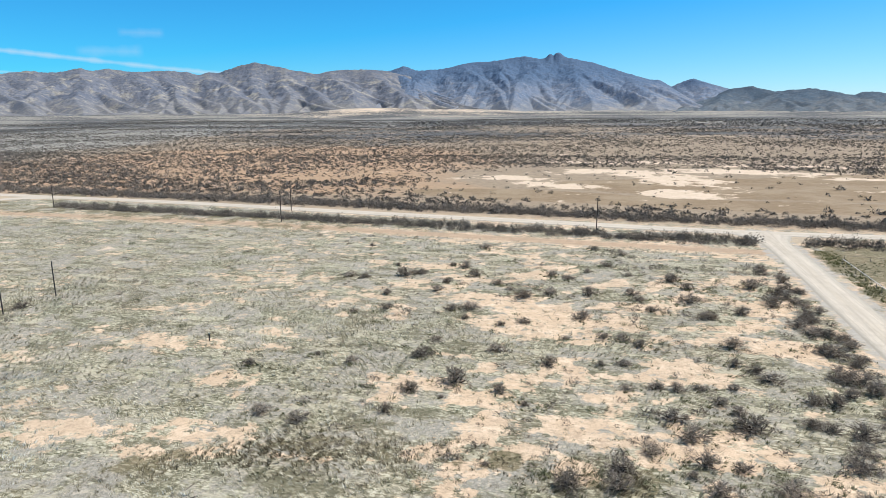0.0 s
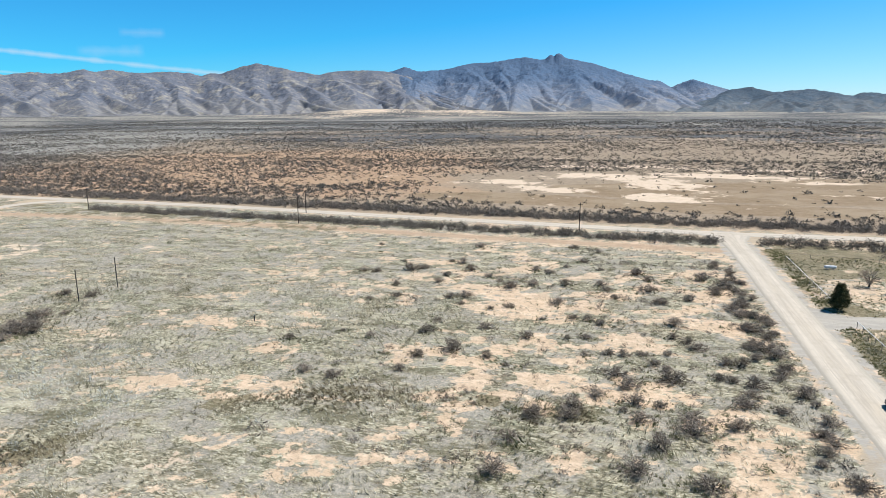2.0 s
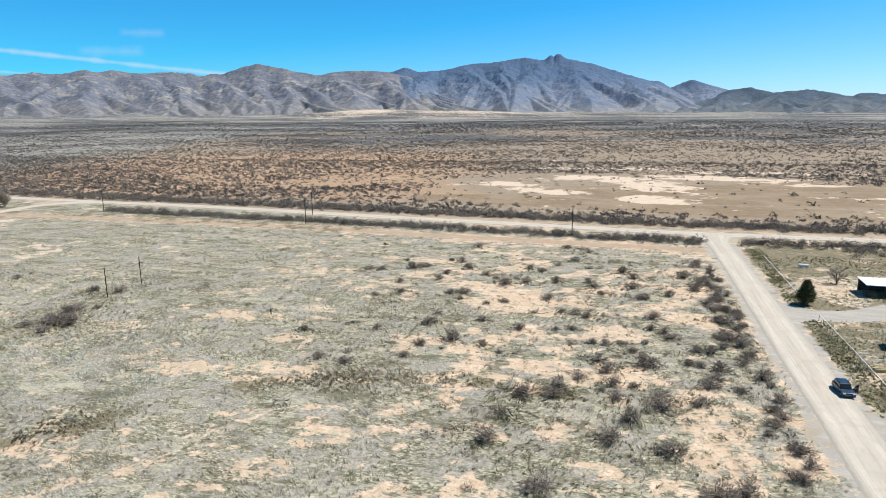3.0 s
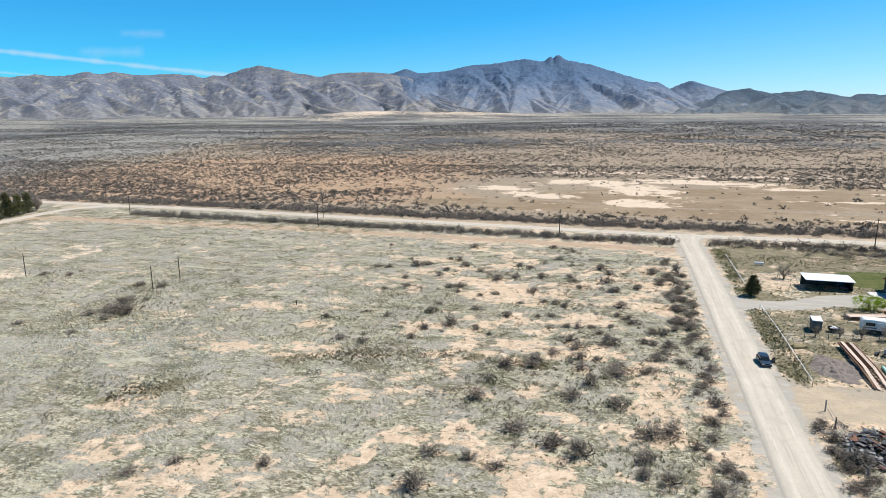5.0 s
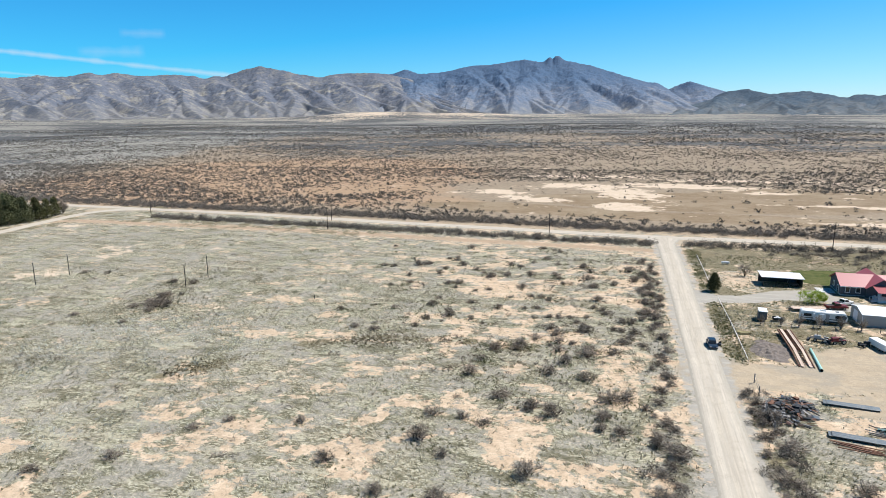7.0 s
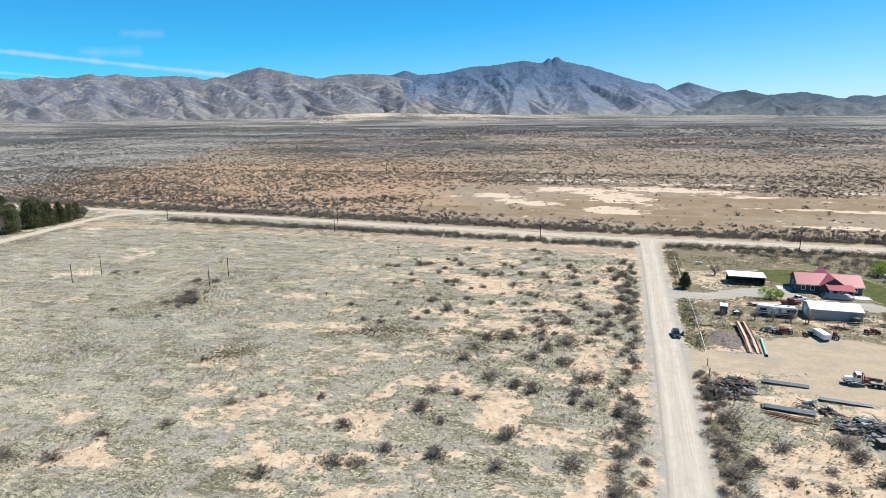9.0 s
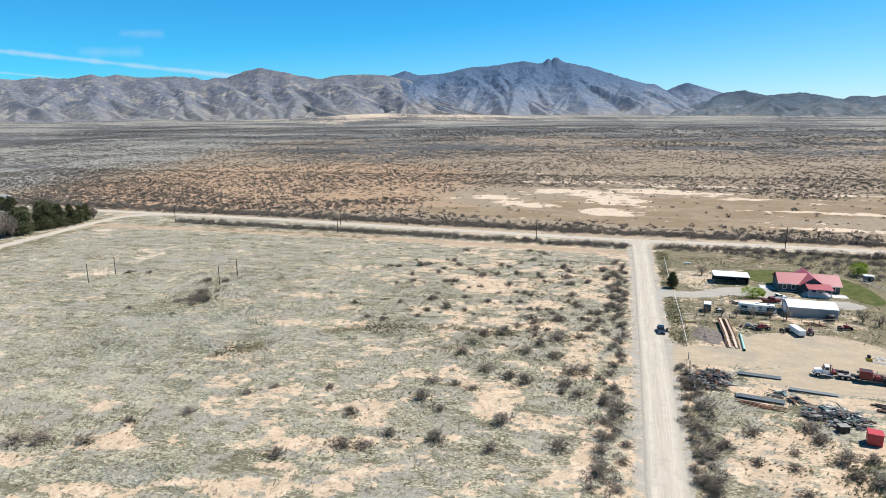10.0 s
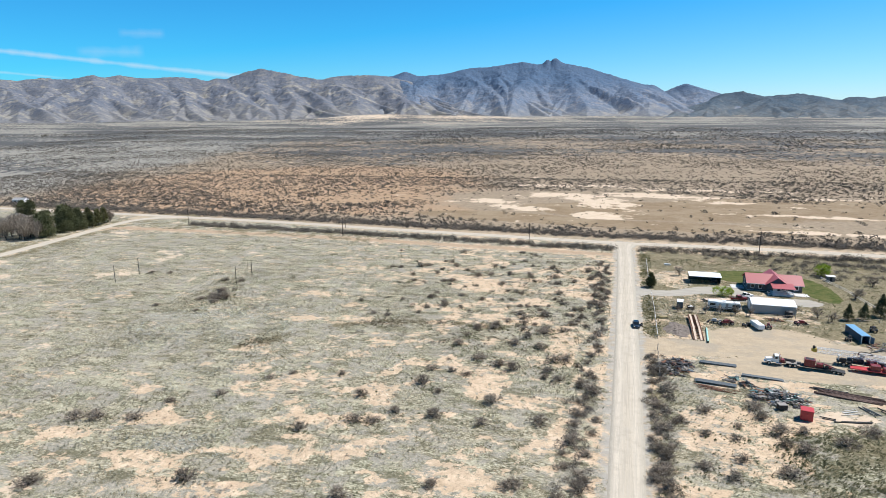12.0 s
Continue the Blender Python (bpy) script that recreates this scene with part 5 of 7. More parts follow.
def cone(height, low, radius):
    def place(r):
        k = r.uniform(0, 1) ** 1.3
        turn, d = r.uniform(0, 6.283), radius * (1.03 - k) * math.sqrt(r.uniform(0.15, 1)) * r.uniform(0.7, 1.15)
        return (math.cos(turn) * d, math.sin(turn) * d, low + (height - low) * k), radius * 0.24 * (1.25 - k)
    return place


def willow(height, radius, offsets):
    def place(r):
        ox, oy, s = offsets[r.randint(len(offsets))]
        u = r.normal(size=3)
        u /= np.linalg.norm(u)
        return (ox + u[0] * radius * s, oy + u[1] * radius * s, height * (0.52 + 0.42 * u[2] * s)), radius * 0.26
    return place


tree("juniper_tree", 48.9, 115.4, trunk_mesh(1, 3.6, 0.2, 3, 1.0), crown_mesh(11, 300, 32, 0.18, oval(5.1, 0.6, 1.85), JUNIPER),
     "dense dark olive juniper tree beside the drive gate")
tree("shade_tree", 72.7, 108.5, trunk_mesh(2, 2.8, 0.24, 5, 2.0),
     crown_mesh(12, 150, 34, 0.19, willow(4.4, 2.2, [(-1.9, 0, 0.9), (1.6, 0.3, 1.0), (0, 0, 1.0), (3.0, 0.2, 0.6)]), SPRING),
     "bright yellow-green leafing tree beside the gravel drive", "", 0, 0.84)
tree("shade_tree", 113.2, 145.0, trunk_mesh(3, 3.0, 0.22, 5, 1.8), crown_mesh(13, 130, 30, 0.2, willow(5.2, 2.5, [(0, 0, 1.0), (1.2, 0.4, 0.8)]), SPRING),
     "bright green leafing tree beside a small hut")
pine_trunk, pine_crown = trunk_mesh(4, 5.4, 0.17, 4, 1.0), crown_mesh(14, 150, 28, 0.19, cone(6.2, 0.7, 2.3), PINE)
for px, py, k in ((106.6, 89.4, 0.86), (111.4, 91.0, 0.9), (117.4, 95.4, 1.2)):
    tree("pine_tree", px, py, pine_trunk, pine_crown, "dark green pine tree in the ranch yard", "yard pines", 50 * k, k)


def bare_meshes(seed, height, spread):
    thick, thin = [q * spread for q in sprig_arrays(np.random.RandomState(seed), 11, 6, 6, height * 0.75 / spread, 1.0)]
    for store in (thick, thin):
        store[..., 2] += height * 0.22
    bm = bmesh.new()
    add_tube(bm, (0, 0, -0.15), (0.05, 0.03, height * 0.28), 0.17, 0.12, 7)
    for k in range(5):
        add_tube(bm, (0.05, 0.03, height * 0.24), (math.cos(k * 1.3) * spread * 0.45, math.sin(k * 1.3) * spread * 0.45, height * 0.6), 0.09, 0.04, 5)
    me = bpy.data.meshes.new("trunk")
    bm.to_mesh(me)
    bm.free()
    me.materials.append(TRUNK)
    return me, ribbons_mesh("crown", np.concatenate([thick, thin]), TWIG)


BARE_A, BARE_B = bare_meshes(31, 3.6, 2.5), bare_meshes(32, 3.2, 1.5)
tree("bare_tree", 60.3, 135.0, *BARE_A, "leafless spreading tree on bare soil", "", 20, 1.25)
for px, py, k, turn in ((98.2, 89.6, 1.15, 10), (101.6, 87.0, 1.0, 80), (116.0, 114.6, 1.1, 140), (118.6, 118.5, 0.9, 30), (127.0, 133.0, 1.2, 200), (92.6, 92.8, 0.9, 250)):
    tree("bare_tree", px, py, *BARE_A, "leafless grey tree in the ranch yard", "bare yard trees", turn, k)
for px, py, k, turn in ((56.4, 86.6, 0.9, 15), (61.0, 86.8, 0.85, 70), (65.0, 86.9, 1.1, 110), (69.6, 87.2, 1.15, 200), (74.0, 87.3, 1.15, 300), (78.4, 87.4, 1.1, 20)):
    tree("bare_tree", px, py, *BARE_B, "small leafless tree along the yard fence", "bare fence trees", turn, k)

# wood beside the west road
big_trunk, big_crown = trunk_mesh(5, 6.5, 0.3, 5, 2.2), crown_mesh(15, 110, 70, 0.36, oval(9.5, 0.4, 4.8, 0.3), PINE)
tall_crown = crown_mesh(16, 150, 30, 0.33, oval(9.0, 0.4, 2.9, 0.4), JUNIPER)
for px, py, k, crown in ((-273.0, 147.5, 1.25, big_crown), (-279, 151, 1.3, big_crown), (-275, 163.5, 1.35, big_crown), (-273.6, 170.5, 1.25, big_crown), (-280, 167, 1.5, big_crown),
                         (-270.6, 178, 1.0, tall_crown), (-272.0, 184, 1.1, tall_crown), (-276, 181, 1.2, tall_crown), (-273.6, 190.5, 1.1, tall_crown), (-283, 158, 1.3, big_crown),
                         (-286, 176, 1.25, big_crown), (-352, 208, 1.0, big_crown), (-364, 212, 0.9, big_crown)):
    tree("evergreen_tree", px, py, big_trunk, crown, "dark evergreen tree beside the west road", "roadside evergreens", px * 7 % 360, k)


def tall_bare(seed, height, spread):
    """A tall leafless tree with a dense twiggy crown."""
    crown = np.concatenate(sprig_arrays(np.random.RandomState(seed), 15, 8, 10, 0.8 * height / spread, 1.0)) * spread
    crown[..., 2] += height * 0.2
    return trunk_mesh(seed, height * 0.6, 0.2, 3, spread * 0.6), ribbons_mesh("crown", crown, TWIG)


BARE_TALL = tall_bare(33, 9.5, 4.8)
for px, py, k, turn in ((-271, 140, 0.9, 0), (-276, 137, 1.1, 40), (-282, 139, 1.0, 90), (-288, 136, 1.15, 130), (-295, 138, 1.1, 200), (-281, 145, 1.15, 260), (-288, 148, 1.2, 300),
                        (-299, 150, 1.2, 30), (-275.0, 196.5, 0.75, 60), (-292, 158, 1.1, 75), (-304, 141, 1.1, 15), (-306, 160, 1.1, 170), (-277, 199, 0.7, 80), (-311, 150, 1.1, 220),
                        (-318, 144, 1.1, 110), (-273.5, 143, 1.1, 150), (-279, 141, 1.2, 20), (-285, 143, 1.15, 75), (-292, 143, 1.2, 180), (-299, 143, 1.15, 240), (-275, 152.5, 0.9, 310), (-308, 137, 1.2, 330)):
    tree("bare_tree", px, py, *BARE_TALL, "tall leafless grey tree beside the west road", "bare roadside trees", turn, k)


# ---- poles ----
def power_pole(x, y, height, arm=True):
    ob = thing("power_pole", x, y, 4, "dark wooden power pole with a short crossarm", "pole", "power poles")
    part("pole", tube((0, 0, -0.5), (0, 0, height), 0.17, 0.12, 10), POLE_WOOD, ob)
    if arm:
        part("crossarm", box(-0.75, -0.06, height - 0.75, 0.75, 0.06, height - 0.6, 0.01), POLE_WOOD, ob)
        for k in (-0.62, 0, 0.62):
            part("insulator", tube((k, 0, height - 0.6 if k else height), (k, 0, height - 0.4 if k else height + 0.22), 0.055, 0.03, 8), GREY_METAL, ob)
    return ob


for px, py, h in ((-216, 196, 9.5), (-108.4, 184, 10.2), (-7, 184.5, 10.2), (98.0, 184.5, 10.0), (-346, 227, 10)):
    power_pole(px, py, h)
power_pole(-117.0, 206.0, 9.5, False)
for px, py, h in ((-108.4, 84.6, 7.1), (-108.9, 96.5, 7.1), (-158.2, 88.5, 7.1), (-159.0, 76.0, 7.0)):
    ob = thing("field_pole", px, py, 0, "plain dark steel pole standing in the dry field", "pole", "field poles")
    part("shaft", tube((0, 0, -0.4), (0, 0, h), 0.11, 0.10, 10), DARK, ob)
    part("cap", tube((0, 0, h), (0, 0, h + 0.06), 0.13, 0.12, 10), DARK, ob)
ob = thing("marker_stake", -62.3, 81.8, 0, "short dark marker stake in the dry field", "stake")
part("shaft", tube((0, 0, -0.2), (0, 0, 1.15), 0.12, 0.11, 8), DARK, ob)
part("cap", tube((0, 0, 1.15), (0, 0, 1.3), 0.13, 0.05, 8), TEAL_SCRAP, ob)


# ---- fences ----
def fence(points, spacing, height, rails, rail_material, post_material, label, post=0.06, rail=0.045):
    """Posts along a course with round rails between them."""
    (x0, y0) = points[0]
    ob = thing("fence", x0, y0, 0, label, "fence")
    base = gz(x0, y0)
    for (ax, ay), (bx, by) in zip(points[:-1], points[1:]):
        n = max(1, round(math.hypot(bx - ax, by - ay) / spacing))
        spots_ = [(ax + (bx - ax) * i / n, ay + (by - ay) * i / n) for i in range(n + 1)]
        for px, py in spots_:
            z = gz(px, py) - base
            part("post", tube((px - x0, py - y0, z - 0.3), (px - x0, py - y0, z + height + 0.05), post, post, 6), post_material, ob)
        for level in rails:
            part("rail", tube((ax - x0, ay - y0, gz(ax, ay) - base + height * level), (bx - x0, by - y0, gz(bx, by) - base + height * level), rail, rail, 6),
                 rail_material, ob)
    return ob


fence([(48.2, 158), (48.4, 117)], 3.0, 1.3, (1.0,), WHITE, OLD_WOOD, "pale pipe rail fence along the dirt road", 0.05, 0.06)
fence([(48.8, 104), (49.2, 84), (49.2, 59)], 3.0, 1.3, (1.0,), WHITE, OLD_WOOD, "pale pipe rail fence along the dirt road", 0.05, 0.06)
fence([(49.4, 84.6), (63, 85.6), (82, 86.4), (115, 89)], 4.5, 1.2, (0.95, 0.5), WOOD, OLD_WOOD, "thin pale wire and rail yard fence", 0.06, 0.04)
fence([(111.4, 139), (115.5, 123), (119, 96)], 4.0, 1.2, (1.0, 0.5), WHITE, OLD_WOOD, "pale pipe rail fence beside the lawn", 0.06, 0.06)
fence([(48.9, 50), (48.7, 44), (48.6, 30)], 6.0, 1.9, (0.9, 0.5), OLD_WOOD, OLD_WOOD, "old grey post fence in roadside brush", 0.11, 0.03)
fence([(50, 163), (110, 152), (150, 146)], 5.0, 1.1, (0.9,), OLD_WOOD, OLD_WOOD, "low grey wire fence north of the ranch", 0.05, 0.02)


# ---- house ----
def gable_roof(name, x0, y0, x1, y1, eave, ridge, along_x, over, thick, stuff, parent, label=""):
    """A two-sided roof slab with overhang."""
    if along_x:
        m, lo, hi, a, b = (y0 + y1) / 2, x0 - over, x1 + over, y0 - over, y1 + over
    else:
        m, lo, hi, a, b = (x0 + x1) / 2, y0 - over, y1 + over, x0 - over, x1 + over
    drop = (ridge - eave) / (m - (y0 if along_x else x0)) * over
    line = [(a, eave - drop), (m, ridge), (b, eave - drop), (b, eave - drop + thick), (m, ridge + thick), (a, eave - drop + thick)]
    return part(name, prism(line, "x" if along_x else "y", lo, hi), stuff, parent, label)


def walls(x0, y0, x1, y1, eave, ridge, along_x, stuff, parent):
    """Four walls with gable ends."""
    t = 0.2
    if along_x:
        m = (y0 + y1) / 2
        end = [(y0 + t + 0.003, 0), (y1 - t - 0.003, 0), (y1 - t - 0.003, eave), (m, ridge), (y0 + t + 0.003, eave)]
        part("wall", prism(end, "x", x0, x0 + t), stuff, parent)
        part("wall", prism(end, "x", x1 - t, x1), stuff, parent)
        part("wall", box(x0, y0, 0, x1, y0 + t, eave), stuff, parent)
        part("wall", box(x0, y1 - t, 0, x1, y1, eave), stuff, parent)
    else:
        m = (x0 + x1) / 2
        end = [(x0 + t + 0.003, 0), (x1 - t - 0.003, 0), (x1 - t - 0.003, eave), (m, ridge), (x0 + t + 0.003, eave)]
        part("wall", prism(end, "y", y0, y0 + t), stuff, parent)
        part("wall", prism(end, "y", y1 - t, y1), stuff, parent)
        part("wall", box(x0, y0, 0, x0 + t, y1, eave), stuff, parent)
        part("wall", box(x1 - t, y0, 0, x1, y1, eave), stuff, parent)


def window(parent, face, x, y, z, w, h):
    """A window in a wall that faces -y ("s") or -x ("w"): a dark pane with a white frame of four bars and a sill."""
    pane = part("window", box(-w / 2, -0.03, -h / 2, w / 2, 0.03, h / 2), GLASS, parent, "dark window pane in a white frame")
    pane.matrix_local = pose(x, y, z, 0, 0, 0 if face == "s" else -90)
    b = 0.14
    for x0, z0, x1, z1 in ((-w / 2 - b, -h / 2 - b, -w / 2, h / 2 + b), (w / 2, -h / 2 - b, w / 2 + b, h / 2 + b), (-w / 2, h / 2, w / 2, h / 2 + b), (-w / 2, -h / 2 - b, w / 2, -h / 2)):
        part("window_frame", box(x0, -0.06, z0, x1, 0.02, z1), WHITE, pane)
    part("window_sill", box(-w / 2 - 0.2, -0.14, -h / 2 - b - 0.06, w / 2 + 0.2, -0.02, -h / 2 - b), WHITE, pane)
    return pane


house = thing("ranch_house", 82.6, 118.9, 0, "single-storey slate-grey ranch house with a red metal roof", "house")
part("foundation", box(-0.05, -0.05, -0.4, 17.95, 10.1, 0.25), CONCRETE, house)
walls(0, 0, 17.9, 10.0, 2.95, 5.25, True, SLATE_WALL, house)
gable_roof("roof", 0, 0, 17.9, 10.0, 2.95, 5.25, True, 0.55, 0.12, RED_ROOF, house, "red metal gable roof")
walls(6.0, -1.3, 13.0, 12.0, 3.0, 5.45, False, SLATE_WALL, house)
gable_roof("roof", 6.0, -1.3, 13.0, 12.0, 3.0, 5.45, False, 0.5, 0.12, RED_ROOF, house, "red metal cross-gable roof")
for wx in (1.6, 4.2):
    window(house, "s", wx, -0.035, 1.75, 0.95, 1.35)
window(house, "s", 15.9, -0.035, 1.75, 1.2, 1.2)
window(house, "w", -0.035, 6.6, 1.85, 0.9, 1.2)
window(house, "s", 11.6, -1.335, 1.9, 1.1, 1.3)
front_door = part("door", box(8.6, -1.37, 0.75, 9.6, -1.31, 2.85), WHITE, house, "white panelled front door")
part("door_handle", tube((9.45, -1.44, 1.75), (9.45, -1.37, 1.75), 0.05), CHROME, front_door)
side_door = part("door", box(-0.06, 2.2, 0.1, 0.0, 3.3, 2.25), GLASS, house, "dark side door with white trim")
for y0, z0, y1, z1 in ((2.06, 0.1, 2.2, 2.4), (3.3, 0.1, 3.44, 2.4), (2.2, 2.25, 3.3, 2.4)):
    part("door_frame", box(-0.09, y0, z0, -0.01, y1, z1), WHITE, side_door)
part("chimney_pipe", tube((16.8, 5.6, 4.6), (16.8, 5.6, 5.9), 0.14), GREY_METAL, house)
for gx0 in (0.35, 17.2):
    part("gutter", box(-0.5, -0.66, 2.62, 5.6, -0.56, 2.74) if gx0 < 1 else box(14.0, -0.66, 2.62, 18.4, -0.56, 2.74), WHITE, house)

porch = thing("porch", 88.6, 112.9, 0, "white railed wooden porch with a red metal roof", "porch", z=gz(88.6, 112.9))
part("deck", box(1.3, 0, 0.55, 8.0, 4.6, 0.72), WHITE, porch)
part("skirt", box(1.32, 0.02, 0.0, 7.98, 0.1, 0.55), WHITE, porch)
part("skirt", box(1.32, 0.11, 0.0, 1.4, 4.55, 0.55), WHITE, porch)
for i in range(4):
    part("step", box(1.28 - 0.32 * (i + 1), 0.3, 0.52 - 0.16 * i - 0.12, 1.28 - 0.32 * i, 2.0, 0.52 - 0.16 * i), WHITE, porch)
for px in (1.4, 3.6, 5.7, 7.9):
    part("post", box(px - 0.07, 0.05, 0.72, px + 0.07, 0.19, 2.75), WHITE, porch)
for a, b in ((1.5, 3.5), (3.7, 5.6), (5.8, 7.8)):
    part("handrail", box(a, 0.08, 1.62, b, 0.16, 1.7), WHITE, porch)
    for k in range(9):
        q = a + 0.12 + (b - a - 0.24) * k / 8
        part("baluster", box(q - 0.025, 0.1, 0.72, q + 0.025, 0.14, 1.62), WHITE, porch)
for y0 in (0.2, 2.1):
    rail = tube((1.3, y0, 1.65), (-0.05, y0, 1.0), 0.05, 0.05, 6)
    part("stair_rail", rail, WHITE, porch)
    part("newel", box(-0.12, y0 - 0.06, 0, 0.0, y0 + 0.06, 1.1), WHITE, porch)
part("roof", prism([(-0.45, 2.72), (4.4, 3.5), (4.4, 3.62), (-0.45, 2.84)], "x", 1.0, 8.4), RED_ROOF, porch, "red metal lean-to roof")
for cx in (4.6, 6.2, 7.0):
    chair = thing("porch_chair", 88.6 + cx, 112.9 + 1.6, 10 * cx, "white chair on the porch deck", "chair", "porch chairs", z=gz(88.6, 112.9) + 0.72)
    part("seat", box(-0.25, -0.25, 0.4, 0.25, 0.25, 0.46, 0.01), WHITE, chair)
    part("backrest", box(-0.25, 0.22, 0.46, 0.25, 0.28, 1.0, 0.01), WHITE, chair)
    for lx in (-0.21, 0.21):
        for ly in (-0.21, 0.21):
            part("leg", box(lx - 0.025, ly - 0.025, 0, lx + 0.025, ly + 0.025, 0.4), WHITE, chair)


def slab(x0, y0, x1, y1, label):
    z = gz((x0 + x1) / 2, (y0 + y1) / 2)
    ob = part("paving_slab", box(x0, y0, z - 0.2, x1, y1, z + 0.12, 0.02), CONCRETE)
    tagged(ob, label, "pavement", kind="structure")


slab(77.6, 120.4, 81.9, 125.4, "pale concrete slab beside the house")
slab(97.2, 113.6, 101.8, 117.6, "pale concrete patio beside the porch")

# ---- white metal shed ----
shed = thing("metal_shed", 79.4, 90.8, 0, "white-roofed grey metal workshop shed", "shed")
walls(0, 0, 12.9, 8.4, 3.0, 3.9, True, GREY_METAL, shed)
gable_roof("roof", 0, 0, 12.9, 8.4, 3.0, 3.9, True, 0.2, 0.08, WHITE_METAL, shed, "bright white sheet metal roof")
door = part("roller_door", box(-0.07, 3.2, 0.05, -0.01, 6.2, 2.75), WHITE_METAL, shed, "ribbed white roller door")
for k in range(9):
    part("slat", box(-0.1, 3.24, 0.12 + 0.29 * k, -0.072, 6.16, 0.36 + 0.29 * k), WHITE_METAL, door)
for k in range(14):
    part("wall_rib", box(0.45 + 0.92 * k, -0.05, 0.05, 0.53 + 0.92 * k, -0.002, 2.92), GREY_METAL, shed)
for k in range(2):
    part("corner_trim", box(-0.04 + 12.9 * k, -0.06, 0, 0.04 + 12.9 * k, 0.0, 2.95), WHITE_METAL, shed)
water = thing("water_tank", 90.0, 89.2, 0, "black plastic water tank beside the shed", "tank")
part("shell", tube((0, 0, 0), (0, 0, 1.75), 1.15, 1.15, 24), DARK, water)
part("dome", tube((0, 0, 1.75), (0, 0, 2.05), 1.13, 0.4, 24), DARK, water)
part("lid", tube((0, 0, 2.05), (0, 0, 2.15), 0.28, 0.28, 14), DARK, water)
for k in range(4):
    part("hoop", tube((0, 0, 0.3 + 0.4 * k), (0, 0, 0.36 + 0.4 * k), 1.18, 1.18, 24), DARK, water)

# ---- carport ----
carport = thing("carport", 63.4, 124.4, 0, "open carport with a white metal roof", "carport")
part("roof", prism([(-0.3, 2.75), (6.2, 3.05), (6.2, 3.17), (-0.3, 2.87)], "x", -0.4, 11.2), WHITE_METAL, carport, "white sheet metal roof")
for px in (0.2, 3.7, 7.2, 10.7):
    for py in (0.2, 5.7):
        part("post", box(px - 0.07, py - 0.07, 0, px + 0.07, py + 0.07, 2.78 + 0.04 * py), DARK, carport)
part("back_wall", box(-0.1, 5.85, 0, 10.9, 5.95, 2.95), POLE_WOOD, carport)
part("end_wall", box(10.78, 0.3, 0, 10.88, 5.8, 2.75), POLE_WOOD, carport)
part("beam", box(-0.2, 0.1, 2.6, 11.0, 0.26, 2.74), DARK, carport)


# ---- vehicles ----
def wheel(parent, x, y, r, w, across="x", name="wheel"):
    """A tyre with a rim, its axle across x or y."""
    a, b = ((x - w / 2, y, r), (x + w / 2, y, r)) if across == "x" else ((x, y - w / 2, r), (x, y + w / 2, r))
    bm = tube(a, b, r, r, 20)
    bmesh.ops.bevel(bm, geom=[e for e in bm.edges if len(e.link_faces) == 2 and e.calc_face_angle(0) > 1.2], offset=r * 0.12, segments=2, affect="EDGES")
    tyre = part(name, bm, RUBBER, parent)
    grow = Vector(b) - Vector(a)
    grow.normalize()
    part("rim", tube(Vector(a) - grow * 0.012, Vector(b) + grow * 0.012, r * 0.58, r * 0.58, 14), RIM, tyre)
    return tyre


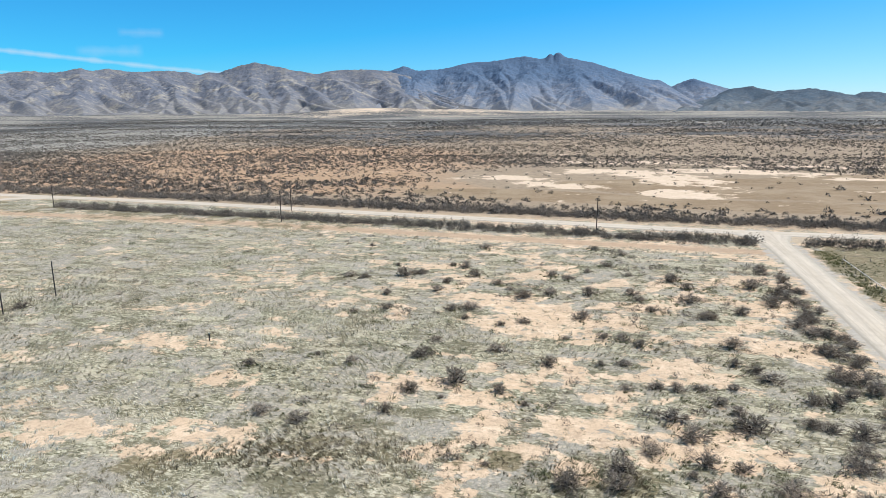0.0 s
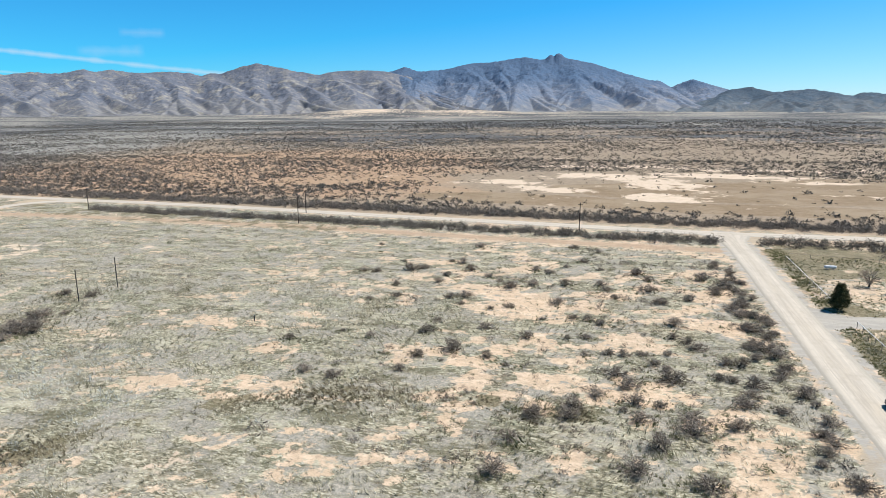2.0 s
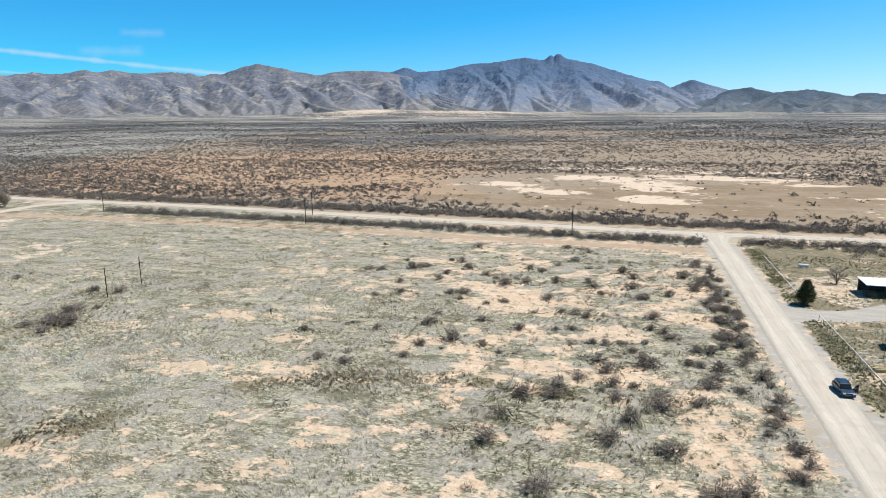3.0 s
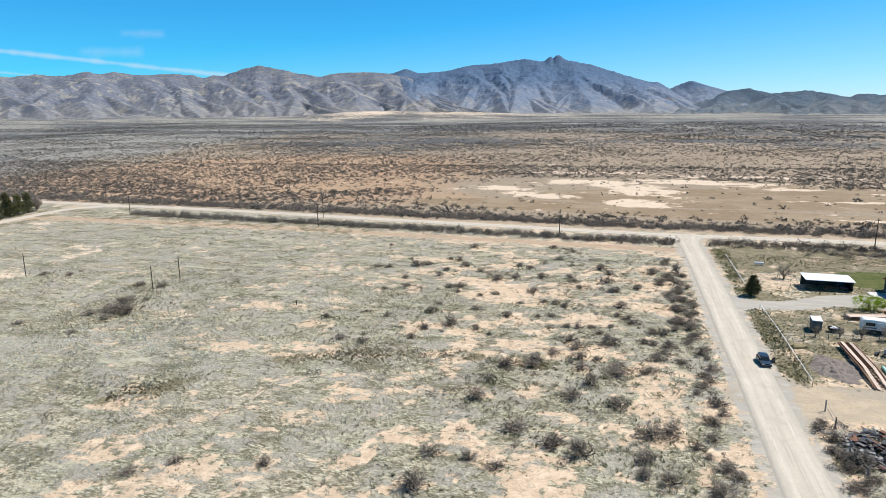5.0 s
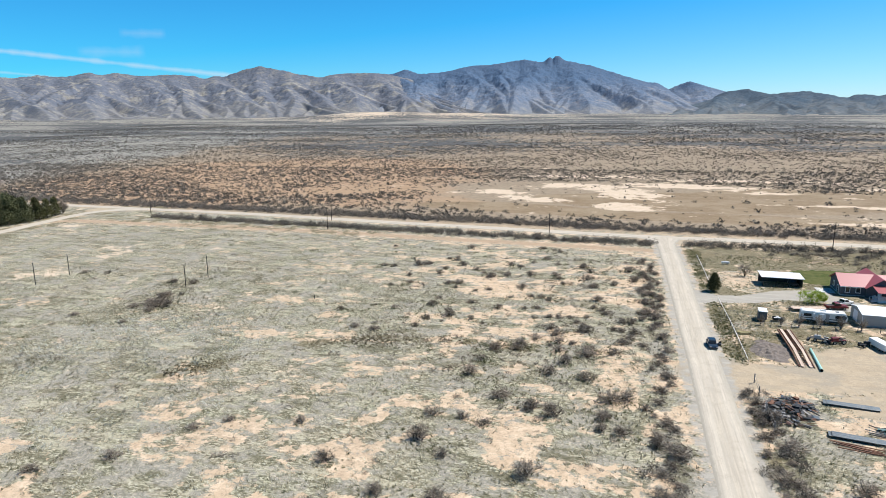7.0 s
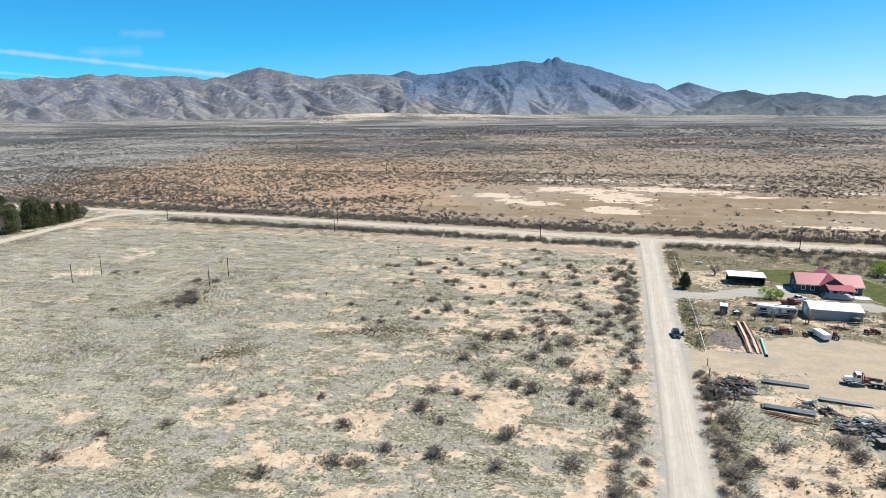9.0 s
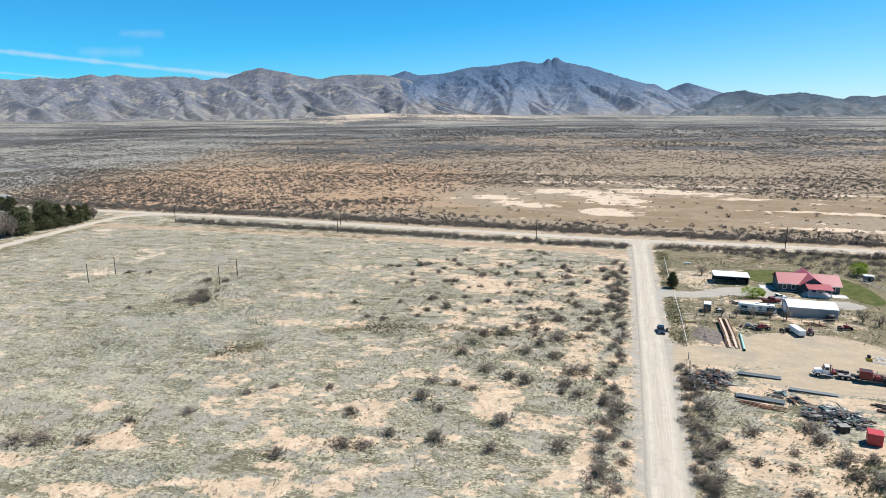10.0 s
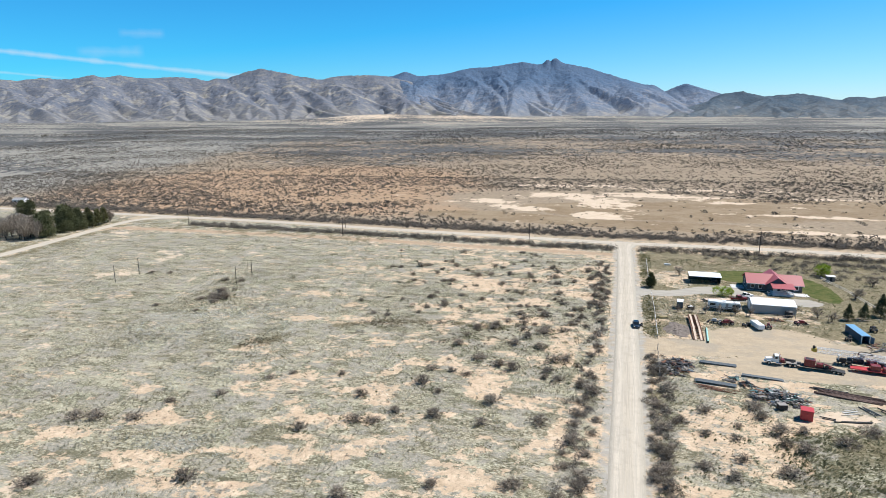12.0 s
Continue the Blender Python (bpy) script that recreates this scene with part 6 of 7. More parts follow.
def suv(x, y, turn, paint, label, category="car"):
    """A small five-door car, its nose to +y."""
    ob = thing("parked_car", x, y, turn, label, category)
    side = [(-2.15, 0.32), (2.1, 0.32), (2.2, 0.55), (2.12, 0.86), (1.0, 1.02), (-2.05, 1.05), (-2.2, 0.8)]
    part("body", prism(side, "x", -0.92, 0.92, 0.06), paint, ob)
    top = [(0.95, 1.0), (0.3, 1.6), (-0.2, 1.7), (-1.6, 1.66), (-2.05, 1.03)]
    part("cabin", prism(top, "x", -0.76, 0.76, 0.05), paint, ob)
    part("windscreen", prism([(0.93, 1.06), (0.36, 1.575), (0.39, 1.6), (0.97, 1.09)], "x", -0.68, 0.68), GLASS, ob)
    part("rear_window", prism([(-2.03, 1.1), (-1.66, 1.6), (-1.7, 1.63), (-2.08, 1.13)], "x", -0.66, 0.66), GLASS, ob)
    for s in (-1, 1):
        part("side_window", prism([(0.75, 1.08), (0.25, 1.53), (-0.5, 1.58), (-0.5, 1.08)], "x", s * 0.772 - 0.008, s * 0.772 + 0.008), GLASS, ob)
        part("side_window", prism([(-0.6, 1.08), (-0.6, 1.58), (-1.5, 1.55), (-1.8, 1.08)], "x", s * 0.772 - 0.008, s * 0.772 + 0.008), GLASS, ob)
        part("mirror", box(s * 0.98 - 0.09, 0.72, 1.02, s * 0.98 + 0.09, 0.86, 1.16, 0.02), paint, ob)
        part("headlight", box(s * 0.66 - 0.2, 2.1, 0.66, s * 0.66 + 0.2, 2.19, 0.82, 0.02), CHROME, ob)
        part("tail_light", box(s * 0.76 - 0.12, -2.2, 0.8, s * 0.76 + 0.12, -2.12, 1.0, 0.02), CHEST_RED, ob)
        part("roof_rail", tube((s * 0.62, -1.5, 1.76), (s * 0.62, 0.1, 1.77), 0.025, 0.025, 6), DARK, ob)
        for wy in (-1.36, 1.36):
            wheel(ob, s * 0.83, wy, 0.35, 0.24)
    part("bumper", box(-0.88, 2.1, 0.32, 0.88, 2.28, 0.56, 0.04), DARK, ob)
    part("bumper", box(-0.88, -2.3, 0.32, 0.88, -2.12, 0.6, 0.04), DARK, ob)
    part("number_plate", box(-0.26, -2.325, 0.62, 0.26, -2.3, 0.75), WHITE, ob)
    open_door = part("door", box(-0.04, -1.05, 0.36, 0.04, 0.0, 1.06, 0.03), paint, ob, "open front door")
    open_door.matrix_local = pose(-0.95, 0.78, 0, 0, 0, -62)
    part("door_window", prism([(-0.1, 1.08), (-0.45, 1.52), (-1.0, 1.56), (-1.03, 1.08)], "x", -0.012, 0.012), GLASS, open_door)
    part("door_trim", box(-0.07, -1.0, 0.42, -0.042, -0.05, 1.0), DARK, open_door)
    return ob


def pickup(x, y, turn, paint, label):
    """A pickup with an open bed, its nose to +x."""
    ob = thing("pickup_truck", x, y, turn, label, "pickup")
    part("body", prism([(-2.7, 0.5), (2.6, 0.5), (2.7, 0.75), (2.6, 1.08), (1.1, 1.16), (-0.7, 1.16), (-0.7, 1.12), (-2.7, 1.12)], "y", -0.95, 0.95, 0.05), paint, ob)
    part("cabin", prism([(1.15, 1.12), (0.55, 1.8), (-0.55, 1.82), (-0.75, 1.12)], "y", -0.82, 0.82, 0.06), paint, ob)
    part("windscreen", prism([(1.14, 1.18), (0.62, 1.75), (0.66, 1.77), (1.18, 1.2)], "y", -0.74, 0.74), GLASS, ob)
    part("rear_window", prism([(-0.77, 1.22), (-0.6, 1.74), (-0.63, 1.74), (-0.8, 1.22)], "y", -0.7, 0.7), GLASS, ob)
    part("bed", box(-2.58, -0.78, 1.125, -0.86, 0.78, 1.14), DARK, ob)
    part("tailgate", box(-2.76, -0.8, 0.62, -2.705, 0.8, 1.1, 0.01), paint, ob)
    for s in (-1, 1):
        part("side_window", prism([(0.95, 1.2), (0.5, 1.72), (-0.45, 1.74), (-0.6, 1.2)], "y", s * 0.835 - 0.008, s * 0.835 + 0.008), GLASS, ob)
        part("headlight", box(2.62, s * 0.7 - 0.18, 0.78, 2.71, s * 0.7 + 0.18, 0.96, 0.02), CHROME, ob)
        for wx in (-1.75, 1.7):
            wheel(ob, wx, s * 0.84, 0.4, 0.26, "y")
    part("bumper", box(2.62, -0.92, 0.45, 2.82, 0.92, 0.68, 0.04), CHROME, ob)
    return ob


suv(43.3, 68.5, 184, CAR_PAINT, "dark blue car with an open door parked at the road edge")
pickup(77.6, 104.6, 8, RED, "red pickup truck beside a flat trailer")
pickup(80.4, 108.4, 35, WHITE, "white pickup truck on the gravel apron")
pickup(72.2, 127.4, 90, DARK, "black pickup truck under the carport")


def travel_trailer(x, y, turn):
    ob = thing("travel_trailer", x, y, turn, "long white travel trailer with dark window bands", "caravan")
    part("body", prism([(-5.0, 0.6), (4.2, 0.6), (5.0, 1.3), (5.1, 1.9), (4.6, 3.05), (-4.7, 3.1), (-5.0, 2.8)], "y", -1.2, 1.2, 0.08), WHITE, ob)
    part("roof_unit", box(-0.6, -0.4, 3.08, 0.5, 0.4, 3.36, 0.05), WHITE, ob)
    part("roof_unit", box(2.6, -0.35, 3.06, 3.3, 0.35, 3.26, 0.04), GREY_METAL, ob)
    for a, b in ((-4.4, -2.7), (-1.7, -0.5), (2.4, 3.9)):
        part("window", box(a, -1.245, 1.75, b, -1.215, 2.45), GLASS, ob)
    part("door", box(0.4, -1.25, 0.75, 1.15, -1.215, 2.6), GREY_METAL, ob)
    part("awning", tube((-2.2, -1.32, 2.85), (2.4, -1.32, 2.85), 0.09, 0.09, 8), WHITE, ob)
    part("stripe", box(-4.9, -1.235, 1.25, 4.3, -1.215, 1.5), STEEL, ob, "dark blue-grey stripe")
    part("skirt", box(-4.95, -1.232, 0.62, 4.1, -1.21, 0.95), DARK, ob)
    part("decal", prism([(2.4, 1.55), (4.6, 1.55), (4.9, 2.3), (4.2, 2.7)], "y", -1.24, -1.216), STEEL, ob)
    part("slide_out", box(-2.4, -1.6, 0.95, 0.2, -1.25, 2.6, 0.03), WHITE, ob)
    part("hitch", prism([(4.4, -0.5), (6.2, 0), (4.4, 0.5)], "z", 0.5, 0.62), DARK, ob)
    for wx in (-1.2, -0.2):
        for s in (-1, 1):
            wheel(ob, wx, s * 1.0, 0.36, 0.24, "y")
    part("jack", tube((5.9, 0, 0), (5.9, 0, 0.6), 0.05), DARK, ob)
    return ob


travel_trailer(71.2, 91.8, -4)


def flat_trailer(x, y, turn, length, label):
    ob = thing("flat_trailer", x, y, turn, label, "trailer")
    n = 9
    for i in range(n):
        part("board", box(-length / 2, -1.15 + 2.3 / n * i + 0.01, 0.72, length / 2, -1.15 + 2.3 / n * (i + 1) - 0.01, 0.78), WOOD, ob)
    for s in (-1, 1):
        part("side_beam", box(-length / 2, s * 1.2 - 0.05, 0.5, length / 2, s * 1.2 + 0.05, 0.8), DARK, ob)
        for wx in (-1.4, -0.4):
            wheel(ob, wx, s * 1.02, 0.36, 0.22, "y")
    part("drawbar", prism([(-length / 2, -0.6), (-length / 2 - 1.6, 0), (-length / 2, 0.6)], "z", 0.52, 0.64), DARK, ob)
    part("jack", tube((-length / 2 - 1.4, 0, 0), (-length / 2 - 1.4, 0, 0.6), 0.05), DARK, ob)
    return ob


flat_trailer(70.4, 101.8, 14, 8.4, "flat wooden-decked trailer beside the gravel drive")

box_trailer = thing("enclosed_trailer", 57.5, 91.2, -6, "small dark box trailer with a white roof", "trailer")
part("body", box(-0.95, -1.7, 0.45, 0.95, 1.7, 2.5, 0.04), SLATE_WALL, box_trailer)
part("roof", box(-1.02, -1.78, 2.5, 1.02, 1.78, 2.62, 0.03), WHITE_METAL, box_trailer)
part("door", box(-0.85, -1.735, 0.55, 0.85, -1.702, 2.4), STEEL, box_trailer)
for s in (-1, 1):
    wheel(box_trailer, s * 0.98, -0.1, 0.34, 0.2)
part("hitch", prism([(-0.5, 1.7), (0, 3.0), (0.5, 1.7)], "z", 0.42, 0.52), DARK, box_trailer)
part("jack", tube((0, 2.8, 0), (0, 2.8, 0.5), 0.05), DARK, box_trailer)
cart = thing("utility_cart", 60.9, 90.6, -5, "small black utility trailer with a white load", "trailer")
part("bed", box(-1.1, -0.8, 0.5, 1.1, 0.8, 0.6), DARK, cart)
for s in (-1, 1):
    part("side_panel", box(-1.1, s * 0.8 - 0.03, 0.6, 1.1, s * 0.8 + 0.03, 1.0), DARK, cart)
    part("end_panel", box(s * 1.1 - 0.03, -0.77, 0.6, s * 1.1 + 0.03, 0.77, 1.0), DARK, cart)
    wheel(cart, 0, s * 0.95, 0.3, 0.18, "y")
load = thing("white_bags", 60.9, 90.6, -5, "white sacks heaped in a small trailer", "sacks", z=gz(60.9, 90.6) + 0.6)
for k, (sx, sy) in enumerate(((-0.5, -0.3), (0.4, -0.2), (0.0, 0.35))):
    part("sack", box(sx - 0.38, sy - 0.28, 0, sx + 0.38, sy + 0.28, 0.42 + 0.08 * k, 0.12), WHITE, load)

gas = thing("gas_tank", 56.6, 150.3, -4, "white horizontal gas tank on short legs", "tank")
gas.scale = (0.85, 0.8, 0.8)
bm = tube((-1.35, 0, 0.85), (1.35, 0, 0.85), 0.5, 0.5, 18)
part("shell", bm, WHITE, gas)
for s in (-1, 1):
    part("end_cap", tube((s * 1.35, 0, 0.85), (s * 1.62, 0, 0.85), 0.49, 0.22, 18), WHITE, gas)
    part("leg", box(s * 0.85 - 0.1, -0.4, 0, s * 0.85 + 0.1, 0.4, 0.5), GREY_METAL, gas)
part("valve_dome", tube((0, 0, 1.33), (0, 0, 1.52), 0.16, 0.14, 12), GREY_METAL, gas)

hut = thing("garden_hut", 114.6, 138.6, 0, "tiny dark hut with a white roof", "hut")
part("body", box(-1.3, -1.0, 0, 1.3, 1.0, 1.9, 0.03), OLD_WOOD, hut)
part("roof", prism([(-1.5, -1.3), (1.5, -1.3), (1.5, 1.3), (-1.5, 1.3)], "z", 1.9, 2.05), WHITE_METAL, hut)
part("door", box(-0.4, -1.04, 0.1, 0.4, -1.002, 1.75), DARK, hut)

# far buildings beyond the west road
for hx, hy, w in ((-414, 254, 9), (-300, 172, 8)):
    ob = thing("small_house", hx, hy, 12, "small pale house among trees", "house")
    walls(-w / 2, -3, w / 2, 3, 2.6, 4.0, True, WHITE, ob)
    gable_roof("roof", -w / 2, -3, w / 2, 3, 2.6, 4.0, True, 0.4, 0.12, GREY_METAL, ob)
    window(ob, "s", -w / 4, -3.035, 1.5, 1.1, 1.1)
    part("door", box(0.4, -3.06, 0.05, 1.3, -3.004, 2.1), DARK, ob)


# ---- yard: mound of grey gravel ----
def mound(x, y, rx, ry, high, stuff, label):
    """A low heap of tipped loads, lumpy on top and ragged at its edge."""
    n = 64
    u = np.linspace(-1.1, 1.1, n)
    gx, gy = np.meshgrid(u, u, indexing="ij")
    px, py = x + gx * rx, y + gy * ry
    d = np.clip(1 - np.hypot(gx, gy) * (0.8 + 0.5 * fbm(px, py, 2.6, 19, 3)), 0, 1)
    lumps = 0.2 + 1.3 * np.abs(2 * fbm(px, py, 1.7, 17, 4, 0.6) - 1) + 0.5 * fbm(px, py, 0.8, 18, 2)
    z = land(px, py) - 0.12 + high * np.minimum(1, d * 2.2) * lumps
    me = from_arrays("gravel_mound", np.stack([px, py, z], -1).reshape(-1, 3), grid_faces(n, n), stuff, False)
    return tagged(new("gravel_mound", me), label, "mound")


GREY_GRIT = surface("grey_grit", (0.20, 0.165, 0.14), (0.12, 0.10, 0.088), 0.95, 0.0, 1.5, 0.5, 0.05, 8.0)
mound(55.6, 69.0, 5.0, 6.6, 0.8, GREY_GRIT, "low mound of dark grey gravel in the yard")

# ---- yard: containers, steel and scrap ----
blue = thing("blue_container", 104.4, 73.6, 7, "long blue-roofed container shed open at one end", "container")
blue.scale = (0.85, 0.74, 0.82)
part("wall", box(-1.3, -6.8, 0.1, -1.2, 6.8, 2.6), SLATE_BLUE, blue)
part("wall", box(1.2, -6.8, 0.1, 1.3, 6.8, 2.6), SLATE_BLUE, blue)
part("back_wall", box(-1.197, 6.7, 0.1, 1.197, 6.8, 2.6), SLATE_BLUE, blue)
part("floor", box(-1.197, -6.8, 0.1, 1.197, 6.697, 0.22), DARK, blue)
part("roof", box(-1.42, -6.95, 2.6, 1.42, 6.95, 2.74, 0.03), BLUE, blue, "bright blue sheet roof")
for k in range(22):
    part("rib", box(-1.35, -6.6 + 0.6 * k, 0.12, -1.35, -6.4 + 0.6 * k, 2.58), SLATE_BLUE, blue)
for s in (-1, 1):
    part("door_post", box(s * 1.23 - 0.1, -6.9, 0, s * 1.23 + 0.1, -6.8, 2.6), WHITE, blue)
open_door = part("door", box(-0.03, -1.5, 0.15, 0.03, 0, 2.5), SLATE_BLUE, blue)
open_door.matrix_local = pose(1.4, -6.85, 0, 0, 0, 25)
open_door = part("door", box(-0.03, -1.5, 0.15, 0.03, 0, 2.5), WHITE, blue)
open_door.matrix_local = pose(-1.4, -6.85, 0, 0, 0, -20)

van = thing("white_box_trailer", 78.4, 75.4, 16, "short white box trailer parked in the yard", "trailer")
van.scale = (0.88, 0.86, 0.9)
part("body", box(-1.1, -3.1, 0.55, 1.1, 3.1, 2.05, 0.08), WHITE, van)
part("door", box(-0.95, -3.14, 0.65, 0.95, -3.102, 1.95), WHITE_METAL, van)
for s in (-1, 1):
    part("skid", box(s * 0.6 - 0.08, -3.0, 0.4, s * 0.6 + 0.08, 3.0, 0.55), DARK, van)
    for wy in (-2.0, -1.1):
        wheel(van, s * 0.95, wy, 0.36, 0.22)
part("landing_leg", box(-0.1, 2.4, 0, 0.1, 2.6, 0.45), DARK, van)


def machine(name, x, y, turn, paint, label, size=1.0, mast=True):
    """A small old tractor or hoist: frame, engine, seat, wheels and a lifting arm."""
    ob = thing(name, x, y, turn, label, "machine")
    ob.scale = (size, size, size)
    part("frame", box(-1.5, -0.35, 0.5, 1.5, 0.35, 0.8, 0.04), DARK, ob)
    part("engine_cover", prism([(0.1, 0.8), (1.5, 0.8), (1.45, 1.4), (0.2, 1.5)], "y", -0.4, 0.4, 0.05), paint, ob)
    part("fender", box(-1.3, -0.95, 1.0, -0.3, -0.55, 1.1, 0.03), paint, ob)
    part("fender", box(-1.3, 0.55, 1.0, -0.3, 0.95, 1.1, 0.03), paint, ob)
    part("seat", box(-1.0, -0.25, 1.0, -0.55, 0.25, 1.15, 0.04), DARK, ob)
    part("steering_wheel", tube((-0.25, 0, 1.5), (-0.28, 0, 1.54), 0.2, 0.2, 12), DARK, ob)
    part("exhaust", tube((0.9, 0.2, 1.45), (0.9, 0.2, 2.1), 0.04), RUST, ob)
    for s in (-1, 1):
        wheel(ob, -0.8, s * 0.75, 0.55, 0.32, "y")
        wheel(ob, 1.15, s * 0.62, 0.36, 0.22, "y")
        if mast:
            part("lift_arm", box(-0.2, s * 0.5 - 0.05, 0.7, 2.3, s * 0.5 + 0.05, 0.85), paint, ob)
    if mast:
        part("bucket", prism([(2.2, 0.25), (2.9, 0.2), (2.85, 0.3), (2.3, 0.35), (2.25, 0.9), (2.15, 0.9)], "y", -0.8, 0.8), DARK, ob)
    return ob


machine("tractor", 67.4, 77.4, 160, GREY_METAL, "grey and black old tractor in the yard")
machine("tractor", 70.6, 77.0, 200, RED, "small red tractor in the yard", 1.05)
machine("loader", 81.6, 76.0, 80, RED, "dark red yard loader beside a white trailer", 1.0, False)
machine("loader", 75.6, 76.2, 30, DARK, "black machine beside a white trailer", 0.85, False)
machine("tractor", 91.2, 81.6, 20, RED, "dark red tractor on weedy ground", 0.95)
machine("loader", 101.4, 70.2, 60, DARK, "black machine beside the blue container", 0.9, False)
machine("loader", 110.6, 80.0, 75, DARK, "black loader beyond the blue container", 1.0)

lowboy = thing("lowboy_trailer", 60.6, 71.0, 0, "long trailer frame with pale plank decks and rusty beams", "trailer")
for s in (-1, 1):
    for k in range(3):
        a = s * 0.75 - 0.3 + 0.2 * k
        part("plank", box(a + 0.01, -2.6, 1.02, a + 0.19, 10.6, 1.1), WOOD, lowboy)
        part("ramp_plank", prism([(-10.6, 0.12), (-2.62, 1.02), (-2.62, 1.1), (-10.6, 0.2)], "x", a + 0.01, a + 0.19), WOOD, lowboy)
    part("side_beam", box(s * 1.4 - 0.09, -2.4, 0.6, s * 1.4 + 0.09, 10.6, 0.98), RUST, lowboy)
    part("side_beam", prism([(-10.6, 0.0), (-2.4, 0.6), (-2.4, 0.98), (-10.6, 0.22)], "x", s * 1.4 - 0.09, s * 1.4 + 0.09), RUST, lowboy)
for k in range(15):
    y0 = -2.4 + 0.92 * k
    part("crossbeam", box(-1.3, y0 - 0.08, 0.7, 1.3, y0 + 0.08, 0.98), RUST, lowboy)
for k in range(7):
    y0 = -9.6 + 1.05 * k
    z0 = 0.06 + (y0 + 10.6) * 0.1
    part("crossbeam", box(-1.3, y0 - 0.08, z0, 1.3, y0 + 0.08, z0 + 0.1), RUST, lowboy)
for wy in (5.5, 6.6, 7.7):
    for s in (-1, 1):
        wheel(lowboy, s * 1.18, wy, 0.42, 0.3)

pipe = thing("green_pipe", 63.3, 65.0, -4, "long mint green pipe lying on the ground", "pipe")
bm = bmesh.new()
add_tube(bm, (0, -6.1, 0.28), (0, 6.1, 0.28), 0.28, 0.28, 24, False)
part("pipe_wall", bm, MINT, pipe)
bm = bmesh.new()
add_tube(bm, (0, -6.1, 0.28), (0, 6.1, 0.28), 0.26, 0.26, 24, False)
part("pipe_lining", bm, DARK, pipe)
for s in (-1, 1):
    bm = bmesh.new()
    add_tube(bm, (0, s * 6.0, 0.28), (0, s * 6.15, 0.28), 0.30, 0.30, 24, False)
    part("pipe_collar", bm, DARK if s < 0 else MINT, pipe)


def steel_stack(x, y, turn, length, width, layers, label):
    """Ribbed steel sheets stacked flat, slightly askew, on two bearers."""
    ob = thing("steel_stack", x, y, turn, label, "steel", "steel stacks")
    r = random.Random(int(x * 10))
    for k in range(layers):
        dx, dy = r.uniform(-0.5, 0.5), r.uniform(-0.14, 0.14)
        z = 0.12 + k * 0.09
        waves = max(6, round(width / 0.28))
        top = [(-width / 2 + width * i / waves + dy, z + (0.08 if i % 2 else 0.0)) for i in range(waves + 1)]
        part("sheet", prism(top + [(q, w + 0.035) for q, w in top[::-1]], "x", -length / 2 + dx, length / 2 + dx), STEEL, ob)
    for s in (-1, 1):
        part("bearer", box(s * length * 0.32 - 0.08, -width / 2, 0, s * length * 0.32 + 0.08, width / 2, 0.12), OLD_WOOD, ob)
    return ob


steel_stack(63.7, 43.3, -6, 8.3, 1.7, 3, "blue-grey ribbed steel sheets stacked on the ground")
steel_stack(61.6, 30.6, -9, 8.6, 1.8, 3, "blue-grey ribbed steel sheets stacked on the ground")
steel_stack(72.8, 36.5, -7, 9.0, 1.3, 3, "blue-grey ribbed steel sheets stacked on the ground")


def beams(x, y, turn, n, length, stuff, label, spread=0.35, height=0.25, fan=3.0, seed=1):
    """Loose long beams lying side by side."""
    ob = thing("beam_pile", x, y, turn, label, "beams")
    r = random.Random(seed)
    for k in range(n):
        l = length * r.uniform(0.6, 1.0)
        w = r.uniform(0.1, 0.22)
        piece = part("beam", box(-l / 2, -w / 2, 0, l / 2, w / 2, r.uniform(0.5, 1.0) * height, 0.01), stuff, ob)
        piece.matrix_local = pose(r.uniform(-0.12, 0.12) * length, (k - n / 2) * spread, 0.02 + (k % 2) * 0.06, 0, r.uniform(-0.6, 0.6), r.uniform(-fan, fan))
    return ob


beams(90.8, 29.6, -12, 20, 14.5, BROWN_STEEL, "long brown steel beams lying side by side", 0.16, 0.4, 0.9, 3)
beams(86.6, 32.4, -10, 5, 7.5, DARK, "long black steel beams on the ground", 0.3, 0.35, 2.5, 4)
beams(60.6, 27.6, -14, 6, 10.0, RUST, "thin rusty bars scattered on the ground", 0.35, 0.15, 6, 5)
beams(87.2, 16.6, 8, 2, 8.0, DARK, "black steel beam lying on bare ground", 0.3, 0.3, 3, 6)
beams(92.4, 22.6, -62, 3, 6.0, STEEL, "grey steel beams lying on bare ground", 0.6, 0.3, 5, 7)
beams(95.8, 22.5, -55, 2, 6.0, DARK, "black steel beams lying on bare ground", 0.6, 0.3, 5, 8)
beams(82.2, 17.2, -14, 2, 3.2, DARK, "short black beams beside the red chest", 0.5, 0.25, 5, 9)
LOGS = surface("split_logs", (0.40, 0.33, 0.17), (0.22, 0.17, 0.09), 0.9, 0.0, 3.0, 0.6, per_piece=0.5)
beams(51.6, 79.0, 4, 9, 2.6, LOGS, "low stack of yellowish split logs", 0.15, 0.62, 10, 10)
beams(65.0, 33.2, -14, 4, 4.0, OLD_WOOD, "grey timbers lying among weeds", 0.4, 0.2, 14, 11)
beams(87.5, 21.8, 24, 3, 5.5, CONCRETE, "pale boards lying on bare ground", 0.9, 0.12, 9, 12)


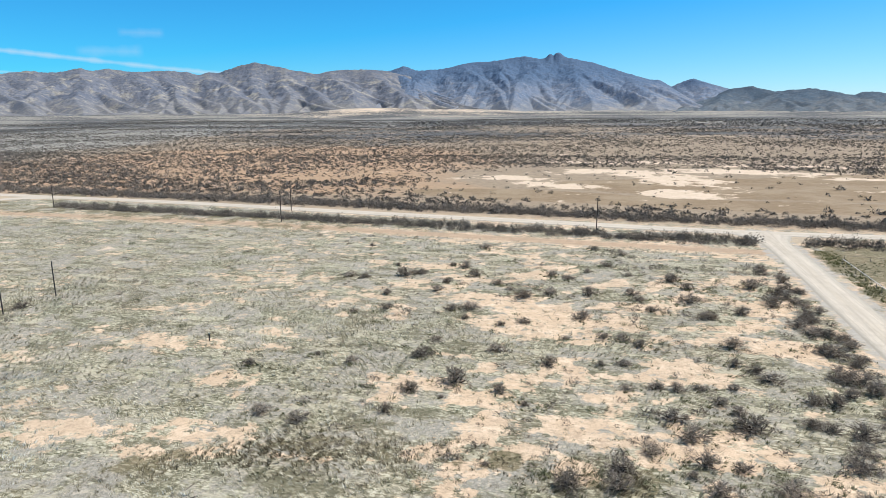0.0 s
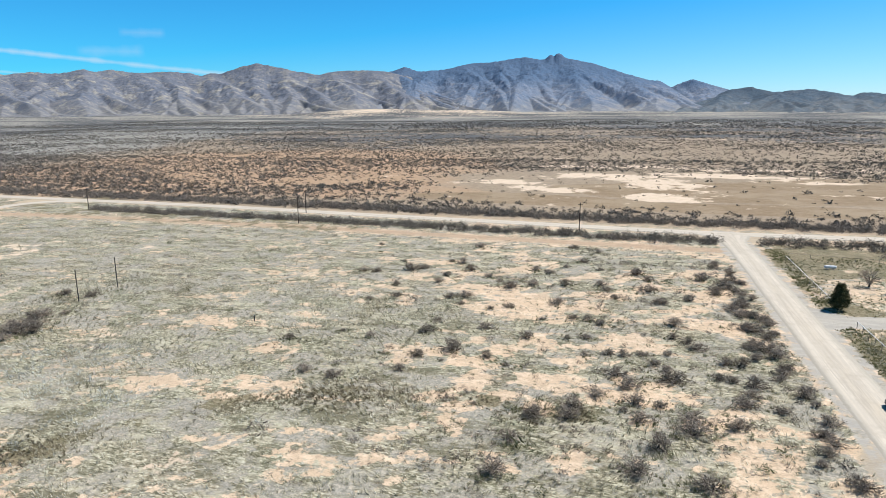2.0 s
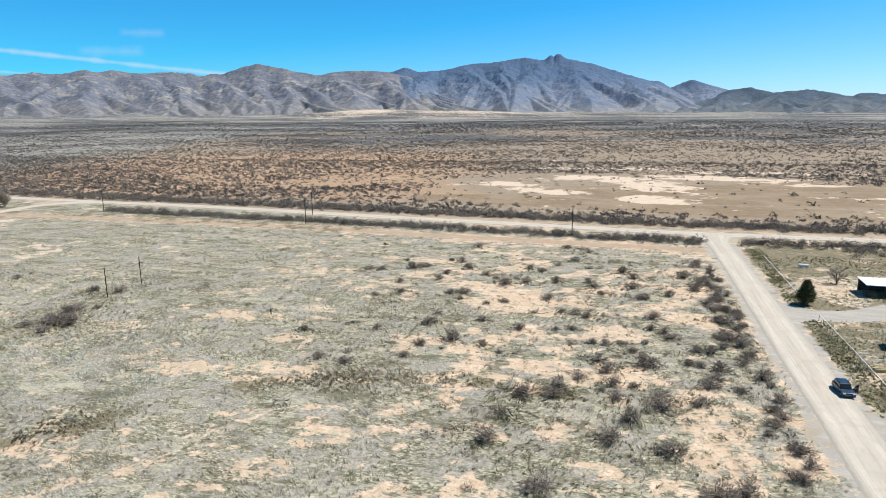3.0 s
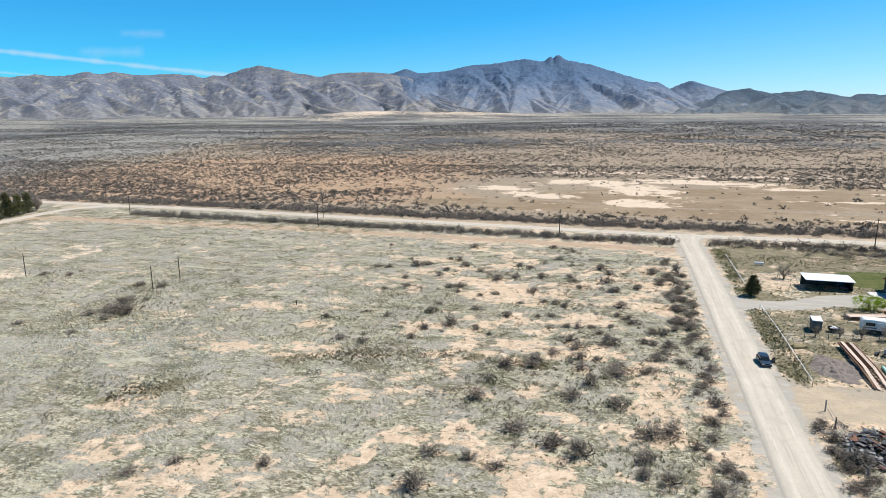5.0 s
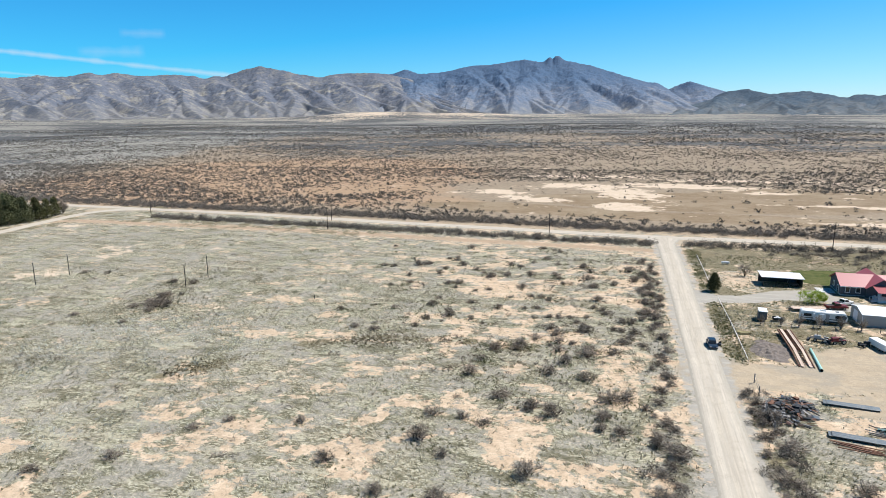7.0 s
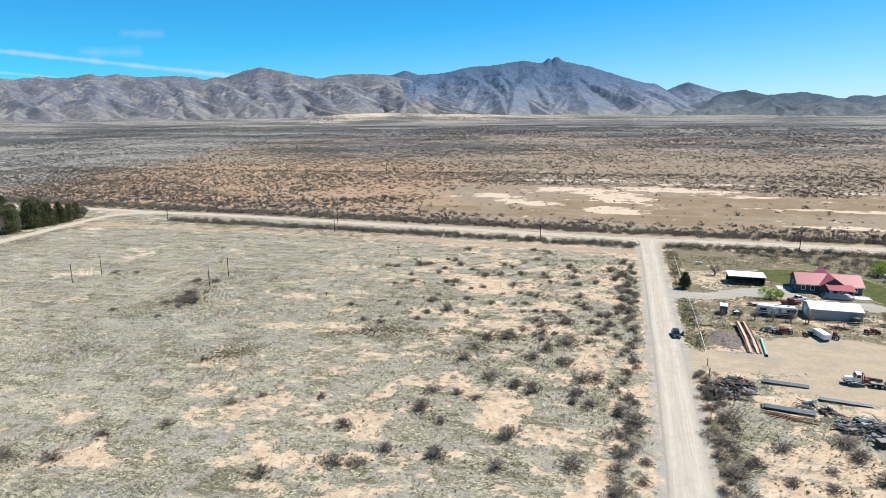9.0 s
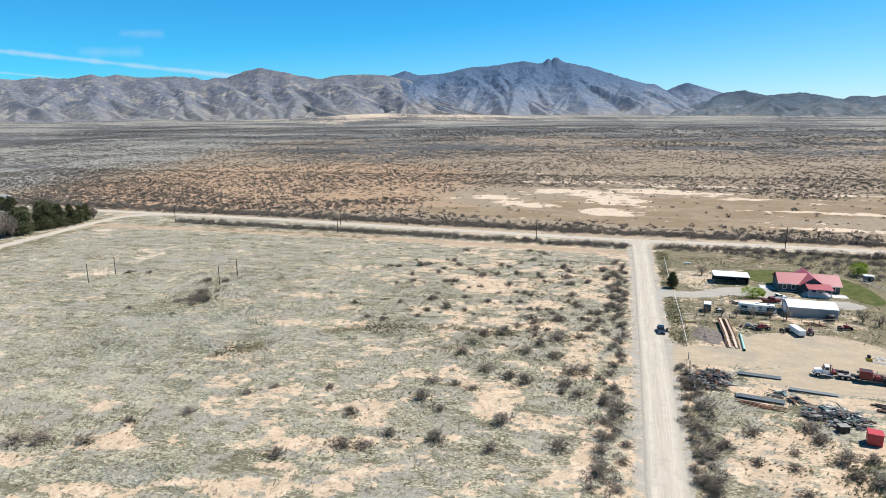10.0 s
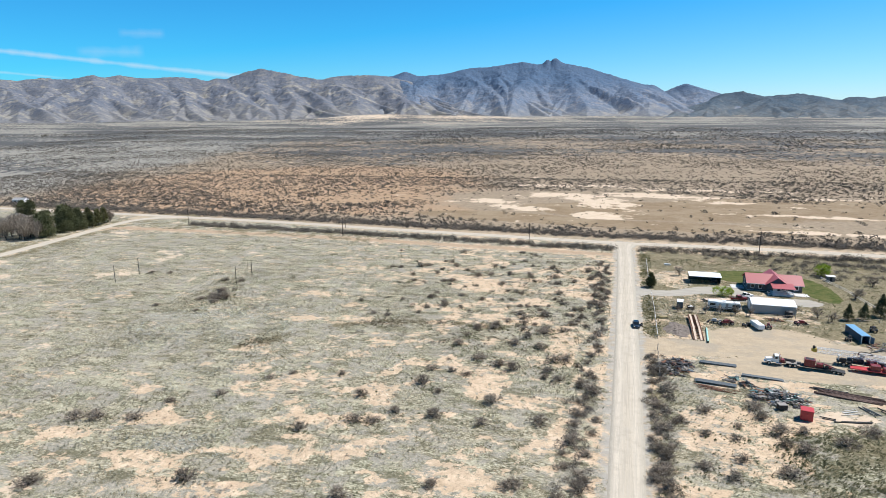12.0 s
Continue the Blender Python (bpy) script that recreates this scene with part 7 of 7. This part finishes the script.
def scrap_heap(x, y, rx, ry, n, high, stuffs, label, seed):
    """A sprawling heap of boards, bars, bent sheets and boxes that lie over one another."""
    ob = thing("scrap_heap", x, y, -16, label, "scrap heap")
    r = random.Random(seed)
    names = ("bar", "board", "sheet", "scrap_box")
    for k in range(n):
        turn, d = r.uniform(0, 6.283), r.random() ** 0.6
        px, py = math.cos(turn) * d * rx, math.sin(turn) * d * ry
        z = high * (1 - d) * r.uniform(0.15, 1.0)
        kind = r.choice((0, 0, 0, 1, 1, 2, 2, 3))
        if kind == 0:
            l, w = r.uniform(0.8, 4.2), r.uniform(0.03, 0.09)
            bm = box(-l / 2, -w, -w * 0.7, l / 2, w, w * 0.7)
        elif kind == 1:
            l, w = r.uniform(0.9, 3.0), r.uniform(0.1, 0.3)
            bm = box(-l / 2, -w, -0.03, l / 2, w, 0.04)
        elif kind == 2:
            l, w, bend = r.uniform(0.5, 1.9), r.uniform(0.35, 1.1), r.uniform(-0.3, 0.3)
            bm = prism([(-l / 2, 0), (-l / 6, bend), (l / 4, bend * 0.4), (l / 2, 0), (l / 2, 0.04), (l / 4, bend * 0.4 + 0.04), (-l / 6, bend + 0.04), (-l / 2, 0.04)], "y", -w / 2, w / 2)
        else:
            l = r.uniform(0.3, 0.95)
            bm = box(-l / 2, -l / 3, -l / 3, l / 2, l / 3, l / 3, 0.03)
        piece = part(names[kind], bm, r.choice(stuffs), ob)
        lean = 9 + 14 * (r.random() < 0.25)
        piece.matrix_local = pose(px, py, 0.12 + z + (0.12 if kind == 3 else 0), r.uniform(-lean, lean), r.uniform(-lean, lean), r.gauss(20, 45) + 90 * (k % 3 == 0))
    return ob


scrap_heap(52.8, 38.8, 4.6, 6.0, 190, 1.2, (RUST, RUST, DARK, DARK, OLD_WOOD, DARK, STEEL, DARK, SCRAP, BROWN_STEEL), "sprawling heap of rusty scrap iron, timbers and dark boxes", 21)
scrap_heap(74.6, 25.2, 6.2, 4.8, 240, 1.3, (SCRAP, DARK, OLD_WOOD, SCRAP, DARK, RUST, DARK, TEAL_SCRAP, SCRAP, OLD_WOOD, CONCRETE), "sprawling heap of grey scrap boards and bent sheet metal", 22)
scrap_heap(69.0, 31.4, 1.8, 1.2, 30, 0.8, (TEAL_SCRAP, DARK, RUST, SCRAP), "small heap of teal and black scrap", 23)
scrap_heap(66.2, 34.6, 1.0, 1.0, 16, 0.5, (TEAL_SCRAP, DARK, SCRAP), "small heap of teal and black scrap", 24)
scrap_heap(108.6, 64.0, 4.0, 6.0, 60, 1.0, (DARK, RUST, STEEL, OLD_WOOD), "scattered dark scrap beyond the blue container", 25)
scrap_heap(84.6, 84.4, 3.0, 1.0, 24, 0.5, (DARK, OLD_WOOD, RUST), "low dark scrap along the yard fence", 26)

chest = thing("red_chest", 77.9, 16.0, -12, "bright red steel storage chest on bare ground", "container")
part("body", box(-1.2, -1.15, 0.12, 1.2, 1.15, 2.25, 0.04), CHEST_RED, chest)
part("roof", box(-1.28, -1.23, 2.25, 1.28, 1.23, 2.35, 0.03), CHEST_RED, chest)
for s in (-1, 1):
    part("skid", box(s * 0.85 - 0.1, -1.2, 0, s * 0.85 + 0.1, 1.2, 0.12), DARK, chest)
    part("door_panel", box(s * 0.58 - 0.54, -1.19, 0.25, s * 0.58 + 0.54, -1.152, 2.1), CHEST_RED, chest)
crate = thing("black_crate", 73.9, 19.6, 15, "black steel crate beside a scrap heap", "crate")
part("body", box(-0.9, -0.7, 0.1, 0.9, 0.7, 1.2, 0.04), DARK, crate)
part("lid", box(-0.95, -0.75, 1.2, 0.95, 0.75, 1.32, 0.03), OLD_WOOD, crate)

# ---- lorry, machine trailer and drill rig ----
lorry = thing("semi_truck", 79.3, 46.7, 176, "white and dark red flatbed semi truck", "lorry")
lorry.scale = (0.93, 0.93, 0.9)
for s in (-1, 1):
    part("chassis_rail", box(-4.9, s * 0.42 - 0.07, 0.75, 4.2, s * 0.42 + 0.07, 1.0), DARK, lorry)
    part("fuel_tank", tube((0.2, s * 0.95, 0.75), (1.5, s * 0.95, 0.75), 0.3, 0.3, 14), CHROME, lorry)
    part("exhaust_stack", tube((0.62, s * 0.95, 1.2), (0.62, s * 0.95, 3.3), 0.08, 0.08, 10), CHROME, lorry)
    part("fender", prism([(2.55, 0.7), (2.7, 1.15), (3.2, 1.32), (3.8, 1.2), (4.05, 0.7), (3.95, 0.7), (3.7, 1.08), (3.2, 1.2), (2.8, 1.06), (2.65, 0.7)], "y", s * 0.98 - 0.22, s * 0.98 + 0.22), WHITE, lorry)
    part("headlight", box(4.0, s * 0.95 - 0.14, 0.95, 4.12, s * 0.95 + 0.14, 1.2, 0.03), CHROME, lorry)
    part("mirror", box(2.05, s * 1.3 - 0.06, 1.9, 2.12, s * 1.3 + 0.06, 2.5), CHROME, lorry)
    wheel(lorry, 3.3, s * 0.98, 0.52, 0.3, "y")
    for wx in (-1.9, -3.2):
        wheel(lorry, wx, s * 0.92, 0.52, 0.5, "y")
part("hood", prism([(2.2, 1.0), (4.15, 1.0), (4.12, 1.75), (2.2, 2.0)], "y", -0.72, 0.72, 0.07), WHITE, lorry)
part("grille", box(4.14, -0.5, 1.05, 4.2, 0.5, 1.7), CHROME, lorry)
part("cab", prism([(0.9, 1.0), (2.25, 1.0), (2.25, 2.0), (1.95, 2.85), (0.95, 2.95)], "y", -1.05, 1.05, 0.07), WHITE, lorry)
part("windscreen", prism([(2.28, 2.08), (2.01, 2.78), (2.05, 2.8), (2.32, 2.1)], "y", -0.92, 0.92), GLASS, lorry)
for s in (-1, 1):
    part("side_window", prism([(2.0, 2.05), (1.85, 2.7), (1.15, 2.75), (1.15, 2.05)], "y", s * 1.065 - 0.01, s * 1.065 + 0.01), GLASS, lorry)
part("bumper", box(4.2, -1.15, 0.5, 4.4, 1.15, 0.85, 0.05), CHROME, lorry)
part("headache_rack", box(0.35, -1.15, 1.0, 0.5, 1.15, 2.7, 0.03), RED, lorry)
part("winch", box(-0.6, -0.7, 1.0, 0.25, 0.7, 1.8, 0.06), RED, lorry)
part("gin_pole", tube((0.3, 0.8, 1.2), (0.45, 0.2, 3.0), 0.08, 0.08, 8), RED, lorry)
part("gin_pole", tube((0.3, -0.8, 1.2), (0.45, -0.2, 3.0), 0.08, 0.08, 8), RED, lorry)
part("flatbed", box(-4.9, -1.2, 1.02, -1.0, 1.2, 1.2, 0.02), OLD_WOOD, lorry)
part("fifth_wheel", tube((-2.6, 0, 1.2), (-2.6, 0, 1.3), 0.5, 0.5, 16), DARK, lorry)
load = thing("black_pipe_load", 81.1, 47.3, -10, "black pipes lying on a lorry flatbed", "pipes", z=gz(78.8, 46.7) + 1.08)
for k in range(4):
    part("pipe", tube((-1.5, -0.35 + 0.25 * k, 0.13), (1.5, -0.35 + 0.25 * k, 0.13), 0.12, 0.12, 10), DARK, load)
for k in range(3):
    part("pipe", tube((-1.5, -0.22 + 0.25 * k, 0.35), (1.5, -0.22 + 0.25 * k, 0.35), 0.12, 0.12, 10), DARK, load)

rigt = thing("machine_trailer", 87.9, 45.0, -12, "dark red pump unit on a black lowbed trailer", "trailer")
rigt.scale = (0.88, 0.9, 0.95)
part("deck", box(-5.2, -1.25, 0.75, 3.4, 1.25, 0.95, 0.02), DARK, rigt)
part("tail_deck", prism([(3.4, 0.75), (6.0, 0.62), (6.0, 0.74), (3.4, 0.95)], "y", -1.2, 1.2), DARK, rigt)
part("gooseneck", box(-6.0, -0.6, 0.95, -5.0, 0.6, 1.3, 0.03), DARK, rigt)
for s in (-1, 1):
    for wx in (3.2, 4.3, 5.4):
        wheel(rigt, wx, s * 1.02, 0.42, 0.3, "y")
part("tank", box(-4.3, -1.1, 0.95, -1.5, 1.1, 2.85, 0.05), RED, rigt, "dark red steel box with a black sheet for an open top")
for k in range(5):
    part("tank_rib", box(-4.1 + 0.6 * k, -1.16, 1.0, -4.0 + 0.6 * k, -1.102, 2.75), RED, rigt)
# black sheet on the closed top stands in for a shaded hollow
part("tank_opening", box(-4.0, -0.8, 2.855, -1.8, 0.8, 2.87), DARK, rigt)
part("engine", box(-1.2, -0.7, 0.95, 0.4, 0.7, 1.95, 0.08), RED, rigt)
part("radiator", box(0.5, -0.8, 0.95, 0.75, 0.8, 2.1, 0.03), DARK, rigt)
part("pump", box(1.0, -0.6, 0.95, 2.6, 0.6, 1.55, 0.1), RED, rigt)
part("flywheel", tube((1.4, -0.85, 1.4), (1.4, -0.65, 1.4), 0.5, 0.5, 20), DARK, rigt)
part("boom", prism([(0.2, 2.0), (3.6, 1.2), (3.6, 1.35), (0.2, 2.2)], "y", -0.15, 0.15), RED, rigt)
part("exhaust_stack", tube((-0.6, 0.3, 1.9), (-0.6, 0.3, 2.9), 0.07), RUST, rigt)


def lattice(bm, length, wide, high, bays, r=0.05):
    """A four-chord lattice mast along +x."""
    corners = [(-wide / 2, 0), (wide / 2, 0), (wide / 2, high), (-wide / 2, high)]
    for y0, z0 in corners:
        add_tube(bm, (0, y0, z0), (length, y0, z0), r * 1.4, r * 1.4, 6)
    for k in range(bays):
        x0, x1 = length * k / bays, length * (k + 1) / bays
        for (ya, za), (yb, zb) in zip(corners, corners[1:] + corners[:1]):
            add_tube(bm, (x0, ya, za), (x1, yb, zb), r * 0.8, r * 0.8, 5)
            add_tube(bm, (x0, ya, za), (x0, yb, zb), r * 0.8, r * 0.8, 5)


rig = thing("drill_rig_truck", 93.0, 51.0, -12, "drill rig truck with a white lattice mast laid flat", "drill rig")
for s in (-1, 1):
    part("chassis_rail", box(0, s * 0.5 - 0.1, 0.8, 15.5, s * 0.5 + 0.1, 1.1), DARK, rig)
    for wx in (1.6, 2.9, 10.6, 11.9, 13.2):
        wheel(rig, wx, s * 1.05, 0.52, 0.45, "y")
part("deck", box(0, -1.25, 1.1, 15.5, 1.25, 1.22, 0.02), DARK, rig)
part("engine", box(3.6, -0.9, 1.22, 5.8, 0.9, 2.3, 0.08), DARK, rig)
part("drawworks", box(6.4, -1.1, 1.22, 8.6, 1.1, 2.35, 0.08), RED, rig)
part("drum", tube((7.5, -1.3, 1.9), (7.5, 1.3, 1.9), 0.45, 0.45, 18), GREY_METAL, rig)
part("cab", prism([(13.4, 1.2), (15.4, 1.2), (15.3, 2.0), (14.9, 2.7), (13.4, 2.7)], "y", -1.2, 1.2, 0.06), WHITE, rig)
part("windscreen", prism([(15.36, 2.02), (14.96, 2.65), (15.0, 2.68), (15.4, 2.05)], "y", -1.05, 1.05), GLASS, rig)
for k, (x0, y0, x1, y1, h) in enumerate(((0.8, -1.15, 2.0, -0.4, 0.8), (2.3, 0.3, 3.4, 1.15, 0.7), (8.9, -1.15, 10.2, -0.2, 0.9), (9.0, 0.2, 10.4, 1.15, 0.7), (10.7, -1.1, 12.2, 1.1, 0.55))):
    part("tool_box", box(x0, y0, 1.22, x1, y1, 1.22 + h, 0.04), (DARK, STEEL, DARK, GREY_METAL, DARK)[k], rig)
for k in range(3):
    part("hydraulic_hose", tube((4.0 + 1.2 * k, -1.0, 2.2), (6.2 + 1.5 * k, -1.2, 1.5), 0.06, 0.06, 6), DARK, rig)
    part("exhaust_stack", tube((4.2 + 0.5 * k, 0.5, 2.2), (4.2 + 0.5 * k, 0.5, 2.42), 0.08, 0.08, 8), RUST, rig)
for s in (-1, 1):
    part("mast_ram", tube((11.0, s * 0.8, 1.3), (8.2, s * 0.7, 2.6), 0.1, 0.08, 8), CHROME, rig)
    part("outrigger", box(0.2, s * 1.35 - 0.12, 0.0, 0.45, s * 1.35 + 0.12, 1.2), DARK, rig)
part("mast_rest", box(0.3, -0.7, 1.22, 0.5, 0.7, 2.45), WHITE, rig)
part("mast_rest", box(12.6, -0.7, 1.22, 12.8, 0.7, 2.45), WHITE, rig)
bm = bmesh.new()
lattice(bm, 20.0, 1.25, 1.1, 22)
mast = part("mast", bm, WHITE, rig, "white lattice drill mast")
mast.matrix_local = pose(-4.6, 0, 2.45)
crown_block = part("crown_block", prism([(-1.3, 0.25), (-0.9, -0.05), (0.1, 0.0), (0.1, 0.75), (-0.6, 0.95), (-1.3, 0.6)], "y", -0.6, 0.6, 0.06), YELLOW, mast, "yellow crown block")
for s in (-0.4, 0, 0.4):
    part("sheave", tube((-0.7, s - 0.05, 1.1), (-0.7, s + 0.05, 1.1), 0.35, 0.35, 16), DARK, crown_block)
part("travelling_block", box(9.5, -0.4, 0.3, 10.6, 0.4, 0.9, 0.06), GREY_METAL, mast)
part("hose", tube((8.0, -0.7, 1.2), (12.5, -0.7, 1.35), 0.07, 0.07, 8), DARK, mast)
part("ladder_rail", tube((3.0, 0.75, 1.2), (14.0, 0.75, 1.2), 0.04, 0.04, 6), GREY_METAL, mast)

r_rig = random.Random(71)
for k in range(16):                                # pumps, valves and boxes crowded under the mast
    x0, y0, l, h = r_rig.uniform(0.4, 14.0), r_rig.choice((-1, 1)) * r_rig.uniform(0.75, 1.15), r_rig.uniform(0.3, 1.0), r_rig.uniform(0.4, 1.15)
    if k % 3:
        part("pump_casing", tube((x0 - l / 2, y0, 1.35 + h / 2), (x0 + l / 2, y0, 1.35 + h / 2), 0.13 + 0.1 * h, 0.13 + 0.1 * h, 10), r_rig.choice((DARK, DARK, RUST, STEEL)), rig)
    else:
        part("valve_box", box(x0 - l / 2, y0 - 0.2, 1.22, x0 + l / 2, y0 + 0.2, 1.22 + h, 0.04), r_rig.choice((DARK, DARK, RED)), rig)
arch = [(9.0, -0.75, 1.1), (9.15, -0.75, 1.75), (9.6, -0.75, 1.95), (11.4, -0.75, 1.9), (11.9, -0.75, 1.7), (12.0, -0.75, 1.2)]
for a, b in zip(arch, arch[1:]):
    part("hose_arch", tube(a, b, 0.11, 0.11, 10), DARK, mast)

redt = thing("red_machine_trailer", 101.5, 46.0, -8, "red trailer with pump machinery", "trailer")
part("deck", box(-5.0, -1.2, 0.7, 6.0, 1.2, 0.95, 0.03), CHEST_RED, redt)
part("nose", prism([(-6.6, 0.72), (-5.0, 0.7), (-5.0, 0.95), (-6.6, 0.84)], "y", -0.9, 0.9), CHEST_RED, redt)
part("engine", box(-2.4, -0.9, 0.95, -0.2, 0.9, 2.2, 0.08), RED, redt)
part("pump", box(0.4, -0.9, 0.95, 2.6, 0.9, 1.8, 0.1), RED, redt)
part("tank", tube((3.0, 0, 1.6), (5.6, 0, 1.6), 0.65, 0.65, 18), RED, redt)
for s in (-1, 1):
    for wx in (2.4, 3.6, 4.8):
        wheel(redt, wx, s * 1.02, 0.42, 0.3, "y")
part("jack", tube((-5.4, 0, 0), (-5.4, 0, 0.75), 0.08), DARK, redt)
